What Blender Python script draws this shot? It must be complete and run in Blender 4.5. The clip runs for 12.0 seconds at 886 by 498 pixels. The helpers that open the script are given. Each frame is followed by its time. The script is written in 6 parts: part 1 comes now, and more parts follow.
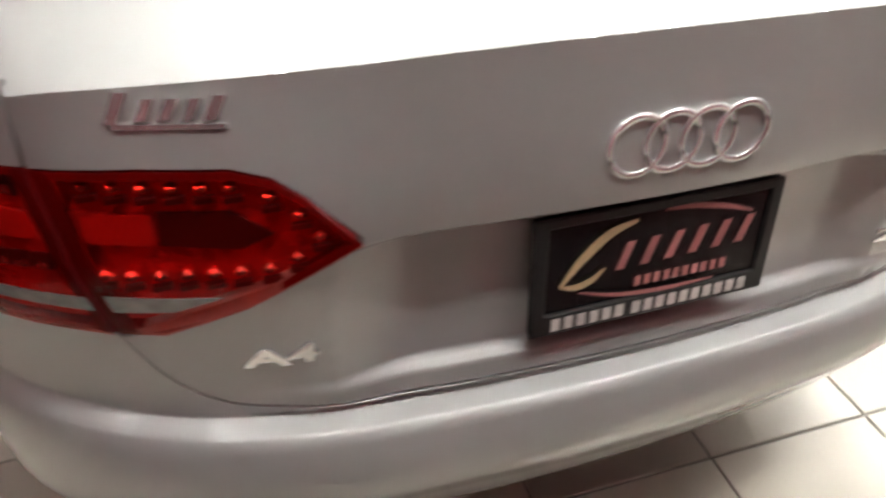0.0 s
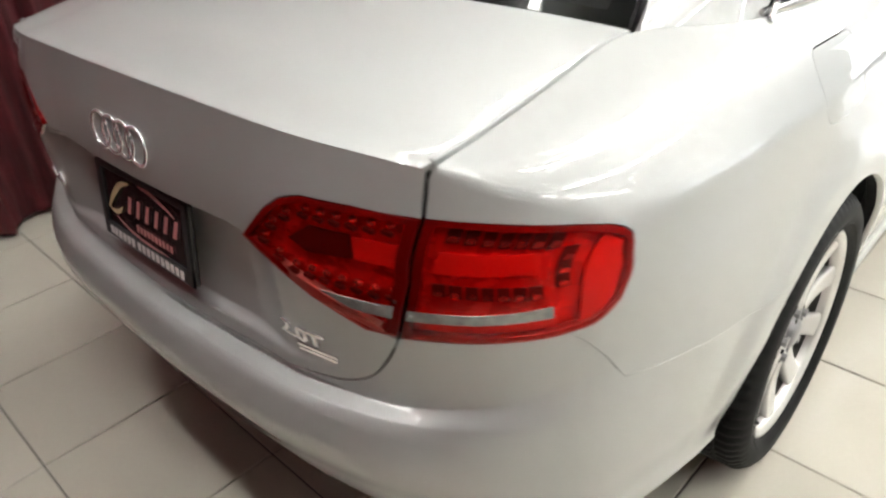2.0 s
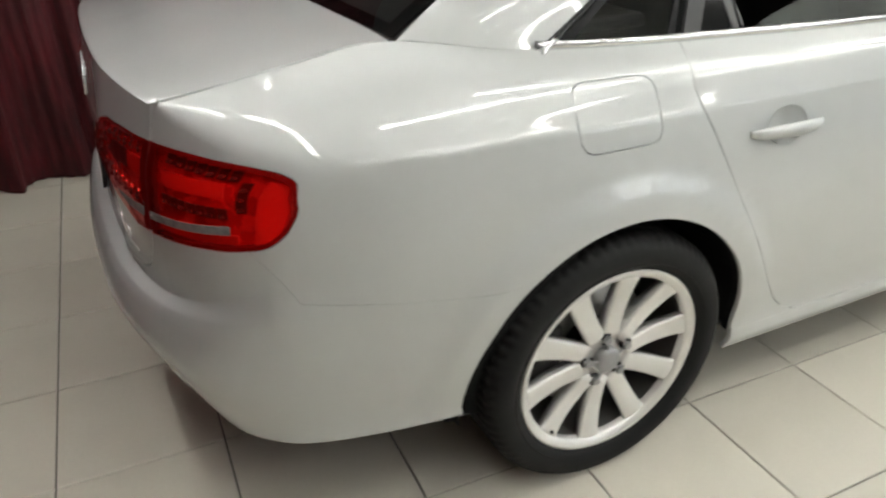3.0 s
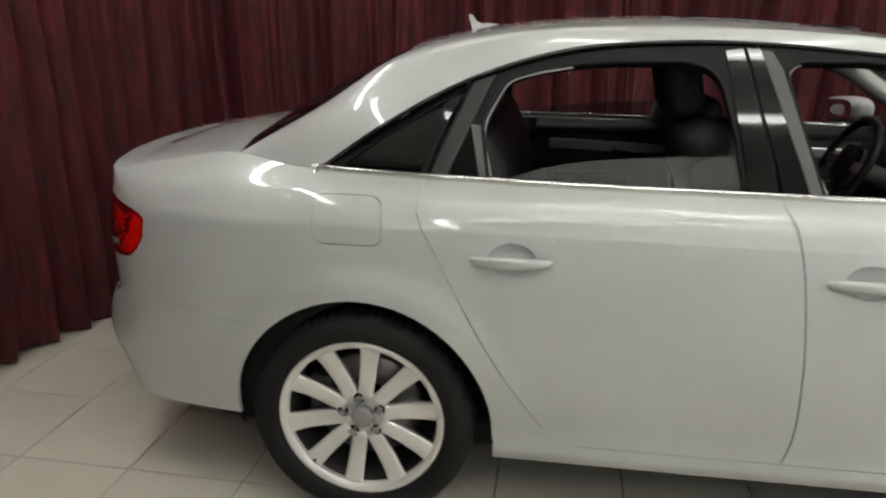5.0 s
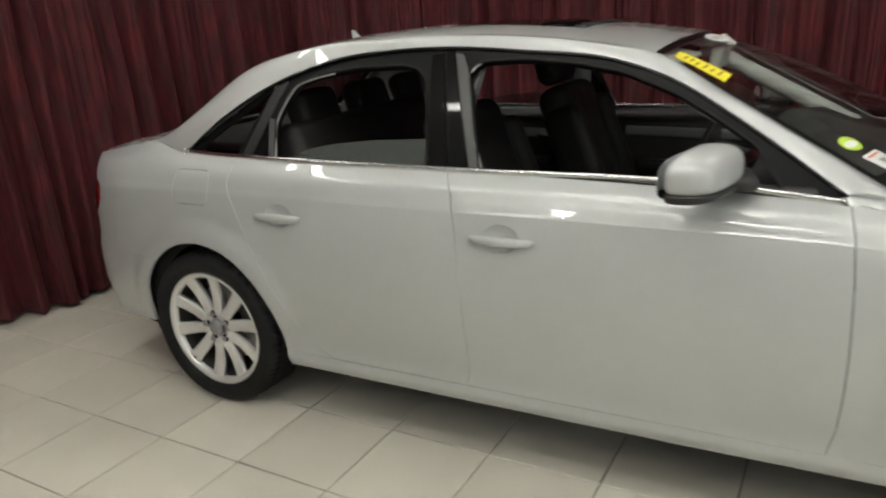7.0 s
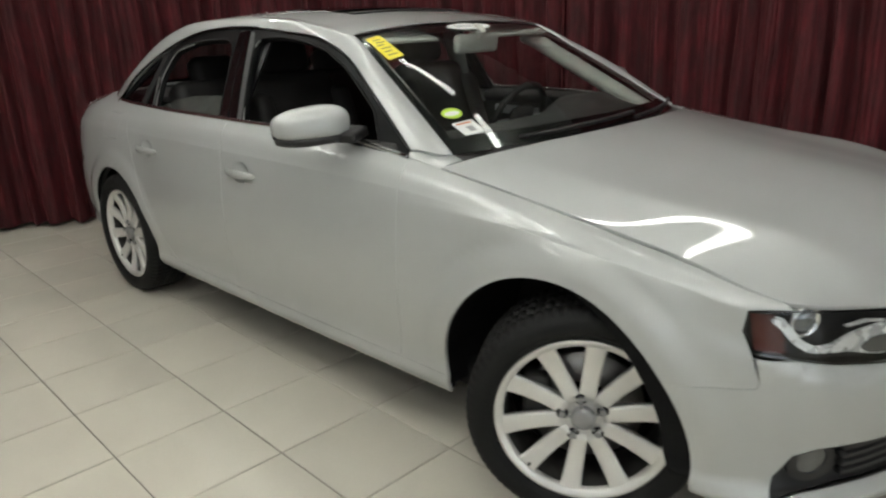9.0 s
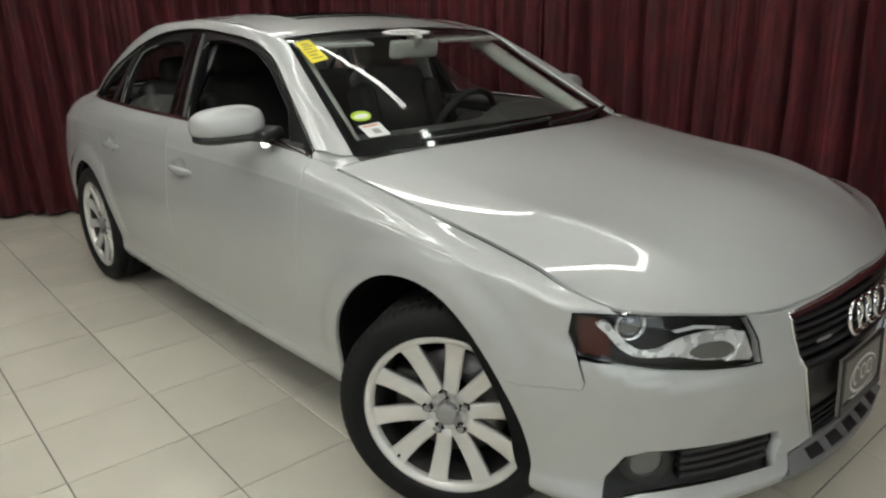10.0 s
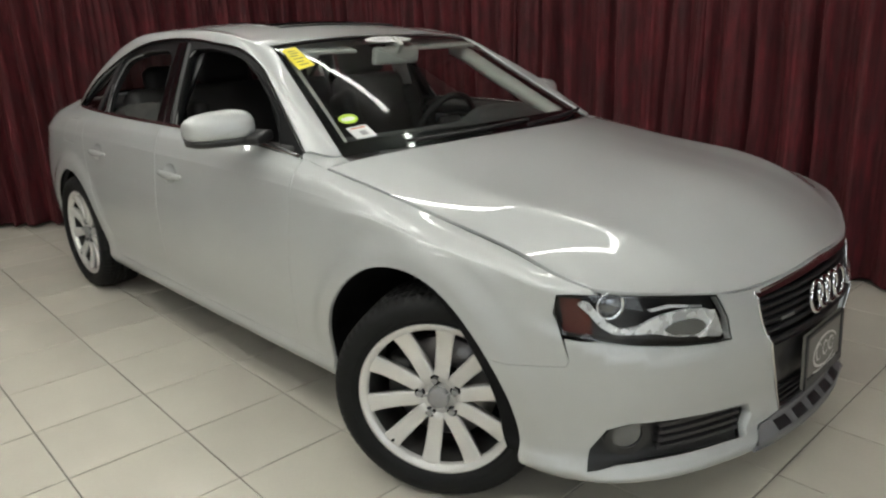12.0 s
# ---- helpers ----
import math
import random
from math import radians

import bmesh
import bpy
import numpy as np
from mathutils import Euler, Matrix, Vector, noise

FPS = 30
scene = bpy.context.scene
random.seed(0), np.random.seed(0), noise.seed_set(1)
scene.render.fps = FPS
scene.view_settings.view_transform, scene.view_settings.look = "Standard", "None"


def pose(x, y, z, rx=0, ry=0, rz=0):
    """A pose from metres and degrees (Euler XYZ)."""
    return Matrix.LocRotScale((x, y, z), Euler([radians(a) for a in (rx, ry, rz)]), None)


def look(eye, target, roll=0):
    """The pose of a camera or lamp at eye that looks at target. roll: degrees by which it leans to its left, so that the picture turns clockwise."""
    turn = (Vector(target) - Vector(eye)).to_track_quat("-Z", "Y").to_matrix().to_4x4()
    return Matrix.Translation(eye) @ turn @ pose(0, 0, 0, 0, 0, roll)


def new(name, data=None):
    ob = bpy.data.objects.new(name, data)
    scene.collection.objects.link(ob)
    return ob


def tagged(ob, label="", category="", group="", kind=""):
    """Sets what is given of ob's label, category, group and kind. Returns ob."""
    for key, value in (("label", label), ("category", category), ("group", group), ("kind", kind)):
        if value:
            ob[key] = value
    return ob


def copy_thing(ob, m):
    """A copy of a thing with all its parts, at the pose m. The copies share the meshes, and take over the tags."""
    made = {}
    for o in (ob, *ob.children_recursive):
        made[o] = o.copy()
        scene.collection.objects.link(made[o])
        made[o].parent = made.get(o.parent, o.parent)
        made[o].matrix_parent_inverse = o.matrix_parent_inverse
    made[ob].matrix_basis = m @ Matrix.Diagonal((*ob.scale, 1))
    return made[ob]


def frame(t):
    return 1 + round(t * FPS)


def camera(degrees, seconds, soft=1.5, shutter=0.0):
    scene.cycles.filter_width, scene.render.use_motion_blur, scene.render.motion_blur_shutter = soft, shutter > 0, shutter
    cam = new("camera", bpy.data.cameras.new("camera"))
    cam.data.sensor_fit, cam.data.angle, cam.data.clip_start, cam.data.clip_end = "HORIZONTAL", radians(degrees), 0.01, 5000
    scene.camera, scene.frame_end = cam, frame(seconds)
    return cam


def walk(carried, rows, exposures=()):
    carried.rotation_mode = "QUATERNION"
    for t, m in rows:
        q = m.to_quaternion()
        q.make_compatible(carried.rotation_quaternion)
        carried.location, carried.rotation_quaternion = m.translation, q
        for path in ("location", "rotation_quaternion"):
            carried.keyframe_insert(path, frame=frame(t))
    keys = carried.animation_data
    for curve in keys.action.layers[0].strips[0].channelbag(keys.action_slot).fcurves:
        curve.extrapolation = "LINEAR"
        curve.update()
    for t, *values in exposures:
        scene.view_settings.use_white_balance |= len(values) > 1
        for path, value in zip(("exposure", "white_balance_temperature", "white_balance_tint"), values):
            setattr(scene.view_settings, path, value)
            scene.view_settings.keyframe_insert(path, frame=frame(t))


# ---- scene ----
cam = camera(64.0, 12.0, soft=2.2, shutter=0.4)
PATH = [
    (0, (-1.418, 0.448, 1.204), (0.056, -0.094, -0.034), 2.1),
    (0.5, (-1.477, 0.077, 1.2), (0.106, -0.101, -0.01), 2.0),
    (1, (-1.46, -0.362, 1.231), (0.065, -0.081, -0.031), -1.7),
    (1.5, (-1.392, -0.744, 1.278), (0.018, 0.001, 0.071), -2.3),
    (2, (-1.337, -1.131, 1.291), (-0.113, 0.044, 0.233), -3.2),
    (2.5, (-1.135, -1.502, 1.275), (-0.147, -0.094, 0.258), -1.5),
    (4.5, (0.073, -2.441, 1.375), (0.078, -0.581, 0.638), 0.5),
    (5, (0.464, -2.549, 1.352), (0.196, -0.66, 0.753), 0.5),
    (5.5, (0.83, -2.673, 1.377), (0.36, -0.831, 0.756), 1.9),
    (6, (1.219, -2.721, 1.372), (0.545, -0.916, 0.837), -2.3),
    (6.5, (1.631, -2.702, 1.383), (0.805, -0.966, 0.83), -3.5),
    (7, (2.057, -2.668, 1.39), (1.126, -1.003, 0.788), -3.9),
    (7.5, (2.482, -2.577, 1.377), (1.449, -0.969, 0.787), -2.7),
    (9.5, (3.944, -2.09, 1.313), (2.545, -0.801, 0.697), -2.0),
    (10, (4.066, -1.968, 1.314), (2.642, -0.7, 0.711), -1.4),
    (10.5, (4.178, -1.96, 1.303), (2.731, -0.723, 0.69), -2.4),
    (11, (4.21, -2.005, 1.303), (2.771, -0.752, 0.705), -2.1),
    (11.5, (4.162, -2.054, 1.294), (2.742, -0.776, 0.703), -2.1),
    (12, (4.126, -2.074, 1.299), (2.743, -0.749, 0.721), -1.9),
]
EXPOSURES = [(0.0, 1.45, 6850, 16), (1.2, 1.28, 6850, 16), (2.5, 0.68, 6700, 13), (4.4, -0.12, 6850, 12), (7.6, -0.18, 6900, 12), (9.4, -0.38, 6750, 10), (12.0, -0.26, 6750, 11)]
walk(cam, [(t, look(e, g, r)) for t, e, g, r in PATH], EXPOSURES)

# ---- world and lamps ----
world = bpy.data.worlds.new("world")
scene.world = world
world.use_nodes = True
world.node_tree.nodes["Background"].inputs[0].default_value = (0.8, 0.85, 1.0, 1)
world.node_tree.nodes["Background"].inputs[1].default_value = 0.03
scene.view_settings.exposure = 0.0
TUBE_STRENGTH = 21.0
WINDOW_STRENGTH = 2.2


# ---- materials ----
def mat(name, color, rough=0.5, metal=0.0, **extra):
    m = bpy.data.materials.new(name)
    m.use_nodes = True
    b = m.node_tree.nodes["Principled BSDF"]
    b.inputs["Base Color"].default_value = (*color, 1)
    b.inputs["Roughness"].default_value = rough
    b.inputs["Metallic"].default_value = metal
    for key, value in extra.items():
        b.inputs[key.replace("_", " ")].default_value = value
    return m


def wear(m, color_amount=0.12, scale=6.0, rough_amount=0.08, bump=0.0, fine=180.0, vary=0.0):
    """Two scales of variation on colour and roughness, and fine relief."""
    nt = m.node_tree
    b = nt.nodes["Principled BSDF"]
    co = nt.nodes.new("ShaderNodeTexCoord")
    big, small = nt.nodes.new("ShaderNodeTexNoise"), nt.nodes.new("ShaderNodeTexNoise")
    big.inputs["Scale"].default_value, small.inputs["Scale"].default_value = scale, fine
    big.inputs["Detail"].default_value = 5
    for n in (big, small):
        nt.links.new(co.outputs["Object"], n.inputs["Vector"])
    mix = nt.nodes.new("ShaderNodeMath")
    mix.operation = "MULTIPLY_ADD"
    mix.inputs[1].default_value = 0.3
    nt.links.new(small.outputs[0], mix.inputs[0])
    nt.links.new(big.outputs[0], mix.inputs[2])
    base = tuple(b.inputs["Base Color"].default_value)
    ramp = nt.nodes.new("ShaderNodeMapRange")
    ramp.inputs["From Min"].default_value, ramp.inputs["From Max"].default_value = 0.35, 0.95
    ramp.inputs["To Min"].default_value, ramp.inputs["To Max"].default_value = 1 - color_amount, 1 + color_amount
    nt.links.new(mix.outputs[0], ramp.inputs[0])
    mul = nt.nodes.new("ShaderNodeVectorMath")
    mul.operation = "SCALE"
    mul.inputs[0].default_value = base[:3]
    nt.links.new(ramp.outputs[0], mul.inputs["Scale"])
    last = mul
    if vary:
        info = nt.nodes.new("ShaderNodeObjectInfo")
        r2 = nt.nodes.new("ShaderNodeMapRange")
        r2.inputs["To Min"].default_value, r2.inputs["To Max"].default_value = 1 - vary, 1 + vary
        nt.links.new(info.outputs["Random"], r2.inputs[0])
        last = nt.nodes.new("ShaderNodeVectorMath")
        last.operation = "SCALE"
        nt.links.new(mul.outputs[0], last.inputs[0])
        nt.links.new(r2.outputs[0], last.inputs["Scale"])
    nt.links.new(last.outputs[0], b.inputs["Base Color"])
    r = b.inputs["Roughness"].default_value
    rr = nt.nodes.new("ShaderNodeMapRange")
    rr.inputs["From Min"].default_value, rr.inputs["From Max"].default_value = 0.3, 0.75
    rr.inputs["To Min"].default_value, rr.inputs["To Max"].default_value = max(0.02, r - rough_amount), r + rough_amount
    nt.links.new(big.outputs[0], rr.inputs[0])
    nt.links.new(rr.outputs[0], b.inputs["Roughness"])
    if bump:
        bp = nt.nodes.new("ShaderNodeBump")
        bp.inputs["Strength"].default_value = bump
        bp.inputs["Distance"].default_value = 0.002
        nt.links.new(mix.outputs[0], bp.inputs["Height"])
        nt.links.new(bp.outputs[0], b.inputs["Normal"])
    return m


def glass_mat(name, tint, rough=0.0, body=0.0, body_color=(0.05, 0.05, 0.05), ior=1.52):
    """Thin pane: tinted see-through with mirror gloss by Fresnel; body is the share of dull film on it."""
    m = bpy.data.materials.new(name)
    m.use_nodes = True
    nt = m.node_tree
    nt.nodes.clear()
    out = nt.nodes.new("ShaderNodeOutputMaterial")
    tr, gl, lw, pw, fr, mx = (nt.nodes.new("ShaderNode" + k) for k in ("BsdfTransparent", "BsdfGlossy", "LayerWeight", "Math", "Math", "MixShader"))
    tr.inputs[0].default_value = (*tint, 1)
    gl.inputs["Roughness"].default_value = rough
    # gloss rises towards grazing, alike from both sides of the pane
    f0 = ((ior - 1) / (ior + 1)) ** 2
    lw.inputs["Blend"].default_value = 0.5
    pw.operation, fr.operation = "POWER", "MULTIPLY_ADD"
    pw.inputs[1].default_value = 5.0
    fr.inputs[1].default_value, fr.inputs[2].default_value = 1 - f0, f0
    nt.links.new(lw.outputs["Facing"], pw.inputs[0])
    nt.links.new(pw.outputs[0], fr.inputs[0])
    under = tr
    if body:
        df, m2 = nt.nodes.new("ShaderNodeBsdfDiffuse"), nt.nodes.new("ShaderNodeMixShader")
        df.inputs[0].default_value = (*body_color, 1)
        m2.inputs[0].default_value = body
        nt.links.new(tr.outputs[0], m2.inputs[1])
        nt.links.new(df.outputs[0], m2.inputs[2])
        under = m2
    nt.links.new(fr.outputs[0], mx.inputs[0])
    nt.links.new(under.outputs[0], mx.inputs[1])
    nt.links.new(gl.outputs[0], mx.inputs[2])
    nt.links.new(mx.outputs[0], out.inputs[0])
    return m


def glow_mat(name, color, strength):
    m = bpy.data.materials.new(name)
    m.use_nodes = True
    b = m.node_tree.nodes["Principled BSDF"]
    b.inputs["Base Color"].default_value = (0.9, 0.9, 0.9, 1)
    b.inputs["Emission Color"].default_value = (*color, 1)
    b.inputs["Emission Strength"].default_value = strength
    return m


PAINT = wear(mat("silver_metallic_paint", (0.50, 0.515, 0.510), 0.54, 0.38, Coat_Weight=1.0, Coat_Roughness=0.015, Coat_IOR=1.52), 0.03, 3.0, 0.02, 0, 900)
PAINT_DARK = wear(mat("inner_body_black", (0.006, 0.006, 0.0065), 0.8, Specular_IOR_Level=0.2), 0.2)
WINDOW_BLACK = mat("black_window_frame", (0.005, 0.005, 0.0055), 0.42, Specular_IOR_Level=0.15)
TRIM = wear(mat("black_trim_plastic", (0.016, 0.016, 0.017), 0.42), 0.15, 8, 0.06, 0.05, 400)
GLOSS_BLACK = mat("gloss_black_trim", (0.004, 0.004, 0.0045), 0.05, Specular_IOR_Level=0.4)
RUBBER = wear(mat("tyre_rubber", (0.007, 0.007, 0.007), 0.72, Specular_IOR_Level=0.3), 0.25, 9, 0.08, 0.12, 300)
SEAL = mat("rubber_seal", (0.012, 0.012, 0.0125), 0.6, Specular_IOR_Level=0.2)
ALLOY = wear(mat("silver_painted_alloy", (0.72, 0.71, 0.69), 0.33, 0.5, Coat_Weight=0.6, Coat_Roughness=0.08), 0.05, 12, 0.05, 0, 500)
# much darker than ALLOY, for the rim's inside and the brake caliper
ALLOY_DARK = wear(mat("dark_alloy", (0.07, 0.068, 0.064), 0.5, 0.5), 0.25, 9, 0.1)
STEEL = wear(mat("brake_steel", (0.35, 0.34, 0.33), 0.4, 0.9), 0.2, 20, 0.1)
CAP = wear(mat("grey_hub_cap", (0.33, 0.33, 0.335), 0.38, 0.6), 0.08, 30)
CHROME = mat("chrome", (0.86, 0.86, 0.87), 0.13, 1.0)
BADGE = mat("badge_chrome", (0.92, 0.92, 0.93), 0.17, 0.8)
CHROME_SATIN = mat("satin_chrome", (0.75, 0.75, 0.75), 0.18, 1.0)
MIRROR = mat("mirror_glass", (0.85, 0.85, 0.86), 0.02, 1.0)
GLASS = glass_mat("window_glass", (0.80, 0.86, 0.83))
GLASS_DARK = glass_mat("rear_window_glass", (0.30, 0.31, 0.30))
GLASS_QUARTER = glass_mat("quarter_glass", (0.45, 0.47, 0.46))
LENS_CLEAR = glass_mat("lamp_cover", (0.95, 0.96, 0.96), ior=1.55)
GLASS_LOW = glass_mat("lowered_window_glass", (0.62, 0.66, 0.63), 0.0, 0.22, (0.30, 0.32, 0.30))
SEAL_GREY = wear(mat("grey_rubber_seal", (0.075, 0.075, 0.075), 0.5), 0.1, 20)
SEAL_PALE = wear(mat("pale_grey_seal", (0.26, 0.26, 0.255), 0.6), 0.1, 20)
BAR_GREY = wear(mat("dark_grey_bar", (0.014, 0.014, 0.015), 0.45), 0.1, 20)
SPOILER_GREY = wear(mat("grey_spoiler_plastic", (0.15, 0.15, 0.155), 0.5), 0.1, 8)
REFLECTOR = mat("lamp_reflector", (0.27, 0.28, 0.295), 0.18, 0.95)
LENS_RED = glass_mat("red_lamp_cover", (0.90, 0.20, 0.17), 0.02, ior=1.33)
RED_BASE = wear(mat("red_reflector", (0.80, 0.035, 0.03), 0.28, 0.25, Coat_Weight=0.5), 0.15, 40, 0.08)
RED_BRIGHT = mat("bright_red_panel", (0.85, 0.06, 0.045), 0.25, 0.1, Coat_Weight=0.5)
RED_DARK = mat("dark_red_edge", (0.25, 0.012, 0.012), 0.2, Coat_Weight=1.0)
RED_END = mat("lamp_end_red", (0.16, 0.008, 0.009), 0.6, Specular_IOR_Level=0.02)
LED_CELL = mat("led_cell", (0.85, 0.34, 0.30), 0.15, 0.8)
LED_DARK = mat("led_socket", (0.10, 0.01, 0.01), 0.3)
REVERSE = wear(mat("reverse_lamp", (0.30, 0.28, 0.27), 0.2, 0.35), 0.35, 60)
FOG_GLASS = wear(mat("fog_lamp_glass", (0.16, 0.16, 0.165), 0.16, 0.5), 0.2, 40)
AMBER = mat("amber_reflector", (0.075, 0.012, 0.008), 0.25, 0.2)
HOUSING = mat("lamp_housing_black", (0.006, 0.006, 0.007), 0.45, Specular_IOR_Level=0.3)
BLADE = wear(mat("lamp_blade_silver", (0.80, 0.81, 0.82), 0.30, 0.55), 0.25, 25, 0.1)
LEATHER = wear(mat("black_leather", (0.017, 0.016, 0.016), 0.58, Specular_IOR_Level=0.3), 0.2, 10, 0.08, 0.25, 260)
DASH = wear(mat("dark_dash_plastic", (0.032, 0.030, 0.030), 0.6), 0.15, 8, 0.05, 0.15, 500)
CABIN_GREY = wear(mat("light_grey_lining", (0.50, 0.49, 0.46), 0.75), 0.08, 8)
ALU = mat("brushed_aluminium_trim", (0.62, 0.63, 0.66), 0.3, 0.9)
CARPET = wear(mat("black_carpet", (0.012, 0.012, 0.012), 0.95), 0.3, 30, 0, 0.4, 600)
PLATE_BLACK = mat("plate_black", (0.010, 0.010, 0.011), 0.25, Coat_Weight=0.4)
PLATE_PINK = mat("plate_rose_print", (0.55, 0.20, 0.20), 0.4)
PLATE_GOLD = mat("plate_gold_print", (0.60, 0.46, 0.26), 0.4)
PLATE_WHITE = mat("plate_white_print", (0.72, 0.70, 0.68), 0.4)
PLATE_PALE = wear(mat("grey_plate", (0.17, 0.16, 0.14), 0.4), 0.2, 30)
STICKER_YELLOW = mat("yellow_sticker", (0.85, 0.72, 0.04), 0.5)
STICKER_INK = mat("sticker_ink", (0.30, 0.24, 0.04), 0.5)
STICKER_WHITE = mat("white_sticker", (0.70, 0.71, 0.70), 0.5)
STICKER_GREEN = mat("green_sticker", (0.42, 0.62, 0.05), 0.5)
STICKER_RED = mat("red_sticker_print", (0.55, 0.16, 0.06), 0.5)
WALL = wear(mat("grey_wall_paint", (0.30, 0.30, 0.295), 0.7), 0.05, 1.5, 0.05, 0.05, 60)
CEIL = wear(mat("ceiling_grey_white", (0.50, 0.50, 0.49), 0.85), 0.04, 2.0)
TUBE = glow_mat("fluorescent_tube", (0.96, 1.0, 0.97), TUBE_STRENGTH)
WINDOW_GLOW = glow_mat("daylight_pane", (0.80, 0.90, 1.0), WINDOW_STRENGTH)
FIXTURE = mat("white_enamel", (0.8, 0.8, 0.78), 0.4)
TILE = wear(mat("cream_glazed_tile", (0.60, 0.565, 0.485), 0.20), 0.06, 2.5, 0.07, 0.04, 90, 0.05)
GROUT = wear(mat("grey_grout", (0.17, 0.155, 0.135), 0.9), 0.2, 20)


def velvet():
    m = mat("red_velvet", (0.069, 0.0050, 0.0081), 0.85, Sheen_Weight=0.16, Sheen_Roughness=0.4)
    nt = m.node_tree
    b = nt.nodes["Principled BSDF"]
    b.inputs["Sheen Tint"].default_value = (0.55, 0.06, 0.07, 1)
    wear(m, 0.35, 5.0, 0.06, 0.5, 140)
    # crushed pile: long upright streaks
    co, mp, no, rm, mul = (nt.nodes.new("ShaderNode" + k) for k in ("TexCoord", "Mapping", "TexNoise", "MapRange", "VectorMath"))
    mp.inputs["Scale"].default_value = (1, 1, 0.10)
    no.inputs["Scale"].default_value, no.inputs["Detail"].default_value = 42, 6
    rm.inputs["From Min"].default_value, rm.inputs["From Max"].default_value = 0.34, 0.66
    rm.inputs["To Min"].default_value, rm.inputs["To Max"].default_value = 0.68, 1.24
    mul.operation = "SCALE"
    old = b.inputs["Base Color"].links[0].from_socket
    nt.links.new(co.outputs["Object"], mp.inputs["Vector"])
    nt.links.new(mp.outputs[0], no.inputs["Vector"])
    nt.links.new(no.outputs[0], rm.inputs[0])
    nt.links.new(old, mul.inputs[0])
    nt.links.new(rm.outputs[0], mul.inputs["Scale"])
    # rubbed patches where the pile lies the other way
    mp2, no2, rm2, mul2 = (nt.nodes.new("ShaderNode" + k) for k in ("Mapping", "TexNoise", "MapRange", "VectorMath"))
    mp2.inputs["Scale"].default_value = (1, 1, 0.30)
    no2.inputs["Scale"].default_value, no2.inputs["Detail"].default_value = 17, 4
    rm2.inputs["From Min"].default_value, rm2.inputs["From Max"].default_value = 0.40, 0.72
    rm2.inputs["To Min"].default_value, rm2.inputs["To Max"].default_value = 0.82, 1.38
    mul2.operation = "SCALE"
    nt.links.new(co.outputs["Object"], mp2.inputs["Vector"])
    nt.links.new(mp2.outputs[0], no2.inputs["Vector"])
    nt.links.new(no2.outputs[0], rm2.inputs[0])
    nt.links.new(mul.outputs[0], mul2.inputs[0])
    nt.links.new(rm2.outputs[0], mul2.inputs["Scale"])
    nt.links.new(mul2.outputs[0], b.inputs["Base Color"])
    return m


VELVET = velvet()


# ---- mesh helpers ----
def finish(me, material, normals=None):
    me.materials.append(material)
    me.update()
    if normals is not None:
        for p in me.polygons:
            p.use_smooth = True
        me.normals_split_custom_set_from_vertices([tuple(n) for n in normals])
    return me


def raw(name, verts, faces, material, parent=None, label="", normals=None, smooth=False):
    me = bpy.data.meshes.new(name)
    me.from_pydata([tuple(map(float, v)) for v in verts], [], faces)
    finish(me, material, normals)
    if smooth:
        for p in me.polygons:
            p.use_smooth = True
    ob = new(name, me)
    if parent:
        ob.parent = parent
    if label:
        tagged(ob, label)
    return ob


def part(name, bm, material, parent, label="", smooth=False):
    me = bpy.data.meshes.new(name)
    bm.normal_update()
    bm.to_mesh(me)
    bm.free()
    finish(me, material)
    if smooth:
        for p in me.polygons:
            p.use_smooth = True
    ob = new(name, me)
    if parent:
        ob.parent = parent
    if label:
        tagged(ob, label)
    return ob


def box_bm(sx, sy, sz, m=None, bevel=0.0, seg=2, bm=None):
    bm = bm or bmesh.new()
    got = bmesh.ops.create_cube(bm, size=1, matrix=(m or Matrix()) @ Matrix.Diagonal((sx, sy, sz, 1)))
    if bevel:
        vs = set(got["verts"])
        es = [e for e in bm.edges if e.verts[0] in vs and e.verts[1] in vs]
        bmesh.ops.bevel(bm, geom=es, offset=bevel, segments=seg, affect="EDGES", profile=0.5)
    return bm


def lathe(profile, steps=64, axis="y", closed=False):
    """Turn (radius, along) pairs round an axis."""
    verts, faces, n = [], [], len(profile)
    for i in range(steps):
        a = 2 * math.pi * i / steps
        for r, h in profile:
            verts.append((r * math.cos(a), h, r * math.sin(a)) if axis == "y" else (r * math.cos(a), r * math.sin(a), h))
    for i in range(steps):
        for k in range(n if closed else n - 1):
            a, b = i * n + k, i * n + (k + 1) % n
            c, d = ((i + 1) % steps) * n + (k + 1) % n, ((i + 1) % steps) * n + k
            faces.append((a, b, c, d))
    return verts, faces


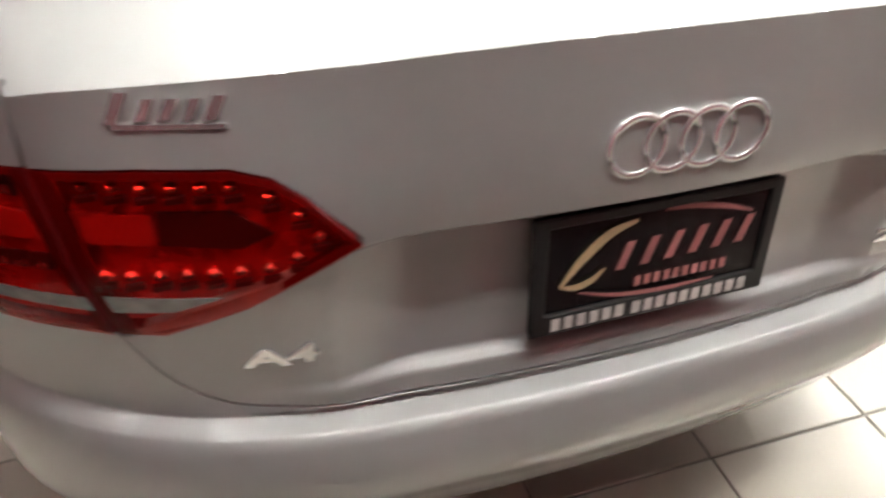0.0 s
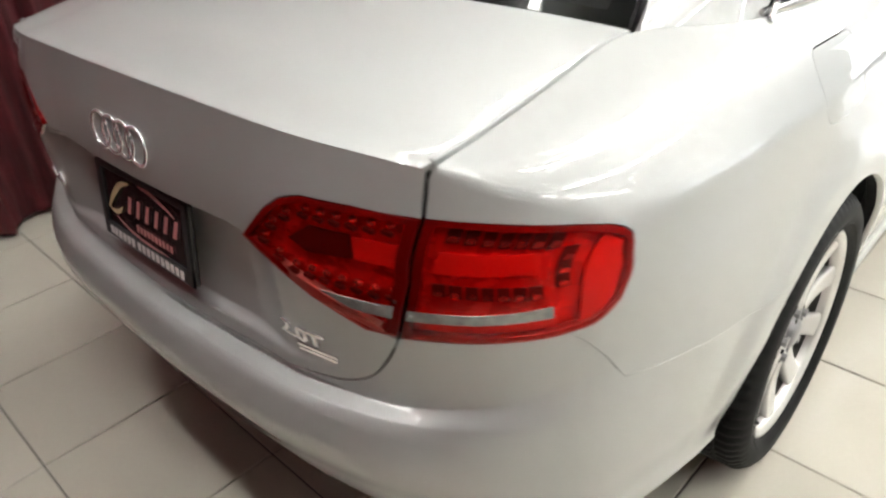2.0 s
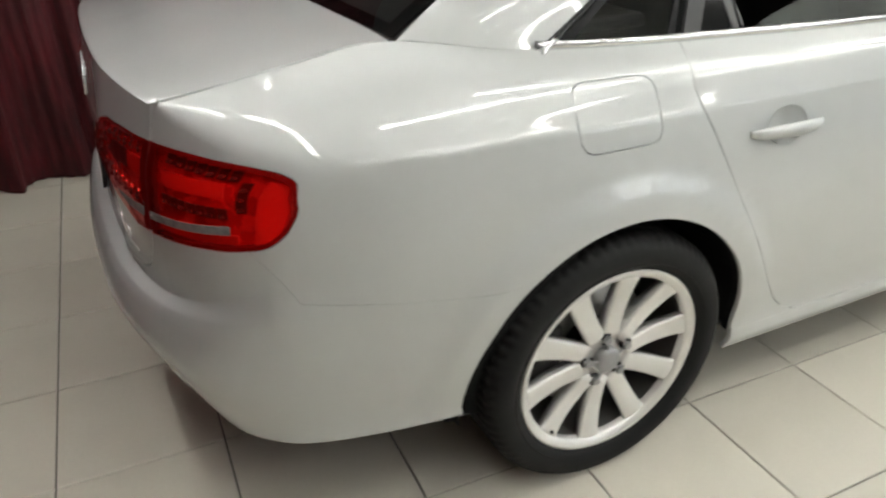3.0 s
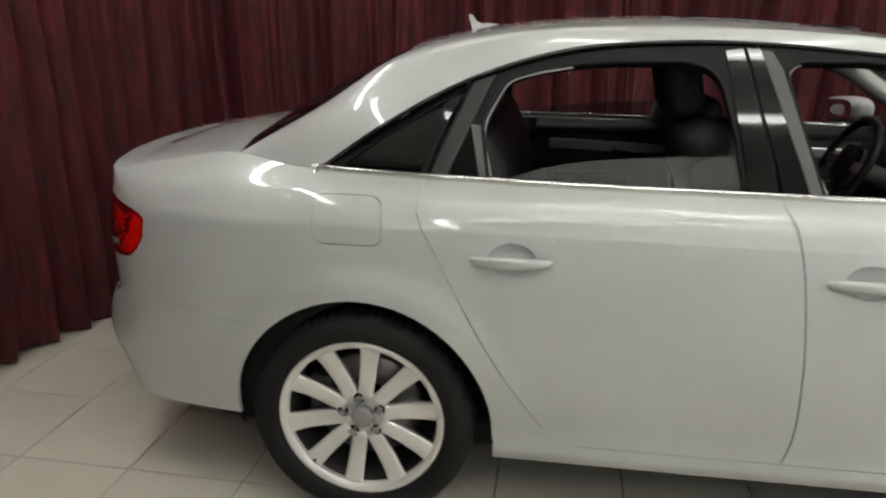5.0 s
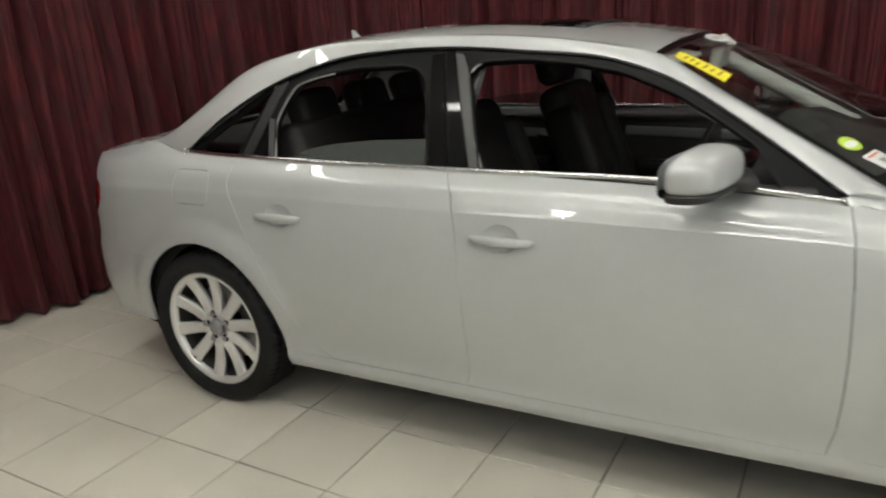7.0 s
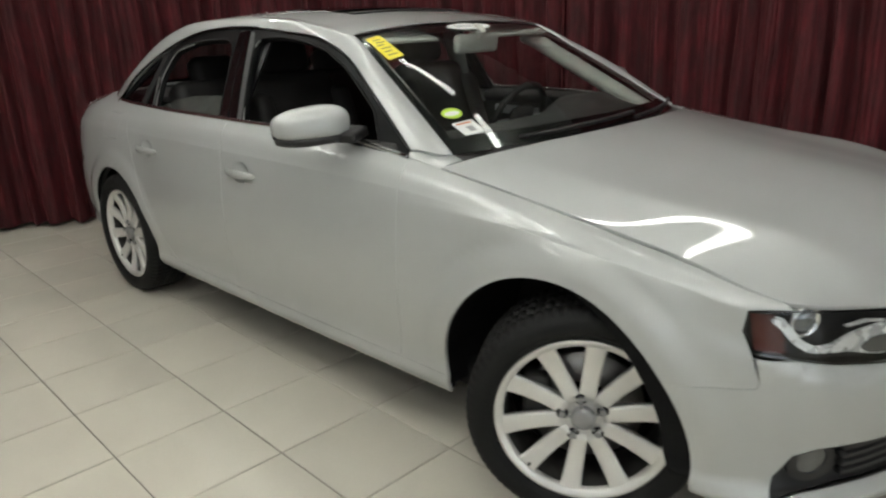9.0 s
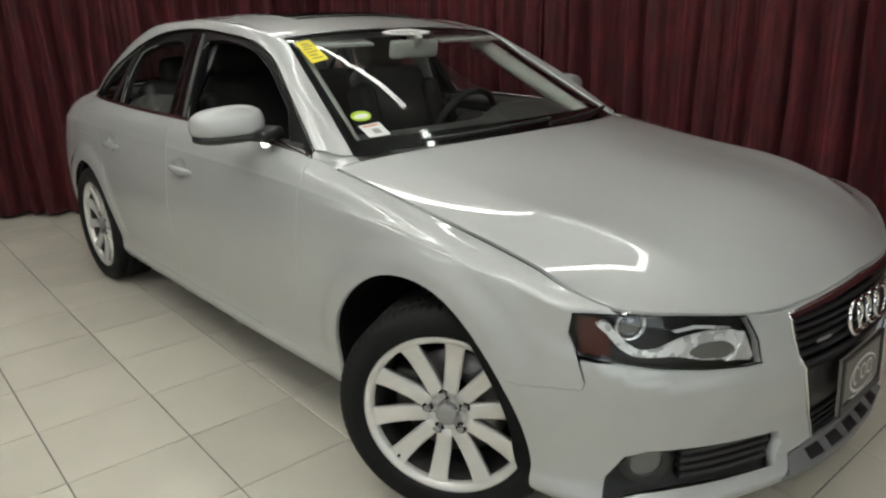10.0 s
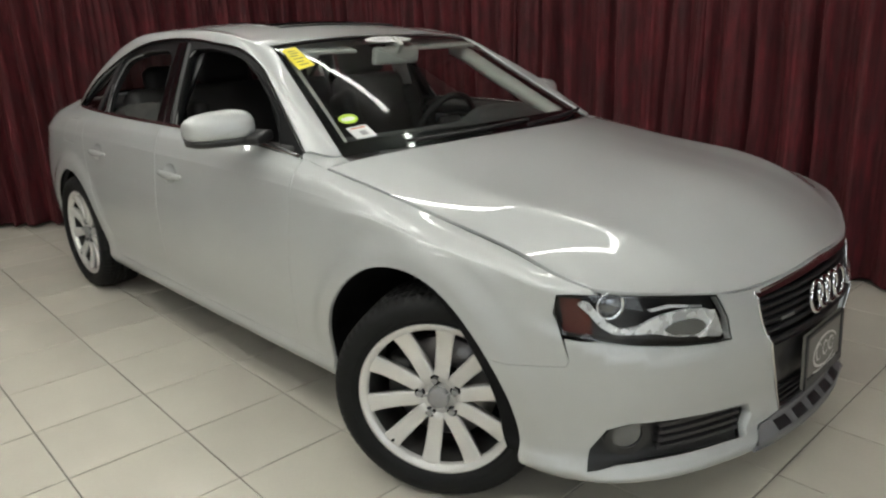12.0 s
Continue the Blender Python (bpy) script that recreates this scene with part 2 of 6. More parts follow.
def tube_along(points, r, sides=8, squash=1.0, closed=False):
    pts = [Vector(p) for p in points]
    verts, faces, n = [], [], len(pts)
    for i, p in enumerate(pts):
        d = (pts[(i + 1) % n] - pts[i - 1]) if closed else (pts[min(i + 1, n - 1)] - pts[max(i - 1, 0)])
        d.normalize()
        up = Vector((0, 0, 1)) if abs(d.z) < 0.9 else Vector((0, 1, 0))
        s = d.cross(up).normalized()
        w = s.cross(d).normalized()
        for k in range(sides):
            a = 2 * math.pi * k / sides
            verts.append(p + s * (r * squash * math.cos(a)) + w * (r * math.sin(a)))
    for i in range(n if closed else n - 1):
        for k in range(sides):
            a, b = i * sides + k, i * sides + (k + 1) % sides
            c, d2 = ((i + 1) % n) * sides + (k + 1) % sides, ((i + 1) % n) * sides + k
            faces.append((a, b, c, d2))
    if not closed:
        faces.append(tuple(range(sides)))
        faces.append(tuple(range((n - 1) * sides, n * sides))[::-1])
    return verts, faces


def flip_y(verts, faces):
    return [(v[0], -v[1], v[2]) for v in verts], [tuple(reversed(f)) for f in faces]


# ---- curves and surfaces ----
def slopes(h, d):
    """Monotone cubic slopes along axis 1; h, d: (n, m-1, c)."""
    m = np.zeros((d.shape[0], d.shape[1] + 1, d.shape[2]))
    w1, w2 = 2 * h[:, 1:] + h[:, :-1], h[:, 1:] + 2 * h[:, :-1]
    same = d[:, 1:] * d[:, :-1] > 0
    with np.errstate(divide="ignore", invalid="ignore"):
        hm = (w1 + w2) / (w1 / d[:, :-1] + w2 / d[:, 1:])
    m[:, 1:-1] = np.where(same, np.nan_to_num(hm), 0)
    m[:, 0], m[:, -1] = d[:, 0], d[:, -1]
    return m


def rowspline(knots, vals, q):
    """Per row: cubic through (knots, vals) at q. knots (n, m), vals (n, m, c), q (n,)."""
    h = np.maximum(np.diff(knots, axis=1), 1e-6)[:, :, None]
    d = np.diff(vals, axis=1) / h
    m = slopes(np.broadcast_to(h, d.shape), d)
    n = np.arange(len(q))
    k = np.clip((q[:, None] >= knots).sum(1) - 1, 0, knots.shape[1] - 2)
    hh = h[n, k]
    t = ((q - knots[n, k]) / hh[:, 0])[:, None]
    t = np.clip(t, -0.2, 1.2)
    a, b, ma, mb = vals[n, k], vals[n, k + 1], m[n, k] * hh, m[n, k + 1] * hh
    return (2 * t**3 - 3 * t**2 + 1) * a + (t**3 - 2 * t**2 + t) * ma + (3 * t**2 - 2 * t**3) * b + (t**3 - t**2) * mb


def smoothline(knots, vals, q):
    """Catmull-Rom style curve through vals at knots."""
    knots, vals, q = np.asarray(knots, float), np.asarray(vals, float), np.atleast_1d(np.asarray(q, float))
    if vals.ndim == 1:
        vals = vals[:, None]
    m = np.gradient(vals, knots, axis=0)
    k = np.clip(np.searchsorted(knots, q, side="right") - 1, 0, len(knots) - 2)
    hh = (knots[k + 1] - knots[k])[:, None]
    t = ((q - knots[k]) / hh[:, 0])[:, None]
    a, b, ma, mb = vals[k], vals[k + 1], m[k] * hh, m[k + 1] * hh
    return (2 * t**3 - 3 * t**2 + 1) * a + (t**3 - 2 * t**2 + t) * ma + (3 * t**2 - 2 * t**3) * b + (t**3 - t**2) * mb


# Plan outline of the car at its widest level, from the tail's middle round the right side to the nose's middle.
PLAN = np.array([(-0.972, 0), (-0.966, -0.20), (-0.944, -0.42), (-0.886, -0.605), (-0.812, -0.715), (-0.70, -0.792), (-0.50, -0.848), (-0.20, -0.878),
                 (0.40, -0.886), (1.10, -0.890), (1.80, -0.890), (2.30, -0.886), (2.80, -0.883), (3.05, -0.866), (3.185, -0.825), (3.29, -0.745),
                 (3.385, -0.61), (3.462, -0.42), (3.512, -0.22), (3.528, 0)])
# The shoulder crease, which is the boot lip at the tail and the bonnet's front edge at the nose.
CREASE = np.array([(-0.890, 0, 0.968), (-0.886, -0.20, 0.966), (-0.868, -0.42, 0.957), (-0.812, -0.608, 0.937), (-0.735, -0.700, 0.899), (-0.640, -0.768, 0.862),
                   (-0.47, -0.814, 0.858), (-0.20, -0.838, 0.859), (0.40, -0.847, 0.858), (1.10, -0.852, 0.853), (1.80, -0.852, 0.846), (2.30, -0.848, 0.828),
                   (2.80, -0.846, 0.778), (3.03, -0.834, 0.744), (3.165, -0.813, 0.716), (3.262, -0.733, 0.708), (3.345, -0.600, 0.691), (3.425, -0.42, 0.666),
                   (3.472, -0.22, 0.668), (3.486, 0, 0.680)])
# The upper edge: boot seam, foot of the rear pillar, window line, bonnet seam.
TOPLINE = np.array([(-0.89, 0, 0.972), (-0.886, -0.20, 0.970), (-0.868, -0.42, 0.961), (-0.803, -0.615, 0.941), (-0.72, -0.622, 0.956), (-0.62, -0.626, 0.974),
                    (-0.44, -0.630, 1.004), (-0.20, -0.712, 0.986), (0.40, -0.770, 0.970), (1.10, -0.777, 0.960), (1.80, -0.770, 0.946), (2.30, -0.786, 0.896),
                    (2.80, -0.768, 0.811), (3.03, -0.762, 0.768), (3.16, -0.772, 0.740), (3.258, -0.728, 0.712), (3.345, -0.598, 0.695), (3.425, -0.42, 0.670),
                    (3.472, -0.22, 0.672), (3.486, 0, 0.684)])
# Section profiles: heights, and how far in from the plan outline, at tail, side and nose.
TAIL_Z = np.array([0.22, 0.30, 0.40, 0.485, 0.536, 0.5535, 0.5600, 0.768, 0.796])
TAIL_IN = np.array([0.13, 0.075, 0.028, 0.0, 0.013, 0.027, 0.064, 0.094, 0.060])
SIDE_Z = np.array([0.22, 0.262, 0.305, 0.40, 0.50, 0.58, 0.66, 0.74, 0.80])
SIDE_IN = np.array([0.034, 0.015, 0.021, 0.009, 0.001, 0.0, 0.005, 0.016, 0.027])
NOSE_Z = np.array([0.17, 0.212, 0.255, 0.33, 0.40, 0.46, 0.514, 0.532, 0.63])
NOSE_IN = np.array([0.050, -0.008, 0.026, 0.024, 0.012, 0.005, 0.0, 0.014, 0.034])
TAIL_W = np.array([1, 1, 1, 0.92, 0.6, 0.22, 0.03] + [0] * 13)
NOSE_W = np.array([0] * 13 + [0.12, 0.4, 0.75, 0.95, 1, 1, 1])
UST = np.concatenate([[0], np.cumsum(np.linalg.norm(np.diff(PLAN, axis=0), axis=1))])
UST = UST - UST[7] - 0.20
U_TAIL, U_NOSE = UST[0], UST[-1]
UPAD = np.concatenate([[2 * U_TAIL - UST[1]], UST, [2 * U_NOSE - UST[-2]]])


def padded(p):
    """The line carried on past its ends by symmetry, so that it crosses the middle square."""
    k = np.array([1, -1] + [1] * (p.shape[1] - 2))
    return np.concatenate([p[1:2] * k, p, p[-2:-1] * k])


PLAN, CREASE, TOPLINE = padded(PLAN), padded(CREASE), padded(TOPLINE)


def topline(u):
    """The upper edge; along the boot seam it runs straight."""
    u = np.atleast_1d(np.asarray(u, float))
    p = smoothline(UPAD, TOPLINE, u)
    straight = np.stack([np.interp(u, UST[3:8], TOPLINE[4:9, k]) for k in range(3)], 1)
    w = np.clip((UST[6] - u) / (UST[6] - UST[5]), 0, 1) * (u >= UST[3])
    return p + (straight - p) * (w * w * (3 - 2 * w))[:, None]


def rails(u, plain=False):
    p = smoothline(UPAD, PLAN, u)
    d = smoothline(UPAD, PLAN, u + 1e-3) - smoothline(UPAD, PLAN, u - 1e-3)
    d /= np.linalg.norm(d, axis=1, keepdims=True)
    n = np.stack([d[:, 1], -d[:, 0]], 1)
    wt, wn = np.interp(u, UST, TAIL_W)[:, None], np.interp(u, UST, NOSE_W)[:, None]
    ws = 1 - wt - wn
    z = wt * TAIL_Z + ws * SIDE_Z + wn * NOSE_Z
    ins = wt * TAIL_IN + ws * SIDE_IN + wn * NOSE_IN
    # the plate recess fades out towards the lamps
    fade = np.clip((u - U_TAIL - 0.27) / 0.17, 0, 1)
    fade = (fade * fade * (3 - 2 * fade))[:, None] * wt if not plain else wt
    ins[:, 7:8] += fade * (0.042 - 0.092)
    ins[:, 8:9] += fade * (0.044 - 0.060)
    ins[:, 6:7] += fade * (0.056 - 0.064)
    c, t = smoothline(UPAD, CREASE, u), topline(u)
    top = np.minimum(1.0, (c[:, 2:3] - 0.006) / z[:, -1:])
    z = z * np.where(z > 0.5, 1 + (top - 1) * (z - 0.5) / (z[:, -1:] - 0.5), 1)
    low = np.concatenate([p[:, None, :] - n[:, None, :] * ins[:, :, None], z[:, :, None]], 2)
    # below the crease the nose's skin must not overhang
    w = np.clip((u - UST[12]) / (UST[13] - UST[12]), 0, 1)[:, None]
    f = np.clip((z[:, 8:9] - z[:, 7:8]) / np.maximum(c[:, 2:3] - z[:, 7:8], 1e-3), 0, 1) ** 1.5
    low[:, 8, :2] = low[:, 8, :2] * (1 - w) + (low[:, 7, :2] + (c[:, :2] - low[:, 7, :2]) * f) * w
    mid = (c + t) / 2
    gap = np.linalg.norm(c - t, axis=1, keepdims=True)
    bulge = np.concatenate([n * 0.75, np.full((len(u), 1), 0.65)], 1)
    mid = mid + bulge * gap * 0.10
    mid[:, 2] = np.clip(mid[:, 2], c[:, 2] + 0.40 * (t[:, 2] - c[:, 2]), c[:, 2] + 0.72 * (t[:, 2] - c[:, 2]))
    return np.concatenate([low, c[:, None], mid[:, None], t[:, None]], 1)


def skin(uv, side=None, plain=False):
    """Points of the car's skin at (way round, height); the way goes on past the tail's and the nose's middle by symmetry."""
    u, z = uv[:, 0].copy(), uv[:, 1]
    over = (u < U_TAIL) | (u > U_NOSE)
    u = np.where(u < U_TAIL, 2 * U_TAIL - u, u)
    u = np.where(u > U_NOSE, 2 * U_NOSE - u, u)
    r = rails(u, plain)
    up = (z > r[:, 9, 2]) if side is None else side
    zc = np.clip(z, r[:, 0, 2] - 0.02, r[:, 11, 2] + 0.003)
    lo = rowspline(r[:, :10, 2], r[:, :10, :2], zc)
    hi = rowspline(r[:, 9:, 2], r[:, 9:, :2], zc)
    xy = np.where(up[:, None], hi, lo)
    out = np.concatenate([xy, zc[:, None]], 1)
    # the boot lid's lower edge kicks out below the plate
    k = np.clip((0.609 - zc) / 0.014, 0, 1)
    k = k * k * (3 - 2 * k) * np.clip((zc - 0.5635) / 0.002, 0, 1) * np.clip((0.52 + out[:, 1]) / 0.26, 0, 1) ** 1.5
    out[:, 0] -= 0.015 * k * (out[:, 0] < -0.7)
    # soft flares round the wheel arches
    for xa, za, ra, amp, wid in ((2.715, 0.29, 0.395, 0.017, 0.075), (0.0, 0.30, 0.372, 0.013, 0.070)):
        d = np.hypot(out[:, 0] - xa, zc - za) - ra
        k = 1 - np.clip((d - 0.030) / wid, 0, 1)
        out[:, 1] -= amp * k * k * (3 - 2 * k) * np.clip((zc - 0.26) / 0.24, 0, 1) * (out[:, 1] < -0.6)
    out[:, 1] *= np.where(over, -1, 1)
    return out


def lamp_skin(uv, side=None):
    """The skin without the plate recess."""
    return skin(uv, side, True)


def inset_skin(depth):
    """The skin moved level inwards by depth."""
    def fn(uv, side=None):
        p = skin(uv, np.zeros(len(uv), bool))
        u = np.where(uv[:, 0] > U_NOSE, 2 * U_NOSE - uv[:, 0], uv[:, 0])
        d = smoothline(UPAD, PLAN, u + 1e-3) - smoothline(UPAD, PLAN, u - 1e-3)
        d /= np.linalg.norm(d, axis=1, keepdims=True)
        p[:, 0] -= d[:, 1] * depth
        p[:, 1] += d[:, 0] * depth * np.where(uv[:, 0] > U_NOSE, -1, 1)
        return p
    return fn


def shell_skin(uv, side=None):
    """A smaller skin inside the panels."""
    c = np.array([1.27, 0, 0])
    return c + (skin(uv, side, True) - c) * [0.955, 0.972, 1]


def crease_z(u):
    return smoothline(UPAD, CREASE, u)[:, 2]


def top_z(u):
    return float(topline([u])[0, 2])


def u_tail(y, z=0.70):
    """Way round at sideways place y and height z on the tail (y negative on the right)."""
    us = np.linspace(U_TAIL, UST[7], 240)
    ys = -skin(np.stack([us, np.full(240, z)], 1))[:, 1]
    u = float(np.interp(abs(y), np.maximum.accumulate(ys), us))
    return u if y <= 0 else 2 * U_TAIL - u


def u_nose(y, z=0.45):
    us = np.linspace(UST[13], U_NOSE, 240)
    ys = -skin(np.stack([us, np.full(240, z)], 1))[:, 1]
    u = float(np.interp(abs(y), np.maximum.accumulate(ys[::-1]), us[::-1]))
    return u if y <= 0 else 2 * U_NOSE - u


def u_x(x):
    """Way round at lengthwise place x on the right side."""
    us = np.linspace(UST[3], UST[16], 400)
    return float(np.interp(x, smoothline(UPAD, PLAN, us)[:, 0], us))


def inside(poly, pts):
    poly, res = np.asarray(poly), np.zeros(len(pts), bool)
    x, y = pts[:, 0], pts[:, 1]
    for a, b in zip(poly, np.roll(poly, -1, 0)):
        cond = (a[1] > y) != (b[1] > y)
        with np.errstate(divide="ignore", invalid="ignore"):
            res ^= cond & (x < (b[0] - a[0]) * (y - a[1]) / (b[1] - a[1]) + a[0])
    return res


def dense(poly, step):
    out = []
    for a, b in zip(poly, poly[1:] + poly[:1]):
        n = max(1, int(math.ceil(math.dist(a, b) / step)))
        out += [(a[0] + (b[0] - a[0]) * i / n, a[1] + (b[1] - a[1]) * i / n) for i in range(n)]
    return out


def shrink(poly, d):
    p = np.asarray(poly, float)
    area = 0.5 * np.sum(p[:, 0] * np.roll(p[:, 1], -1) - np.roll(p[:, 0], -1) * p[:, 1])
    t = np.roll(p, -1, 0) - np.roll(p, 1, 0)
    t /= np.maximum(np.linalg.norm(t, axis=1, keepdims=True), 1e-9)
    n = np.stack([-t[:, 1], t[:, 0]], 1) * (1 if area > 0 else -1)
    return [tuple(q) for q in p + n * d]


def round_poly(poly, r, n=5):
    """Corners of a polygon rounded by radius r."""
    out, m = [], len(poly)
    for i in range(m):
        a, b, c = (Vector((*poly[k % m], 0)) for k in (i - 1, i, i + 1))
        d1, d2 = (a - b), (c - b)
        k = min(r, 0.45 * d1.length, 0.45 * d2.length)
        p, q = b + d1.normalized() * k, b + d2.normalized() * k
        for j in range(n + 1):
            t = j / n
            v = p * (1 - t) ** 2 + b * 2 * t * (1 - t) + q * t * t
            out.append((v.x, v.y))
    return out


def sheet(poly, fn, step=0.022, gap=0.002, thick=0.014, holes=(), lift=0.0, creased=True, rows=(), ref=9):
    """Cut a polygon out of a surface: verts, faces, normals, with the edges turned in by thick."""
    edge = shrink(dense(list(poly), step), gap)
    loops = [edge] + [shrink(dense(list(h), step), -gap) for h in holes]
    pts, cons = [], []
    for lp in loops:
        k = len(pts)
        pts += lp
        cons += [(k + i, k + (i + 1) % len(lp)) for i in range(len(lp))]
    e = np.array(edge)
    lo, hi = e.min(0), e.max(0)
    gx, gz = np.meshgrid(np.arange(lo[0], hi[0], step), np.arange(lo[1], hi[1], step))
    gx = gx + (np.arange(gx.shape[0]) % 2)[:, None] * step * 0.5
    g = np.stack([gx.ravel(), gz.ravel()], 1)
    if creased:
        us = np.arange(lo[0], hi[0], step * 0.5)
        uc = np.where(us < U_TAIL, 2 * U_TAIL - us, np.where(us > U_NOSE, 2 * U_NOSE - us, us))
        zc = crease_z(uc)
        near = np.interp(g[:, 0], us, zc) if len(us) else 0
        g = g[np.abs(g[:, 1] - near) > max(step * 0.3, 0.014)]
        g = np.concatenate([g] + [np.stack([us, zc + d], 1) for d in (-0.010, -0.0025, 0.0025, 0.010)])
    for rail, part_way in rows:
        us = np.arange(lo[0], hi[0], step * 0.5)
        uc = np.where(us < U_TAIL, 2 * U_TAIL - us, np.where(us > U_NOSE, 2 * U_NOSE - us, us))
        rz = rails(uc)[:, :, 2]
        g = np.concatenate([g, np.stack([us, rz[:, rail] * (1 - part_way) + rz[:, rail + 1] * part_way], 1)])
    keep = inside(edge, g)
    for lp in loops[1:]:
        keep &= ~inside(lp, g)
    g = g[keep]
    if len(g):
        g = g[np.unique(np.round(g / 0.0015), axis=0, return_index=True)[1]]
        border = np.array(pts)
        dist = np.array([np.min(np.hypot(border[:, 0] - q[0], border[:, 1] - q[1])) for q in g])
        g = g[dist > (step * 0.35 if not rows else 0.0015)]
    allp = np.concatenate([np.array(pts), g]) if len(g) else np.array(pts)
    # joined up along the crease, so that the triangles run with it
    def fall(uu):
        return rails(np.where(uu < U_TAIL, 2 * U_TAIL - uu, np.where(uu > U_NOSE, 2 * U_NOSE - uu, uu)))[:, ref, 2] if creased else 0 * uu
    squeeze = 0.4 if rows else 1.0
    flat = np.stack([allp[:, 0] * squeeze, allp[:, 1] - fall(allp[:, 0])], 1)
    from mathutils import geometry
    v2, _, f2, *_ = geometry.delaunay_2d_cdt([Vector(p) for p in flat], cons, [], 0, 1e-6)
    v2 = np.array([(v.x / squeeze, v.y) for v in v2])
    v2[:, 1] += fall(v2[:, 0])
    tri = np.array([f for f in f2 if len(f) == 3])
    cen = v2[tri].mean(1)
    ok = inside(edge, cen)
    for lp in loops[1:]:
        ok &= ~inside(lp, cen)
    tri = tri[ok]
    return lifted(v2, tri, fn, lift, thick, creased)


def lifted(v2, tri, fn, lift, thick, creased):
    e = 2e-3
    if creased:
        uu = np.where(v2[:, 0] < U_TAIL, 2 * U_TAIL - v2[:, 0], np.where(v2[:, 0] > U_NOSE, 2 * U_NOSE - v2[:, 0], v2[:, 0]))
        up = v2[:, 1] > crease_z(uu)
        sgn = np.where(up, 1.0, -1.0)
        f = lambda q: fn(q, up)
    else:
        sgn = np.where(v2[:, 1] > v2[:, 1].mean(), -1.0, 1.0)
        f = fn
    p = f(v2)
    du = f(v2 + [e, 0]) - f(v2 - [e, 0])
    h = 3e-4 if creased else e
    dv = (f(v2 + np.stack([0 * sgn, sgn * h], 1)) - p) * sgn[:, None]
    n = np.cross(du, dv)
    n /= np.maximum(np.linalg.norm(n, axis=1, keepdims=True), 1e-12)
    if creased:
        # the shoulder crease is rounded, widely at the tail and the nose and narrowly along the doors
        on = np.stack([v2[:, 0], crease_z(uu)], 1)
        over = lambda q: fn(q, ~up)
        du2 = over(on + [e, 0]) - over(on - [e, 0])
        dv2 = (over(on - np.stack([0 * sgn, sgn * h], 1)) - over(on)) * -sgn[:, None]
        n2 = np.cross(du2, dv2)
        n2 /= np.maximum(np.linalg.norm(n2, axis=1, keepdims=True), 1e-12)
        wide = np.interp(uu, [UST[3], UST[5], UST[7], UST[9], UST[12], UST[14]], [0.004, 0.020, 0.008, 0.0015, 0.0015, 0.008])
        k = np.clip(1 - np.abs(v2[:, 1] - on[:, 1]) / wide, 0, 1)[:, None] * (np.sum(n * n2, 1) > 0.3)[:, None]
        n = n * (1 - 0.5 * k) + n2 * 0.5 * k
        n /= np.maximum(np.linalg.norm(n, axis=1, keepdims=True), 1e-12)
    if np.sum(n * (p - np.array([1.3, 0, 0.55]))) < 0:
        n = -n
    p = p + n * lift
    a, b, c = p[tri[:, 0]], p[tri[:, 1]], p[tri[:, 2]]
    turn = np.sum(np.cross(b - a, c - a) * n[tri[:, 0]], 1) < 0
    tri = np.where(turn[:, None], tri[:, ::-1], tri)
    verts, norms, faces = list(p), list(n), [tuple(int(k) for k in t) for t in tri]
    if thick:
        count = {}
        for t in faces:
            for i in range(3):
                count[(t[i], t[(i + 1) % 3])] = True
        rim = [k for k in count if (k[1], k[0]) not in count]
        twin = {}
        for i, j in rim:
            for k in (i, j):
                if k not in twin:
                    twin[k] = len(verts)
                    tang = p[j] - p[i]
                    out = np.cross(tang, n[k])
                    out /= max(np.linalg.norm(out), 1e-9)
                    verts += [p[k], p[k] - n[k] * thick]
                    norms += [0.6 * n[k] + 0.8 * out, out]
            faces.append((twin[i], twin[i] + 1, twin[j] + 1, twin[j]))
    return verts, faces, norms


def panel(name, poly, material, parent, fn=skin, label="", mirror=False, **kw):
    v, f, n = sheet(poly, fn, **kw)
    if mirror:
        v, f = flip_y(v, f)
        n = [(q[0], -q[1], q[2]) for q in n]
    return raw(name, v, f, material, parent, label, n)


def joined(sheets):
    v, f, n = [], [], []
    for a, b, c in sheets:
        k = len(v)
        v += list(a)
        n += list(c)
        f += [tuple(i + k for i in q) for q in b]
    return v, f, n


def grid_sheet(fn, na, nb, thick=0.012, a0=0.0, a1=1.0, b0=0.0, b1=1.0, lift=0.0):
    """A whole patch fn((a, b)) as a fine grid."""
    aa, bb = np.meshgrid(np.linspace(a0, a1, na), np.linspace(b0, b1, nb), indexing="ij")
    v2 = np.stack([aa.ravel(), bb.ravel()], 1)
    tri = []
    for i in range(na - 1):
        for j in range(nb - 1):
            k = i * nb + j
            tri += [(k, k + 1, k + nb), (k + 1, k + nb + 1, k + nb)]
    return lifted(v2, np.array(tri), fn, lift, thick, False)


def curve2(points, n=24):
    """A smooth line through flat points, finely stepped."""
    p = np.array(points, float)
    k = np.concatenate([[0], np.cumsum(np.linalg.norm(np.diff(p, axis=0), axis=1))])
    return [tuple(float(c) for c in q) for q in smoothline(k, p, np.linspace(0, k[-1], n))]


def curve3(points):
    p = np.array(points, float)
    k = np.concatenate([[0], np.cumsum(np.linalg.norm(np.diff(p, axis=0), axis=1))])
    k /= k[-1]
    return lambda t: smoothline(k, p, t)


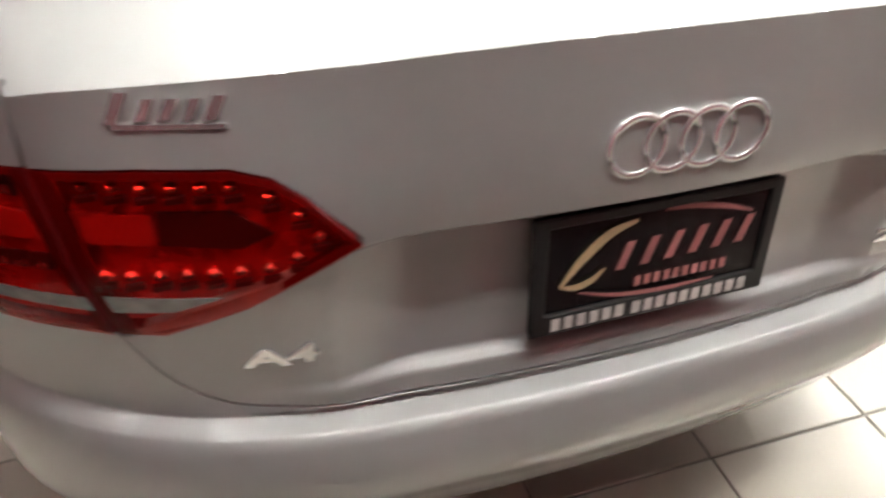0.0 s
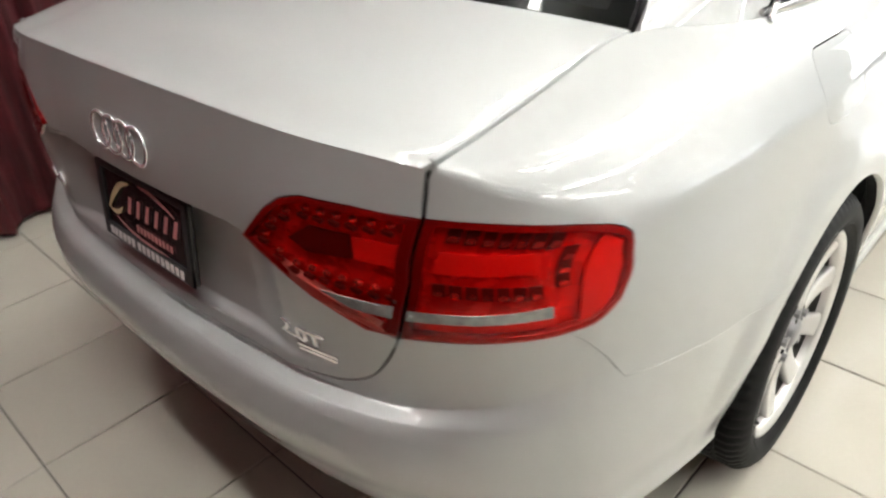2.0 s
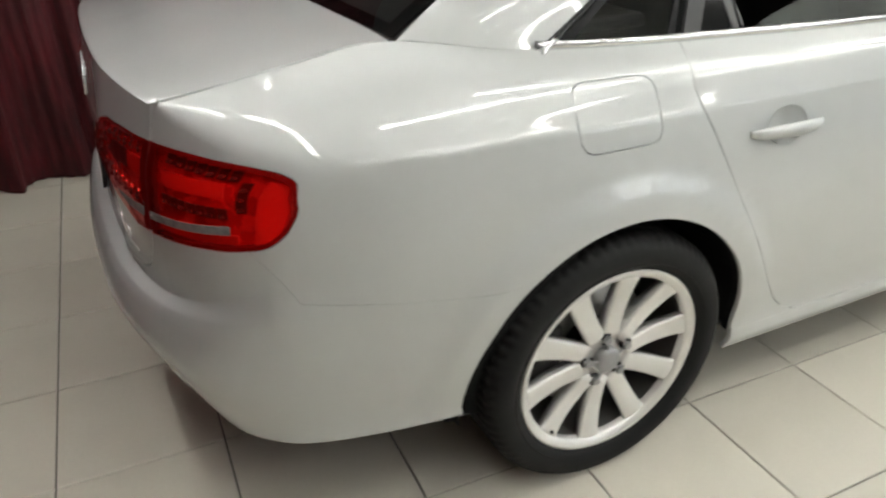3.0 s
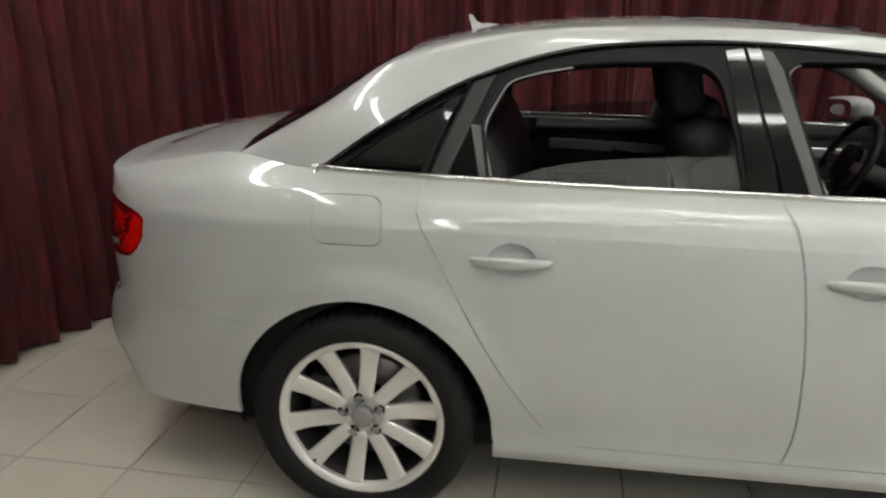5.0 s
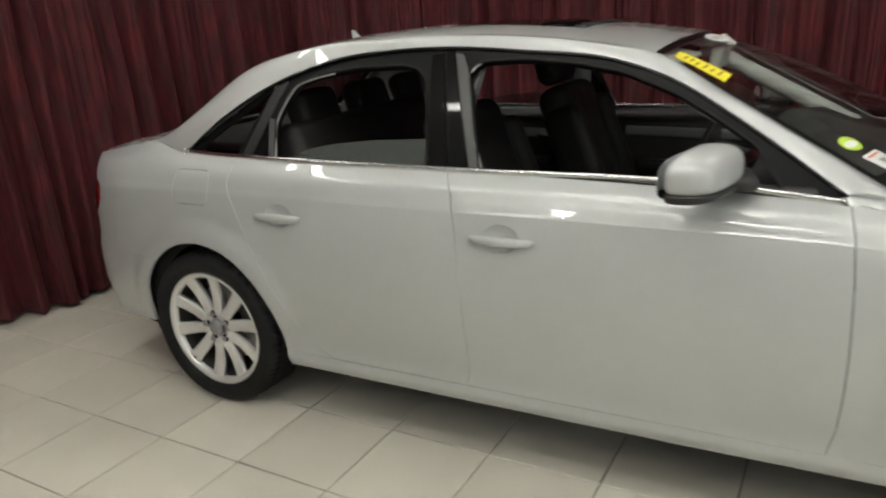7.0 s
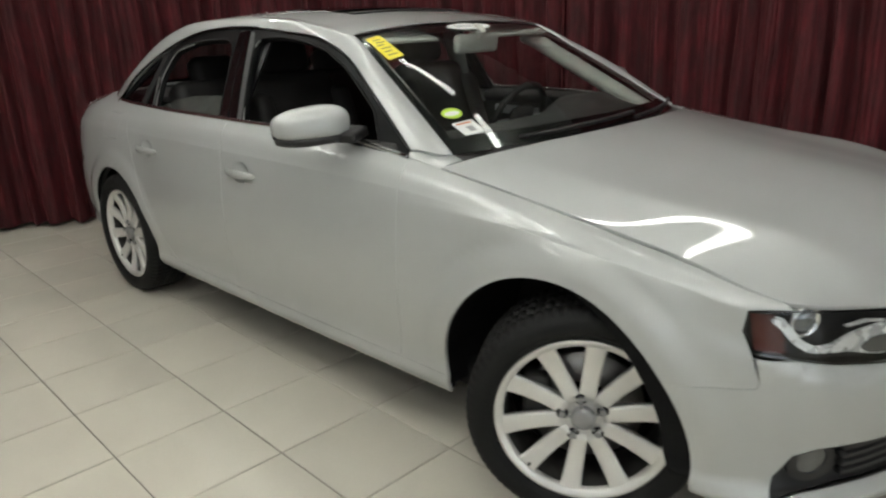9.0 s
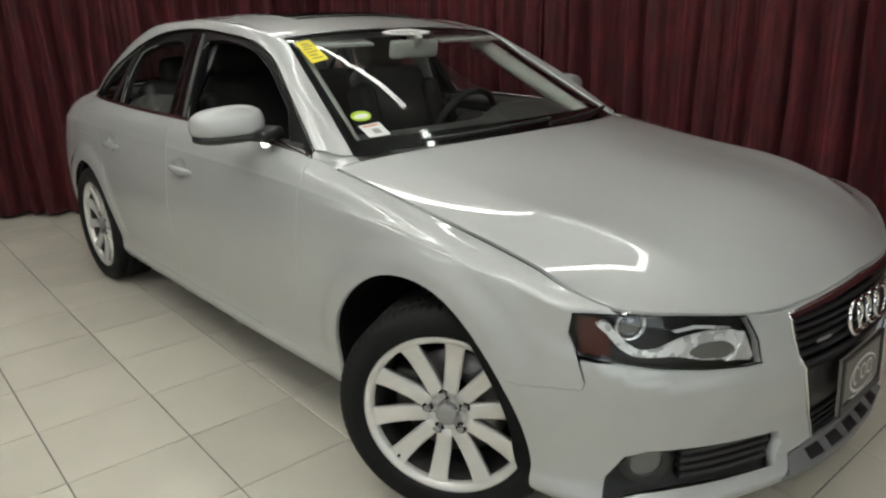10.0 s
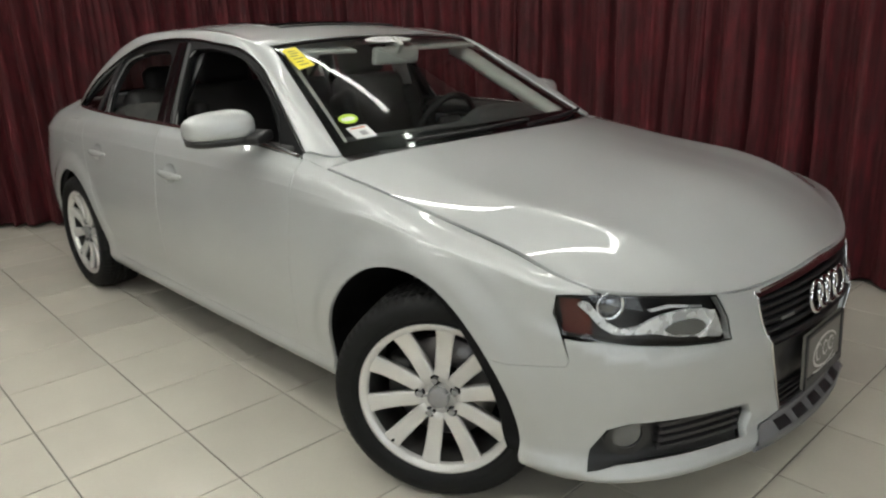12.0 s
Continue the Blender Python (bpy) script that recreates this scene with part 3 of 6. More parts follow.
# ---- room ----
def slab(name, lo, hi, material, parent=None):
    c = [(a + b) / 2 for a, b in zip(lo, hi)]
    ob = part(name, box_bm(*[b - a for a, b in zip(lo, hi)], Matrix.Translation(c)), material, parent)
    return tagged(ob, kind="structure")


ROOM_X0, ROOM_X1, ROOM_Y0, ROOM_Y1, ROOM_H = -2.6, 9.0, -7.0, 2.6, 3.1
floor = slab("floor", (ROOM_X0 - 0.2, ROOM_Y0 - 0.2, -0.2), (ROOM_X1 + 0.2, ROOM_Y1 + 0.2, -0.006), GROUT)
tagged(floor, "cream glazed floor tiles with dark grout joints", "floor")
tagged(slab("ceiling", (ROOM_X0 - 0.2, ROOM_Y0 - 0.2, ROOM_H), (ROOM_X1 + 0.2, ROOM_Y1 + 0.2, ROOM_H + 0.2), CEIL), "plain pale grey ceiling with tube lamps", "ceiling")
tagged(slab("wall_north", (ROOM_X0 - 0.2, ROOM_Y1, -0.006), (ROOM_X1 + 0.2, ROOM_Y1 + 0.2, ROOM_H), WALL), "plain grey painted wall", "wall")
tagged(slab("wall_west", (ROOM_X0 - 0.2, ROOM_Y0, -0.006), (ROOM_X0, ROOM_Y1, ROOM_H), WALL), "plain grey painted wall", "wall")
tagged(slab("wall_east", (ROOM_X1, ROOM_Y0, -0.006), (ROOM_X1 + 0.2, ROOM_Y1, ROOM_H), WALL), "plain grey painted wall", "wall")
tagged(slab("wall_south", (ROOM_X0 - 0.2, ROOM_Y0 - 0.2, -0.006), (ROOM_X1 + 0.2, ROOM_Y0, ROOM_H), WALL), "plain grey painted wall", "wall")


# curtains on a rail round the back of the car
RAILLINE = curve3([(-2.12, -3.6), (-2.04, -1.6), (-1.92, -0.90), (-1.71, -0.48), (-1.66, 0.1), (-1.65, 0.9), (-1.50, 1.42), (-1.0, 1.66), (0.2, 1.74), (2.2, 1.80), (4.5, 1.84), (7.5, 1.86)])


def curtain(a, b, seed):
    rnd = random.Random(seed)
    length = 11.9 * (b - a)
    n = int(length / 0.008)
    t = np.linspace(a, b, n)
    c = RAILLINE(t)
    d = np.gradient(c, axis=0)
    d /= np.linalg.norm(d, axis=1, keepdims=True)
    nr = np.stack([d[:, 1], -d[:, 0]], 1)
    s = np.linspace(0, length, n)
    # folds of uneven width and depth, some of them doubled over
    at, ph, size = [0.0], [0.0], [0.05]
    while at[-1] < length + 0.3:
        at.append(at[-1] + rnd.choice((0.035, 0.05, 0.06, 0.075, 0.095, 0.12)) * rnd.uniform(0.8, 1.2))
        ph.append(ph[-1] + math.pi)
        size.append(rnd.uniform(0.022, 0.085))
    at, ph, size = np.array(at), np.array(ph), np.array(size)
    lean = [rnd.random() * 6 for _ in range(6)]
    rows, zs = [], np.concatenate([[0.0, 0.02], np.linspace(0.1, 2.95, 24)])
    for z in zs:
        k = z / 2.95
        sway = s + 0.012 * np.sin(z * 1.9 + s * 3.1 + lean[0]) + 0.008 * np.sin(z * 4.3 + s * 7.0 + lean[1])
        deep = np.interp(sway, at, size) * (0.75 + 0.35 * (1 - k))
        fold = deep * np.sin(np.interp(sway, at, ph)) + 0.020 * np.sin(s * 4.7 + lean[2] + 0.3 * z)
        fold += 0.007 * np.sin(s * 150 + lean[3] + 2.0 * np.sin(z * 1.1 + s * 9)) + 0.02 * np.sin(s * 5 + z * 2.1 + lean[4]) * (1 - k)
        hem = 0.004 + 0.012 * (1 + np.sin(s * 4 + lean[5])) if z < 0.05 else 0
        p = c + nr * fold[:, None]
        rows.append(np.concatenate([p, (z + hem) * np.ones((n, 1)) if np.isscalar(hem) else (z + hem)[:, None]], 1))
    m = len(rows)
    verts = np.stack(rows, 1).reshape(-1, 3)
    back = verts + np.repeat(np.concatenate([nr, np.zeros((n, 1))], 1), m, 0) * -0.006
    faces = []
    for i in range(n - 1):
        for j in range(m - 1):
            k = i * m + j
            faces.append((k, k + m, k + m + 1, k + 1))
    off = n * m
    faces += [tuple(off + q for q in reversed(f)) for f in faces]
    faces += [(i * m, off + i * m, off + (i + 1) * m, (i + 1) * m) for i in range(n - 1)]
    for i in (0, n - 1):
        faces += [(i * m + j, i * m + j + 1, off + i * m + j + 1, off + i * m + j) for j in range(m - 1)]
    ob = raw("curtain", np.concatenate([verts, back]), faces, VELVET, None, "", None, True)
    return tagged(ob, "dark red velvet curtain hanging in pleats to the floor", "curtain", "curtains behind the car")


cuts = [0.0, 0.115, 0.232, 0.345, 0.435, 0.53, 0.625, 0.72, 0.815, 0.91, 1.0]
for i in range(len(cuts) - 1):
    curtain(max(0, cuts[i] - 0.004), min(1, cuts[i + 1] + 0.004), 11 + i)


# tube lamps under the ceiling
def tube_lamp(x, y, turn, length=2.4):
    lamp = part("ceiling_lamp", box_bm(length, 0.085, 0.05, Matrix.Translation((0, 0, 0.025)), 0.008), FIXTURE, None)
    for s in (-0.021, 0.021):
        v, f = tube_along([(-length / 2 + 0.04, s, -0.022), (length / 2 - 0.04, s, -0.022)], 0.017, 10)
        raw("tube", v, f, TUBE, lamp, "glowing white fluorescent tube", None, True)
    for e in (-1, 1):
        part("end_cap", box_bm(0.03, 0.08, 0.05, Matrix.Translation((e * (length / 2 - 0.02), 0, -0.02)), 0.004), FIXTURE, lamp)
    lamp.matrix_world = pose(x, y, ROOM_H - 0.052, 0, 0, turn)
    return tagged(lamp, "white twin-tube fluorescent lamp on the ceiling", "ceiling lamp", "tube lamps on the ceiling")


for x, y, turn in [(1.6, -1.65, 0), (4.3, -1.65, 0), (0.8, -2.3, 0), (3.5, -2.3, 0), (1.3, -3.7, 0), (4.0, -3.1, 0), (-1.15, -1.8, 90), (0.2, -4.6, 0), (0.48, 0.36, 0), (3.06, 0.36, 0), (5.64, 0.36, 0), (-1.42, 0.15, 90), (7.2, -2.2, 90), (4.4, -5.8, 0)]:
    tube_lamp(x, y, turn, 1.8 if (x, turn) == (-1.15, 90) else 2.4)

# daylight windows in the far walls, reflected in the paint
def far_window(name, place, x0, x1, z0, z1, n, rows, post, label):
    w = new(name)
    w.matrix_world = place
    step, rise = (x1 - x0) / n, (z1 - z0) / rows
    for i in range(n + 1):
        part("window_post", box_bm(post, 0.06, z1 - z0 + 0.07, Matrix.Translation((x0 + i * step, 0, (z0 + z1) / 2)), 0.006), FIXTURE, w)
    for k in range(rows + 1):
        part("window_rail", box_bm(x1 - x0, 0.05, 0.06, Matrix.Translation(((x0 + x1) / 2, 0, z0 + k * rise)), 0.006), FIXTURE, w)
    for i in range(n):
        for k in range(rows):
            part("pane", box_bm(step - post, 0.012, rise - 0.06, Matrix.Translation((x0 + (i + 0.5) * step, 0.005, z0 + (k + 0.5) * rise))), WINDOW_GLOW, w, "pane bright with daylight")
    return tagged(w, label, "window", kind="structure")


far_window("window_1", pose(ROOM_X1 - 0.03, 0, 0, 0, 0, 90), -4.6, -0.6, 0.35, 2.35, 4, 2, 0.07, "wide window with daylight in eight panes")
far_window("window_2", pose(0, ROOM_Y0 + 0.03, 0, 0, 0, 0), 3.6, 8.4, 1.55, 2.75, 5, 1, 0.28, "high row of five separate daylight panes")

# ---- car ----
car = new("car")
tagged(car, "silver metallic four-door saloon, front wheels turned, windows lowered", "car")
SIDES = ((-1, False), (1, True))


def Z(u):
    return top_z(u)


def arch(x0, z0, a, b, t0, t1, n=26):
    out = []
    for i in range(n + 1):
        t = radians(t0 + (t1 - t0) * i / n)
        out.append((u_x(x0 + a * math.cos(t)), z0 + b * math.sin(t)))
    return out


REAR_ARCH = (0.0, 0.30, 0.362, 0.371)
FRONT_ARCH = (2.715, 0.29, 0.385, 0.400)


def toppart(x0, x1, n=12):
    return [(u_x(x0 + (x1 - x0) * i / n), Z(u_x(x0 + (x1 - x0) * i / n))) for i in range(n + 1)]


# seams on the right side, in (lengthwise place, height)
REAR_SEAM = [(0.165, 0.974), (0.154, 0.90), (0.168, 0.86), (0.217, 0.771), (0.277, 0.665), (0.338, 0.562), (0.395, 0.472), (0.445, 0.398), (0.485, 0.345), (0.53, 0.305), (0.58, 0.288)]
MID_SEAM = [(1.035, 0.962), (1.068, 0.90), (1.086, 0.82), (1.097, 0.74), (1.112, 0.58), (1.122, 0.40), (1.119, 0.34), (1.105, 0.286)]
FRONT_SEAM = [(2.118, 0.93), (2.133, 0.86), (2.142, 0.74), (2.146, 0.60), (2.145, 0.48), (2.138, 0.37), (2.120, 0.285)]
SILL_TOP = 0.286


def su(pts):
    return [(u_x(x), z) for x, z in pts]


TAIL_LAMP_IN = [(u_tail(y, z), z) for y, z in [(-0.338, 0.801), (-0.385, 0.852), (-0.412, 0.872), (-0.445, 0.881), (-0.52, 0.882), (-0.606, 0.877), (-0.594, 0.79), (-0.573, 0.700), (-0.53, 0.700), (-0.45, 0.734)]]
OUT_A = curve2([(u_tail(y, z), z) for y, z in [(-0.610, 0.878), (-0.668, 0.872), (-0.714, 0.864), (-0.752, 0.854), (-0.772, 0.844), (-0.783, 0.828), (-0.788, 0.79), (-0.788, 0.748)]], 26)
OUT_B = curve2([(u_tail(y, z), z) for y, z in [(-0.788, 0.748), (-0.778, 0.726), (-0.748, 0.713), (-0.695, 0.708), (-0.64, 0.703), (-0.577, 0.697)]], 20)[1:]
OUT_K = next(i for i, p in enumerate(OUT_B) if p[1] < 0.7155)
LAMP_SEAM = [(u_tail(y, z), z) for y, z in [(-0.768, 0.696), (-0.785, 0.662), (-0.802, 0.618)]]
TAIL_LAMP_OUT = OUT_A + OUT_B + [(u_tail(-0.598, 0.79), 0.79)]
HEAD_LAMP = [(u_nose(y, z), z) for y, z in [(-0.806, 0.706), (-0.812, 0.659), (-0.808, 0.609), (-0.747, 0.592), (-0.676, 0.573), (-0.579, 0.556), (-0.47, 0.543), (-0.420, 0.541), (-0.429, 0.60), (-0.460, 0.666), (-0.556, 0.685), (-0.65, 0.694), (-0.74, 0.706), (-0.785, 0.714)]]
HEAD_LAMP = [(u, min(z, float(crease_z(np.array([u]))[0]) - 0.004)) for u, z in HEAD_LAMP]
FOG_HOLE = [(u_nose(y, z), z) for y, z in [(-0.768, 0.243), (-0.75, 0.296), (-0.725, 0.352), (-0.684, 0.364), (-0.555, 0.354), (-0.330, 0.332), (-0.312, 0.29), (-0.335, 0.242), (-0.572, 0.250), (-0.70, 0.253)]]
GRILLE_EDGE = [(0.337, 0.647), (0.322, 0.579), (0.296, 0.486), (0.255, 0.40), (0.213, 0.33), (0.178, 0.25)]
GRILLE = [(u_nose(-y, z), z) for y, z in GRILLE_EDGE] + [(u_nose(y, z), z) for y, z in reversed(GRILLE_EDGE)] + [(u_nose(y, 0.66), z) for y, z in ((0.2, 0.659), (0, 0.6705), (-0.2, 0.659))]


def mirrored(poly, mid):
    return [(2 * mid - u, z) for u, z in reversed(poly)]


def handle(door, xc, zc, x0, x1, m):
    """Scooped recess and the pull bar over it."""
    uc = u_x(xc)

    def bowl(q):
        r2 = ((q[:, 0] - uc) / 0.058) ** 2 + ((q[:, 1] - zc) / 0.040) ** 2
        p = skin(q)
        p[:, 1] += 0.0135 * np.clip(1 - r2, 0, 1) ** 0.85
        return p

    ring = [(uc + 0.057 * math.cos(t), zc + 0.039 * math.sin(t)) for t in np.linspace(0, 2 * math.pi, 28)[:-1]]
    panel("handle_recess", ring, PAINT, door, fn=bowl, mirror=m, step=0.007, gap=0, thick=0, creased=False)
    xs = np.linspace(x0, x1, 25)
    base = skin(np.array([(u_x(x), zc - 0.004) for x in xs]))
    rows = []
    for i, b in enumerate(base):
        t = i / 24
        k = math.sin(math.pi * min(max(t, 0.0), 1.0)) ** 0.45
        yo = b[1] - 0.004 - 0.026 * k
        hz = 0.006 + 0.0095 * k
        rows.append([(b[0], yo + 0.010 * (1 - math.cos(a)) * (0.4 + 0.6 * k), b[2] + hz * math.sin(a)) for a in np.linspace(-math.pi, math.pi, 13)[:-1]])
    v = [p for r in rows for p in r]
    f = [(i * 12 + k, i * 12 + (k + 1) % 12, (i + 1) * 12 + (k + 1) % 12, (i + 1) * 12 + k) for i in range(24) for k in range(12)] + [tuple(range(12)), tuple(range(24 * 12, 25 * 12))[::-1]]
    if m:
        v, f = flip_y(v, f)
    raw("door_handle", v, f, PAINT, door, "body-coloured pull handle", None, True)


# inner shell that closes the panel gaps
def shell():
    mid = u_x(1.2)
    ra, fa = arch(*REAR_ARCH, 0, 180), arch(*FRONT_ARCH, 0, 180)
    low = [(U_TAIL, 0.26)] + [(u_x(-0.37), 0.26)] + list(reversed(ra)) + [(u_x(0.37), 0.235), (u_x(2.33), 0.235)] + list(reversed(fa)) + [(u_x(3.12), 0.24), (u_nose(-0.60), 0.23), (u_nose(-0.45), 0.42), (u_nose(-0.36), 0.45)]
    high = [(u_nose(-0.365), 0.64), (u_nose(-0.6), 0.68), (u_x(3.2), 0.70)] + [(u_x(x), min(Z(u_x(x)) - 0.014, float(crease_z(np.array([u_x(x)]))[0]) + 0.02)) for x in np.linspace(3.1, -0.6, 40)] + [(u_tail(-0.66), 0.90), (u_tail(-0.4), 0.94), (U_TAIL, 0.955)]
    for s, m in SIDES:
        panel("inner_shell", low + high, PAINT_DARK, car, mirror=m, step=0.03, gap=0, thick=0, fn=shell_skin)


shell()

BAND = ((9, 0.2), (9, 0.4), (9, 0.65), (9, 0.85), (10, 0.0), (10, 0.3), (10, 0.6), (10, 0.85))
for s, m in SIDES:
    # quarter panel with the fuel flap
    rear_low = [(u_x(-0.345), 0.585)]
    quarter = (rear_low + [p for p in reversed(arch(*REAR_ARCH, 0, 128))] + [(u_x(0.366), SILL_TOP)] + [(u_x(0.578), SILL_TOP)] + [p for p in reversed(su(REAR_SEAM))]
               + toppart(0.15, -0.37) + toppart(-0.40, -0.72) + [(u, Z(u)) for u in np.linspace(u_x(-0.73), UST[3] + 0.001, 14)] + [(u_tail(-0.6105, 0.912), 0.912)] + OUT_A + OUT_B[:OUT_K + 1] + LAMP_SEAM)
    flap = round_poly([(u_x(-0.122), 0.812), (u_x(0.066), 0.812), (u_x(0.066), 0.934), (u_x(-0.122), 0.934)], 0.035)
    if m:
        panel("quarter_panel", quarter, PAINT, car, mirror=m, gap=0.0005, rows=BAND + ((8, 0.5),))
    else:
        panel("quarter_panel", quarter, PAINT, car, mirror=m, holes=[flap], gap=0.0005, rows=BAND + ((8, 0.5),))
        panel("fuel_flap", flap, PAINT, car, mirror=m, gap=0.0018)
    # doors
    rd = su(REAR_SEAM) + [(u_x(0.582), SILL_TOP), (u_x(1.105), SILL_TOP)] + [p for p in reversed(su(MID_SEAM))][1:] + toppart(1.03, 0.17)
    cup = [(u_x(0.398) + 0.056 * math.cos(t), 0.797 + 0.038 * math.sin(t)) for t in np.linspace(0, 2 * math.pi, 28)[:-1]]
    door = panel("rear_door", rd, PAINT, car, mirror=m, holes=[cup], gap=0.0021, rows=BAND)
    handle(door, 0.398, 0.797, 0.294, 0.500, m)
    fd = su(MID_SEAM) + [p for p in reversed(su(FRONT_SEAM))] + toppart(2.115, 1.04)
    cup = [(u_x(1.240) + 0.056 * math.cos(t), 0.786 + 0.038 * math.sin(t)) for t in np.linspace(0, 2 * math.pi, 28)[:-1]]
    door = panel("front_door", fd, PAINT, car, mirror=m, holes=[cup], gap=0.0021, rows=BAND)
    handle(door, 1.240, 0.786, 1.140, 1.347, m)
    # front wing
    wing = (su(FRONT_SEAM) + [(u_x(2.335), SILL_TOP)] + [p for p in reversed(arch(*FRONT_ARCH, 35, 178))] + [(u_x(3.085), 0.520), (u_nose(-0.806, 0.53), 0.530), (u_nose(-0.802, 0.545), 0.545), (u_nose(-0.809, 0.605), 0.605), HEAD_LAMP[1], HEAD_LAMP[0], HEAD_LAMP[13], HEAD_LAMP[12]]
            + [(u, Z(u)) for u in np.linspace(UST[15] - 0.037, u_x(2.125), 60)])
    panel("front_wing", wing, PAINT, car, mirror=m, gap=0.0011, step=0.018, rows=BAND + ((7, 0.5), (8, 0.0), (8, 0.25), (8, 0.5), (8, 0.75)))
    # sill
    sill = [(u_x(0.366), 0.222), (u_x(2.332), 0.222), (u_x(2.335), SILL_TOP), (u_x(0.366), SILL_TOP)]
    panel("side_sill", sill, PAINT, car, mirror=m, step=0.014, gap=0.001)

BOOT_SEAM = curve2([(u_tail(y, z), z) for y, z in [(-0.573, 0.692), (-0.565, 0.672), (-0.550, 0.643), (-0.523, 0.608), (-0.484, 0.586), (-0.42, 0.5755), (-0.25, 0.572), (0, 0.571)]], 40)
# rear bumper, one piece round the tail
right = ([(U_TAIL, 0.270), (u_tail(-0.4), 0.270), (u_x(-0.70), 0.284), (u_x(-0.40), 0.292), (u_x(-0.358), 0.292)] + [p for p in reversed(arch(*REAR_ARCH, 128, 180))][1:]
         + [(u_x(-0.345), 0.585)] + LAMP_SEAM[::-1] + OUT_B[OUT_K:] + BOOT_SEAM)
panel("rear_bumper", right + mirrored(right, U_TAIL)[1:-1], PAINT, car, gap=0.0006, step=0.012, ref=5, rows=((3, 0.4), (3, 0.7), (3, 0.9), (4, 0.0), (4, 0.33), (4, 0.66), (5, 0.0), (5, 0.2), (5, 0.4), (5, 0.6), (5, 0.8), (6, 0.0), (6, 0.015)))

# boot lid: face and deck
def deck(ab):
    a, b = ab[:, 0], ab[:, 1]
    ba = np.clip(np.abs(b), 0, 1)
    us = np.linspace(U_TAIL, UST[4], 120)
    cr = smoothline(UPAD, CREASE, us)
    y0 = ba * 0.606
    rear = np.stack([np.interp(y0, -cr[:, 1], cr[:, 0]), y0, np.interp(y0, -cr[:, 1], cr[:, 2])], 1)
    front = np.stack([-0.392 - 0.075 * (1 - ba**2), ba * 0.626, 1.010 + 0.022 * (1 - ba**2)], 1)
    p = rear * (1 - a)[:, None] + front * a[:, None]
    p[:, 2] += (0.006 * np.sin(math.pi * np.clip(a, 0, 1)) - 0.010 * np.exp(-(((a - 0.22) / 0.14) ** 2)) * (1 - 0.4 * ba)) * (1 - ba**6)
    seam = topline(UST[3] - 0.004 + (DECK_U - UST[3]) * np.clip(a, 0, 1)) * [1, -1, 1]
    e1 = np.array([-0.8125, 0.606, 0.9373]) * (1 - a)[:, None] + np.array([-0.392, 0.626, 1.010]) * a[:, None]
    ease = np.clip(a / 0.08, 0, 1)
    ease = (ease * ease * (3 - 2 * ease))[:, None]
    p = p + ((seam - e1) * ease + np.array([0.0, 0.0035, 0.0004]) * (1 - ease)) * (ba**6)[:, None]
    p[:, 1] *= np.sign(b) + (b == 0)
    return p


DECK_U = float(np.interp(-0.40, topline(np.linspace(UST[3], UST[8], 200))[:, 0], np.linspace(UST[3], UST[8], 200)))
face = ([(u, z + 0.0022) for u, z in reversed(BOOT_SEAM)]
        + [p for p in reversed(TAIL_LAMP_IN[7:])] + TAIL_LAMP_IN[0:6] + [(u_tail(-0.6065, 0.912), 0.912)] + [(u, float(crease_z(np.array([u]))[0]) + 0.0012) for u in np.linspace(UST[3] - 0.001, U_TAIL, 30)])
v1 = sheet(face + mirrored(face, U_TAIL)[1:-1], skin, gap=0.0016, step=0.013, rows=((6, 0.10), (6, 0.15), (6, 0.185), (6, 0.205), (6, 0.225), (6, 0.25), (6, 0.29), (6, 0.9), (7, 0.0), (7, 0.3), (7, 0.6), (8, 0.0), (8, 0.1)))
v2 = grid_sheet(deck, 26, 61, b0=-0.9905, b1=0.9905)
boot = raw("boot_lid", *joined([v1, v2])[:2], PAINT, car, "", joined([v1, v2])[2])


# bonnet
BONNET_U = UST[15] - 0.035


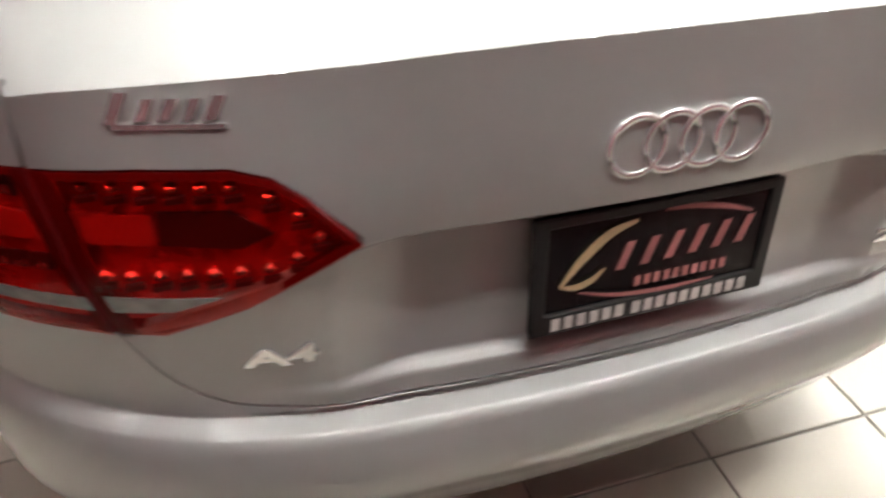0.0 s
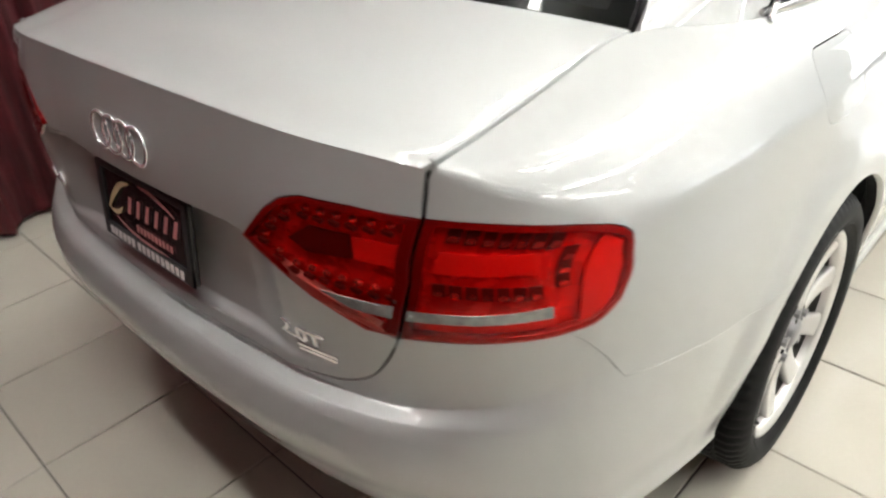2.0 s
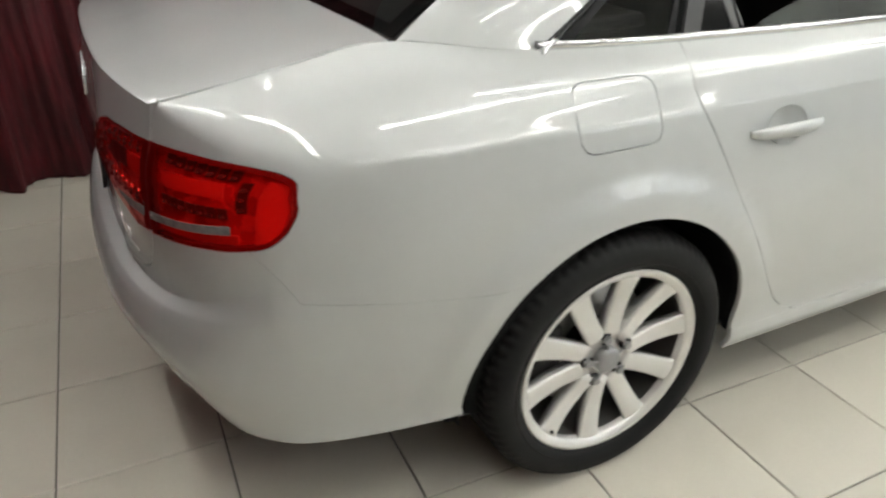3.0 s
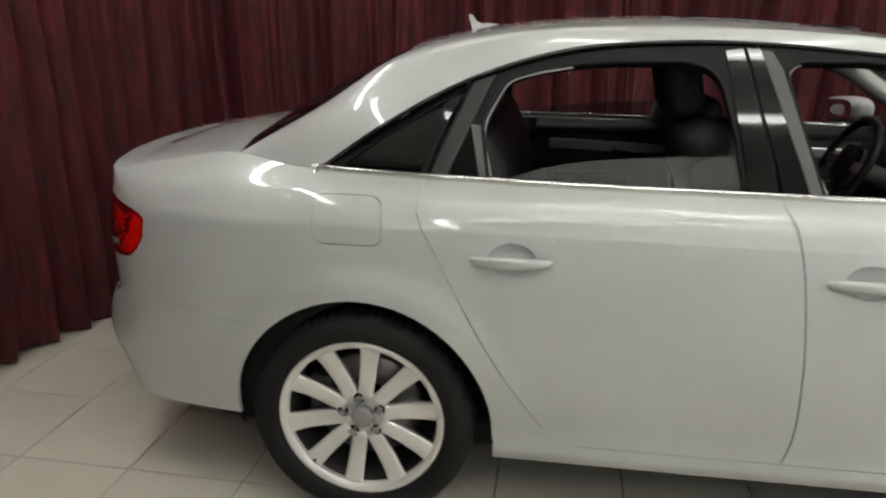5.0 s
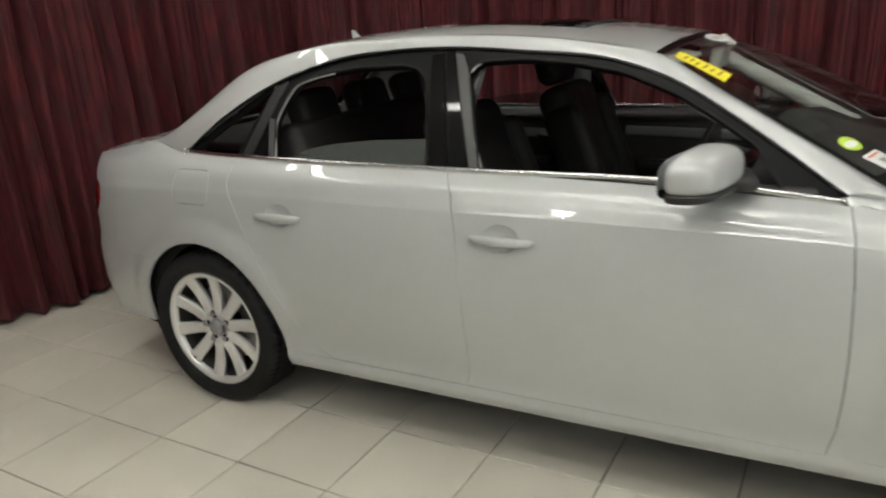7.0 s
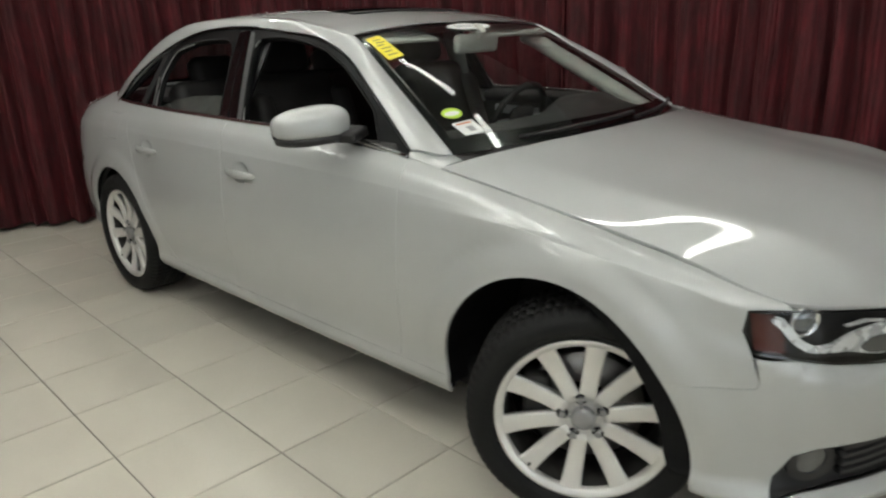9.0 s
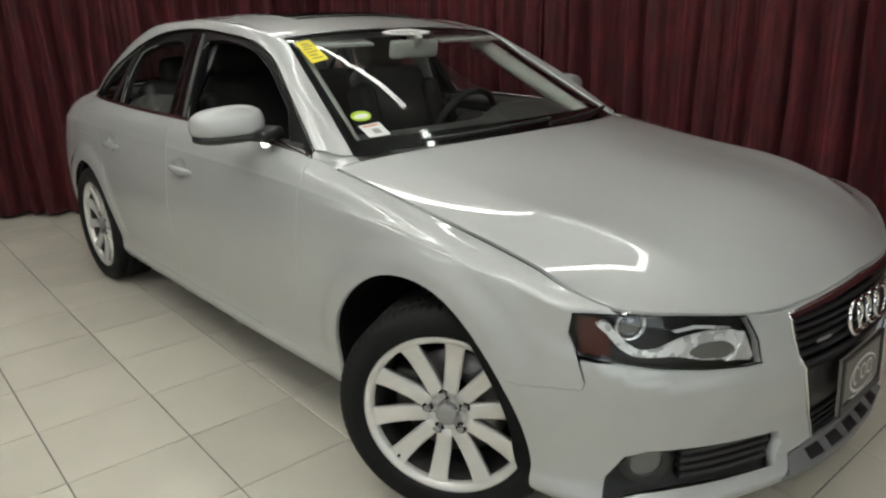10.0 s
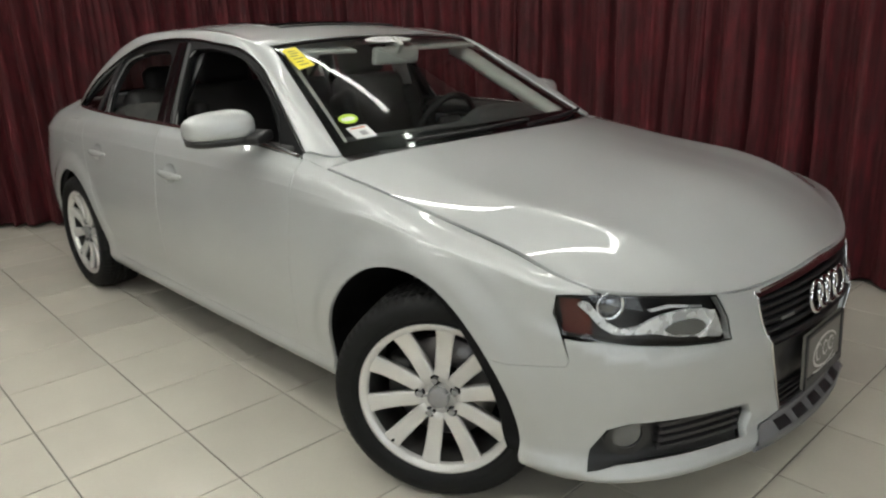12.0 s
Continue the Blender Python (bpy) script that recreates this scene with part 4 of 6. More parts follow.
def bonnet_fn(ab):
    a, b = ab[:, 0], ab[:, 1]
    ba = np.clip(np.abs(b), 0, 1)
    us = np.linspace(UST[13], U_NOSE, 160)
    cr = smoothline(UPAD, CREASE, us)
    yf = ba * 0.752
    order = np.argsort(-cr[:, 1])
    front = np.stack([np.interp(yf, -cr[order, 1], cr[order, 0]), yf, np.interp(yf, -cr[order, 1], cr[order, 2])], 1)
    front[:, 0] -= 0.002
    front[:, 2] += 0.001
    rear = np.stack([2.248 + 0.20 * (1 - ba**2.2), ba * 0.750, 0.918 + 0.040 * (1 - ba**2.2)], 1)
    ac = np.clip(a, 0, 1)
    p = rear * (1 - a)[:, None] + front * a[:, None]
    # a flat dome between two ridges, which run in from the pillars to the grille's corners, and flanks that fall to the seams
    ridge, drop = 0.80 - 0.22 * np.clip((ac - 0.55) / 0.45, 0, 1) ** 1.6, 0.40 - 0.35 * ac
    dome, flank = 1 - drop * (ba / ridge) ** 2, (1 - drop) * (1 - ba) / (1 - ridge)
    crown = 0.5 * (dome + flank - np.sqrt((dome - flank) ** 2 + 0.004))
    p[:, 2] += 4 * ac * (1 - ac) * (0.022 + 0.16 * ac**2.6) * crown / (1 - drop)
    seam = topline(u_x(2.252) + (BONNET_U - u_x(2.252)) * ac) * [1, -1, 1]
    k = (ba**8)[:, None]
    f1 = np.array([np.interp(0.752, -cr[order, 1], cr[order, 0]) - 0.002, 0.752, np.interp(0.752, -cr[order, 1], cr[order, 2]) + 0.001])
    e1 = np.array([2.248, 0.750, 0.918]) * (1 - a)[:, None] + f1 * a[:, None]
    p = p + (seam - e1) * k
    p[:, 1] *= np.sign(b) + (b == 0)
    return p


v, f, n = grid_sheet(bonnet_fn, 56, 141, b0=-0.9915, b1=0.9915)
raw("bonnet", v, f, PAINT, car, "", n)

# painted corners between bonnet, wing and windscreen pillar
def corner_fn(ab):
    a, b = ab[:, 0], ab[:, 1][:, None]
    low = topline(u_x(2.112) + (u_x(2.254) - u_x(2.112)) * a)
    high = smoothline([0, 0.55, 1.0], np.array([(2.108, -0.766, 0.940), (2.198, -0.690, 0.930), (2.268, -0.700, 0.917)]), np.clip(a, 0, 1))
    p = low * (1 - b) + high * b
    p[:, 2] += 0.006 * np.sin(math.pi * np.clip(b[:, 0], 0, 1))
    return p


for s, m in SIDES:
    v, f, n = grid_sheet(corner_fn, 16, 8, 0.01, lift=-0.003)
    if m:
        v, f = flip_y(v, f)
        n = [(k[0], -k[1], k[2]) for k in n]
    raw("wing_corner", v, f, PAINT, car, "", n)

# front bumper with lamp, fog and grille openings
right = ([(U_NOSE, 0.185), (u_nose(-0.3), 0.183), (u_nose(-0.6), 0.182), (u_nose(-0.78), 0.192), (u_x(3.10), 0.225), (u_x(3.098), 0.26)] + [p for p in arch(*FRONT_ARCH, 0, 35)]
         + [(u_x(3.085), 0.520), (u_nose(-0.806, 0.53), 0.530), (u_nose(-0.802, 0.545), 0.545), (u_nose(-0.807, 0.60), 0.60)] + HEAD_LAMP[3:10] + [(u_nose(-0.40, 0.657), 0.658), (u_nose(-0.352, 0.655), 0.656), (u_nose(-0.2, 0.655), 0.663), (U_NOSE, 0.6745)])
panel("front_bumper", right + mirrored(right, U_NOSE)[1:-1], PAINT, car, holes=[GRILLE, FOG_HOLE, mirrored(FOG_HOLE, U_NOSE)], thick=0.03, gap=0.0012)

# ---- cabin top ----
WS_L = curve3([(-0.392, -0.626, 1.010), (-0.16, -0.560, 1.142), (0.06, -0.500, 1.280), (0.30, -0.497, 1.336), (0.75, -0.497, 1.364), (1.10, -0.500, 1.352), (1.40, -0.520, 1.320), (1.60, -0.550, 1.280), (1.80, -0.594, 1.170), (2.0, -0.640, 1.055), (2.215, -0.692, 0.930)])
DLO = curve3([(-0.145, -0.732, 0.975), (0.06, -0.697, 1.115), (0.265, -0.640, 1.222), (0.50, -0.600, 1.294), (0.78, -0.585, 1.320), (1.0, -0.585, 1.318), (1.22, -0.594, 1.300), (1.52, -0.614, 1.262), (1.68, -0.642, 1.206), (1.83, -0.688, 1.122), (2.11, -0.766, 0.937)])
KN = np.linspace(0, 1, 11)


def match(t, c, stations):
    """Both rails share their eleven stations, so the strip runs square across."""
    return c(np.interp(t, KN, stations))


def knots_of(points):
    p = np.array(points, float)
    k = np.concatenate([[0], np.cumsum(np.linalg.norm(np.diff(p, axis=0), axis=1))])
    return k / k[-1]


WS_K = knots_of([(-0.392, -0.626, 1.010), (-0.16, -0.560, 1.142), (0.06, -0.500, 1.280), (0.30, -0.497, 1.336), (0.75, -0.497, 1.364), (1.10, -0.500, 1.352), (1.40, -0.520, 1.320), (1.60, -0.550, 1.280), (1.80, -0.594, 1.170), (2.0, -0.640, 1.055), (2.215, -0.692, 0.930)])
DLO_K = knots_of([(-0.145, -0.732, 0.975), (0.06, -0.697, 1.115), (0.265, -0.640, 1.222), (0.50, -0.600, 1.294), (0.78, -0.585, 1.320), (1.0, -0.585, 1.318), (1.22, -0.594, 1.300), (1.52, -0.614, 1.262), (1.68, -0.642, 1.206), (1.83, -0.688, 1.122), (2.11, -0.766, 0.937)])


FOOT_U = np.linspace(UST[5], UST[8], 80)
FOOT_X = topline(FOOT_U)[:, 0]


def roof_strip(ab):
    a, b = np.clip(ab[:, 0], 0, 1), ab[:, 1][:, None]
    d, e = match(a, DLO, DLO_K), match(a, WS_L, WS_K)
    g = np.linalg.norm(d - e, axis=1, keepdims=True)
    flat = np.interp(a, KN, [0.28, 0.30, 0.50, 0.9, 1, 1, 0.9, 0.7, 0.45, 0.42, 0.4])[:, None]
    side = np.concatenate([np.zeros((len(a), 1)), np.full((len(a), 1), 0.48), np.full((len(a), 1), 0.88)], 1)
    side[:, 0] = np.interp(a, KN, [-0.35, -0.3, -0.2, 0, 0, 0, 0.1, 0.2, 0.35, 0.4, 0.4])
    roofdir = np.stack([np.interp(a, KN, [-0.3, -0.3, -0.2, 0, 0, 0, 0.1, 0.3, 0.4, 0.4, 0.3]), np.full(len(a), -0.97), np.full(len(a), -0.14)], 1)
    p1, p2 = d + side * g * 0.42 * flat, e + roofdir * g * 0.42
    out = d * (1 - b) ** 3 + 3 * p1 * b * (1 - b) ** 2 + 3 * p2 * b * b * (1 - b) + e * b**3
    # the foot of the rear pillar sits on the quarter panel's upper edge
    x0 = -0.145 + (-0.392 + 0.145) * np.clip(b[:, 0], 0, 1)
    foot = topline(np.interp(x0, FOOT_X, FOOT_U))
    d0, e0 = DLO([0.0])[0], WS_L([0.0])[0]
    g0 = np.linalg.norm(d0 - e0)
    s0, r0 = np.array([-0.35, 0.48, 0.88]), np.array([-0.3, -0.97, -0.14])
    q1, q2 = d0 + s0 * g0 * 0.42 * 0.28, e0 + r0 * g0 * 0.42
    line = d0 * (1 - b) ** 3 + 3 * q1 * b * (1 - b) ** 2 + 3 * q2 * b * b * (1 - b) + e0 * b**3
    w = np.clip(1 - a / 0.14, 0, 1)[:, None] ** 2
    return out + (foot - line) * w


for s, m in SIDES:
    v, f, n = grid_sheet(roof_strip, 90, 12)
    if m:
        v, f = flip_y(v, f)
        n = [(q[0], -q[1], q[2]) for q in n]
    raw("roof_side", v, f, PAINT, car, "", n)

ROOF_MID = curve3([(0.09, 0, 1.318), (0.30, 0, 1.360), (0.57, 0, 1.384), (0.80, 0, 1.391), (1.0, 0, 1.387), (1.25, 0, 1.368), (1.45, 0, 1.343), (1.635, 0, 1.308)])


def roof_fn(ab):
    a, b = np.clip(ab[:, 0], 0, 1), ab[:, 1]
    ba = np.abs(b)
    edge = WS_L(np.interp(a, [0, 1], [WS_K[2], WS_K[7]]))
    mid = ROOF_MID(a)
    k = (ba**2)[:, None]
    p = mid * (1 - k) + edge * k
    p[:, 1] = -edge[:, 1] * b
    p[:, 2] = mid[:, 2] * (1 - ba**2.3) + edge[:, 2] * ba**2.3
    return p


SUN = [0.52, 0.80, 0.62]
# roof in four pieces round the opened sunroof
pieces = [grid_sheet(roof_fn, 30, 50, 0, 0, SUN[0], -1, 1), grid_sheet(roof_fn, 14, 50, 0, SUN[1], 1, -1, 1),
          grid_sheet(roof_fn, 18, 12, 0, SUN[0], SUN[1], -1, -SUN[2]), grid_sheet(roof_fn, 18, 12, 0, SUN[0], SUN[1], SUN[2], 1)]
v, f, n = joined(pieces)
raw("roof", v, f, PAINT, car, "", n)
v, f, n = grid_sheet(roof_fn, 14, 30, 0.01, SUN[0] - 0.03, SUN[1] - 0.10, -SUN[2], SUN[2], 0.003)
raw("sunroof_panel", v, f, GLOSS_BLACK, car, "dark glass sunroof slid back", n)
v, f, n = grid_sheet(roof_fn, 14, 30, 0, SUN[0], SUN[1], -SUN[2], SUN[2], -0.035)
raw("sunroof_well", v, f, TRIM, car, "", n)
v, f, n = grid_sheet(roof_fn, 3, 30, 0.01, SUN[1] - 0.016, SUN[1] + 0.006, -SUN[2], SUN[2], 0.007)
raw("wind_deflector", v, f, TRIM, car, "raised black wind deflector", n)


def screen_fn(ab):
    a, b = ab[:, 0], ab[:, 1]
    ba = np.abs(b)
    edge = WS_L(np.interp(a, [0, 1], [WS_K[7], WS_K[10]]))
    x_mid = 1.635 + (2.43 - 1.635) * a
    z_mid = 1.308 + (0.945 - 1.308) * a + 0.035 * np.sin(math.pi * np.clip(a, 0, 1))
    p = np.stack([x_mid * (1 - ba**2.2) + edge[:, 0] * ba**2.2, -edge[:, 1] * b, z_mid * (1 - ba**2.6) + edge[:, 2] * ba**2.6], 1)
    return p


v, f, n = grid_sheet(screen_fn, 30, 50, 0.004, 0.012, 1.0, -0.985, 0.985, -0.004)
ws = raw("windscreen", v, f, GLASS, car, "clear windscreen with dark printed edge", n)
ws.visible_shadow = False
bands = [grid_sheet(screen_fn, 3, 50, 0, 0.0, 0.03, -1, 1, -0.0075), grid_sheet(screen_fn, 4, 50, 0, 0.90, 1.0, -1, 1, -0.0075),
         grid_sheet(screen_fn, 30, 3, 0, 0, 1, -1, -0.955, -0.0075), grid_sheet(screen_fn, 30, 3, 0, 0, 1, 0.955, 1, -0.0075)]
v, f, n = joined(bands)
raw("printed_edge", v, f, GLOSS_BLACK, ws, "black ceramic border", n)


def rear_fn(ab):
    a, b = ab[:, 0], ab[:, 1]
    ba = np.abs(b)
    edge = WS_L(np.interp(a, [0, 1], [WS_K[0], WS_K[2]]))
    x_mid = -0.462 + (0.09 + 0.462) * a
    z_mid = 1.033 + (1.318 - 1.033) * a + 0.02 * np.sin(math.pi * np.clip(a, 0, 1))
    return np.stack([x_mid * (1 - ba**2.2) + edge[:, 0] * ba**2.2, -edge[:, 1] * b, z_mid * (1 - ba**2.6) + edge[:, 2] * ba**2.6], 1)


v, f, n = grid_sheet(rear_fn, 24, 50, 0.004, 0.0, 0.995, -0.99, 0.99, -0.003)
rw = raw("rear_window", v, f, GLASS_DARK, car, "dark tinted rear window", n)
rw.visible_shadow = False
bands = [grid_sheet(rear_fn, 3, 50, 0, 0.0, 0.05, -1, 1, -0.006), grid_sheet(rear_fn, 3, 50, 0, 0.93, 1.0, -1, 1, -0.006),
         grid_sheet(rear_fn, 24, 3, 0, 0, 1, -1, -0.93, -0.006), grid_sheet(rear_fn, 24, 3, 0, 0, 1, 0.93, 1, -0.006)]
v, f, n = joined(bands)
raw("printed_edge", v, f, GLOSS_BLACK, rw, "black ceramic border", n)


# ---- side windows ----
def side_fn(xz):
    x, z = xz[:, 0], xz[:, 1]
    d = z - 0.962
    belt = np.interp(x, [-0.2, 0.4, 1.1, 1.8, 2.15], [0.742, 0.772, 0.779, 0.775, 0.758])
    return np.stack([x, -(belt - 0.47 * d - 0.18 * d * d), z], 1)


dlo_pts = [(float(p[0]), float(p[2])) for p in DLO(np.linspace(0, 1, 60))]


def above(x):
    xs, zs = zip(*dlo_pts)
    return float(np.interp(x, xs, zs))


def dtop(x0, x1, n=24):
    return [(x0 + (x1 - x0) * i / n, above(x0 + (x1 - x0) * i / n)) for i in range(n + 1)]


def belt(x):
    return Z(u_x(x)) + 0.004


REAR_WIN = round_poly([(0.326, belt(0.326)), (0.303, 1.109), (0.329, 1.171), (0.362, 1.219), (0.433, 1.243), (0.528, 1.260), (0.637, 1.269), (0.806, 1.272), (0.867, 1.258), (0.901, 1.224), (0.937, 1.085), (0.957, belt(0.957))], 0.02)
FRONT_WIN = round_poly([(1.140, belt(1.140)), (1.052, 1.250), (1.085, 1.274), (1.24, 1.277), (1.39, 1.260), (1.54, 1.231), (1.69, 1.172), (1.80, 1.110), (1.90, 1.045), (1.975, belt(1.975))], 0.02)
REAR_FRAME = [(0.165, belt(0.165)), (0.262, above(0.262) - 0.004)] + dtop(0.28, 0.985) + [(1.036, belt(1.036))]
FRONT_FRAME = [(1.041, belt(1.041)), (0.992, above(0.992))] + dtop(1.0, 2.10) + [(2.10, belt(2.1))]
QUARTER = [(-0.135, belt(-0.13))] + dtop(-0.13, 0.255, 10) + [(0.158, belt(0.158))]
QGLASS = [(-0.072, belt(-0.07) + 0.010), (0.060, 1.082), (0.147, 1.134), (0.250, 1.198), (0.142, belt(0.142) + 0.010)]
for s, m in SIDES:
    kw = dict(fn=side_fn, mirror=m, creased=False, step=0.03)
    panel("rear_window_frame", REAR_FRAME, WINDOW_BLACK, car, holes=[REAR_WIN], gap=0.001, thick=0.03, lift=-0.006, **kw)
    panel("front_window_frame", FRONT_FRAME, WINDOW_BLACK, car, holes=[FRONT_WIN], gap=0.001, thick=0.03, lift=-0.006, **kw)
    panel("quarter_window_frame", QUARTER, WINDOW_BLACK, car, holes=[QGLASS], gap=0.001, thick=0.012, lift=-0.006, **kw)
    qg = panel("quarter_window", QGLASS, GLASS_QUARTER, car, gap=0.0, thick=0, lift=-0.009, **kw)
    qg.visible_shadow = False
    low = [(0.345, 0.955)] + curve2([(0.345, 0.970), (0.378, 0.986), (0.439, 1.008), (0.516, 1.026), (0.638, 1.042), (0.817, 1.053), (0.952, 1.057)], 20) + [(0.966, 0.955)]
    g = panel("lowered_window", low, GLASS_LOW, car, gap=0, thick=0.004, lift=-0.020, label="half-lowered tinted window pane", **kw)
    g.visible_shadow = False
    # gloss black pillar covers, the division bar and the grey seal beside the small fixed pane
    panel("pillar_cover", [(0.965, belt(0.965)), (0.907, 1.300), (0.951, 1.306), (1.034, belt(1.034))], GLOSS_BLACK, car, gap=0.001, thick=0.006, lift=0.001, **kw)
    panel("pillar_cover", [(1.044, belt(1.044)), (0.958, 1.308), (0.992, 1.305), (1.106, belt(1.106))], GLOSS_BLACK, car, gap=0.001, thick=0.006, lift=0.001, **kw)
    panel("division_bar", [(0.170, belt(0.170)), (0.274, 1.214), (0.330, 1.232), (0.213, belt(0.213))], BAR_GREY, car, gap=0.001, thick=0.008, lift=0.002, **kw)
    panel("fixed_pane", [(0.217, belt(0.217)), (0.274, 1.118), (0.300, belt(0.300))], GLOSS_BLACK, car, gap=0.001, thick=0.004, lift=-0.004, **kw)
    panel("window_seal", [(0.303, belt(0.303)), (0.270, 1.112), (0.297, 1.108), (0.322, belt(0.322))], SEAL_GREY, car, gap=0.001, thick=0.006, lift=-0.002, **kw)
    panel("window_seal", [(1.108, belt(1.108)), (0.994, 1.303), (1.020, 1.300), (1.046, 1.258), (1.136, belt(1.136))], SEAL_GREY, car, gap=0.0005, thick=0.006, lift=-0.002, **kw)
    for line in ([(1.147, belt(1.147)), (1.059, 1.244), (1.071, 1.258), (1.088, 1.266)], [(0.333, belt(0.333)), (0.311, 1.109), (0.336, 1.166), (0.367, 1.212), (0.433, 1.235), (0.528, 1.252)]):
        p = side_fn(np.array(curve2(line, 24)))
        v, f = tube_along([(q[0], q[1] + 0.008, q[2]) for q in p], 0.0034, 8)
        if m:
            v, f = flip_y(v, f)
        raw("window_seal", v, f, SEAL_PALE, car, "pale grey inner edge of the window", None, True)
    # rubber round the openings and the gloss trim along the roof
    for poly in (REAR_WIN, FRONT_WIN):
        p = side_fn(np.array(dense(poly, 0.02)))
        v, f = tube_along([(q[0], q[1] + 0.006, q[2]) for q in p], 0.0042, 8, 1.0, True)
        if m:
            v, f = flip_y(v, f)
        raw("window_rubber", v, f, SEAL, car, "", None, True)
    p = DLO(np.linspace(0.0, 0.016, 6))
    v, f = tube_along([(q[0], q[1] - 0.003, q[2] + 0.001) for q in p], 0.0052, 8)
    if m:
        v, f = flip_y(v, f)
    raw("chrome_corner", v, f, CHROME_SATIN, car, "bright corner of the window strip", None, True)
    p = DLO(np.linspace(0.012, 1.0, 70))
    v, f = tube_along([(q[0], q[1] - 0.001, q[2] - 0.002) for q in p], 0.006, 8)
    if m:
        v, f = flip_y(v, f)
    raw("window_trim", v, f, GLOSS_BLACK, car, "gloss black trim round the side windows", None, True)
    # bright strip under the windows
    xs = np.linspace(-0.148, 2.105, 70)
    pts = [tuple(p) for p in skin(np.array([(u_x(x), Z(u_x(x)) + 0.001) for x in xs]))]
    pts = [(p[0], p[1] - 0.002, p[2] + 0.004) for p in pts]
    v, f = tube_along(pts, 0.009, 8, 0.55)
    if m:
        v, f = flip_y(v, f)
    raw("chrome_strip", v, f, CHROME_SATIN, car, "bright strip under the side windows", None, True)


# ---- wheels ----
def build_wheel():
    """A wheel round the y axis, its outer side towards -y; cap face at y = 0."""
    R, RR = 0.314, 0.231
    v, f = lathe([(RR, -0.002), (RR + 0.003, -0.008), (RR - 0.001, -0.010), (RR - 0.006, -0.009), (RR - 0.016, -0.003), (RR - 0.020, 0.002), (RR - 0.021, 0.016)], 72)
    wheel = raw("wheel", v, f, ALLOY, None, "", None, True)
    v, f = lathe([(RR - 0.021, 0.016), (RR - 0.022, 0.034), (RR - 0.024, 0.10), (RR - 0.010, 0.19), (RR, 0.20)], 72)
    raw("rim_barrel", v, f, ALLOY_DARK, wheel, "dark inside of the rim", None, True)
    steps = 150
    prof = [(RR + 0.003, -0.006), (RR + 0.008, -0.013), (RR + 0.030, -0.022), (RR + 0.052, -0.023), (R - 0.016, -0.014), (R - 0.006, -0.002), (R - 0.0015, 0.008), (R - 0.0005, 0.030), (R - 0.007, 0.032), (R - 0.007, 0.040),
            (R, 0.042), (R, 0.078), (R - 0.007, 0.080), (R - 0.007, 0.090), (R, 0.092), (R, 0.125), (R - 0.007, 0.127), (R - 0.007, 0.137), (R, 0.139), (R - 0.0005, 0.165), (R - 0.002, 0.185), (R - 0.016, 0.205), (RR + 0.04, 0.21), (RR + 0.003, 0.195)]
    v, f = lathe(prof, steps * 2)
    n = len(prof)
    for i in range(steps * 2):
        if i % 4 == 0:
            for k in (5, 6, 7, 10, 11, 14, 15, 18, 19, 20):
                x, y, z = v[i * n + k]
                s = 1 - 0.0075 / R
                v[i * n + k] = (x * s, y, z * s)
    ty = raw("tyre", v, f, RUBBER, wheel, "black rubber tyre with grooved tread", None, True)
    v, f = lathe([(RR + 0.020, -0.0205), (RR + 0.0215, -0.0222), (RR + 0.023, -0.0205)], 90)
    raw("sidewall_rib", v, f, RUBBER, ty, "", None, True)
    # spokes
    rs = np.linspace(0.052, 0.225, 9)
    verts, rings = [], []
    for r in rs:
        t = (r - rs[0]) / (rs[-1] - rs[0])
        w = 0.0190 + 0.0095 * t + 0.003 * (1 - t) ** 3 + (0.008 * max(0, t - 0.86) / 0.14)
        y0 = 0.012 - 0.014 * t**0.8 + 0.010 * math.sin(math.pi * t)
        th = 0.036 - 0.014 * t
        rings.append([(r, y0 + 0.004, -w), (r, y0 + 0.0008, -w + 0.004), (r, y0, -w + 0.007), (r, y0 - 0.001, 0), (r, y0, w - 0.007), (r, y0 + 0.0008, w - 0.004), (r, y0 + 0.004, w), (r, y0 + th, w * 0.8), (r, y0 + th, -w * 0.8)])
    sv = [p for q in rings for p in q]
    m = 9
    sf = [(i * m + k, i * m + (k + 1) % m, (i + 1) * m + (k + 1) % m, (i + 1) * m + k) for i in range(8) for k in range(m)] + [tuple(range(m))[::-1], tuple(range(8 * m, 9 * m))]
    first = None
    for i in range(10):
        if first is None:
            first = raw("spoke", sv, sf, ALLOY, wheel, "", None, True)
            ob = first
        else:
            ob = new("spoke", first.data)
            ob.parent = wheel
        ob.matrix_local = pose(0, 0, 0, 0, 36 * i + 26, 0)
    # hub: collar, cap and bolts in pockets
    v, f = lathe([(0.001, 0.022), (0.062, 0.020), (0.068, 0.016), (0.066, 0.036), (0.050, 0.060)], 48)
    raw("hub", v, f, ALLOY, wheel, "", None, True)
    v, f = lathe([(0.0005, -0.002), (0.020, -0.0015), (0.028, 0.001), (0.032, 0.006), (0.033, 0.022)], 40)
    raw("hub_cap", v, f, CAP, wheel, "round grey hub cap", None, True)
    for i in range(5):
        a = radians(72 * i + 26)
        q = Matrix.Translation((0.0555 * math.cos(a), 0.013, 0.0555 * math.sin(a)))
        bm = bmesh.new()
        bmesh.ops.create_cone(bm, cap_ends=True, segments=20, radius1=0.0155, radius2=0.0155, depth=0.006, matrix=q @ pose(0, 0.002, 0, 90, 0, 0))
        part("bolt_pocket", bm, GLOSS_BLACK, wheel, "", True)
        bm = bmesh.new()
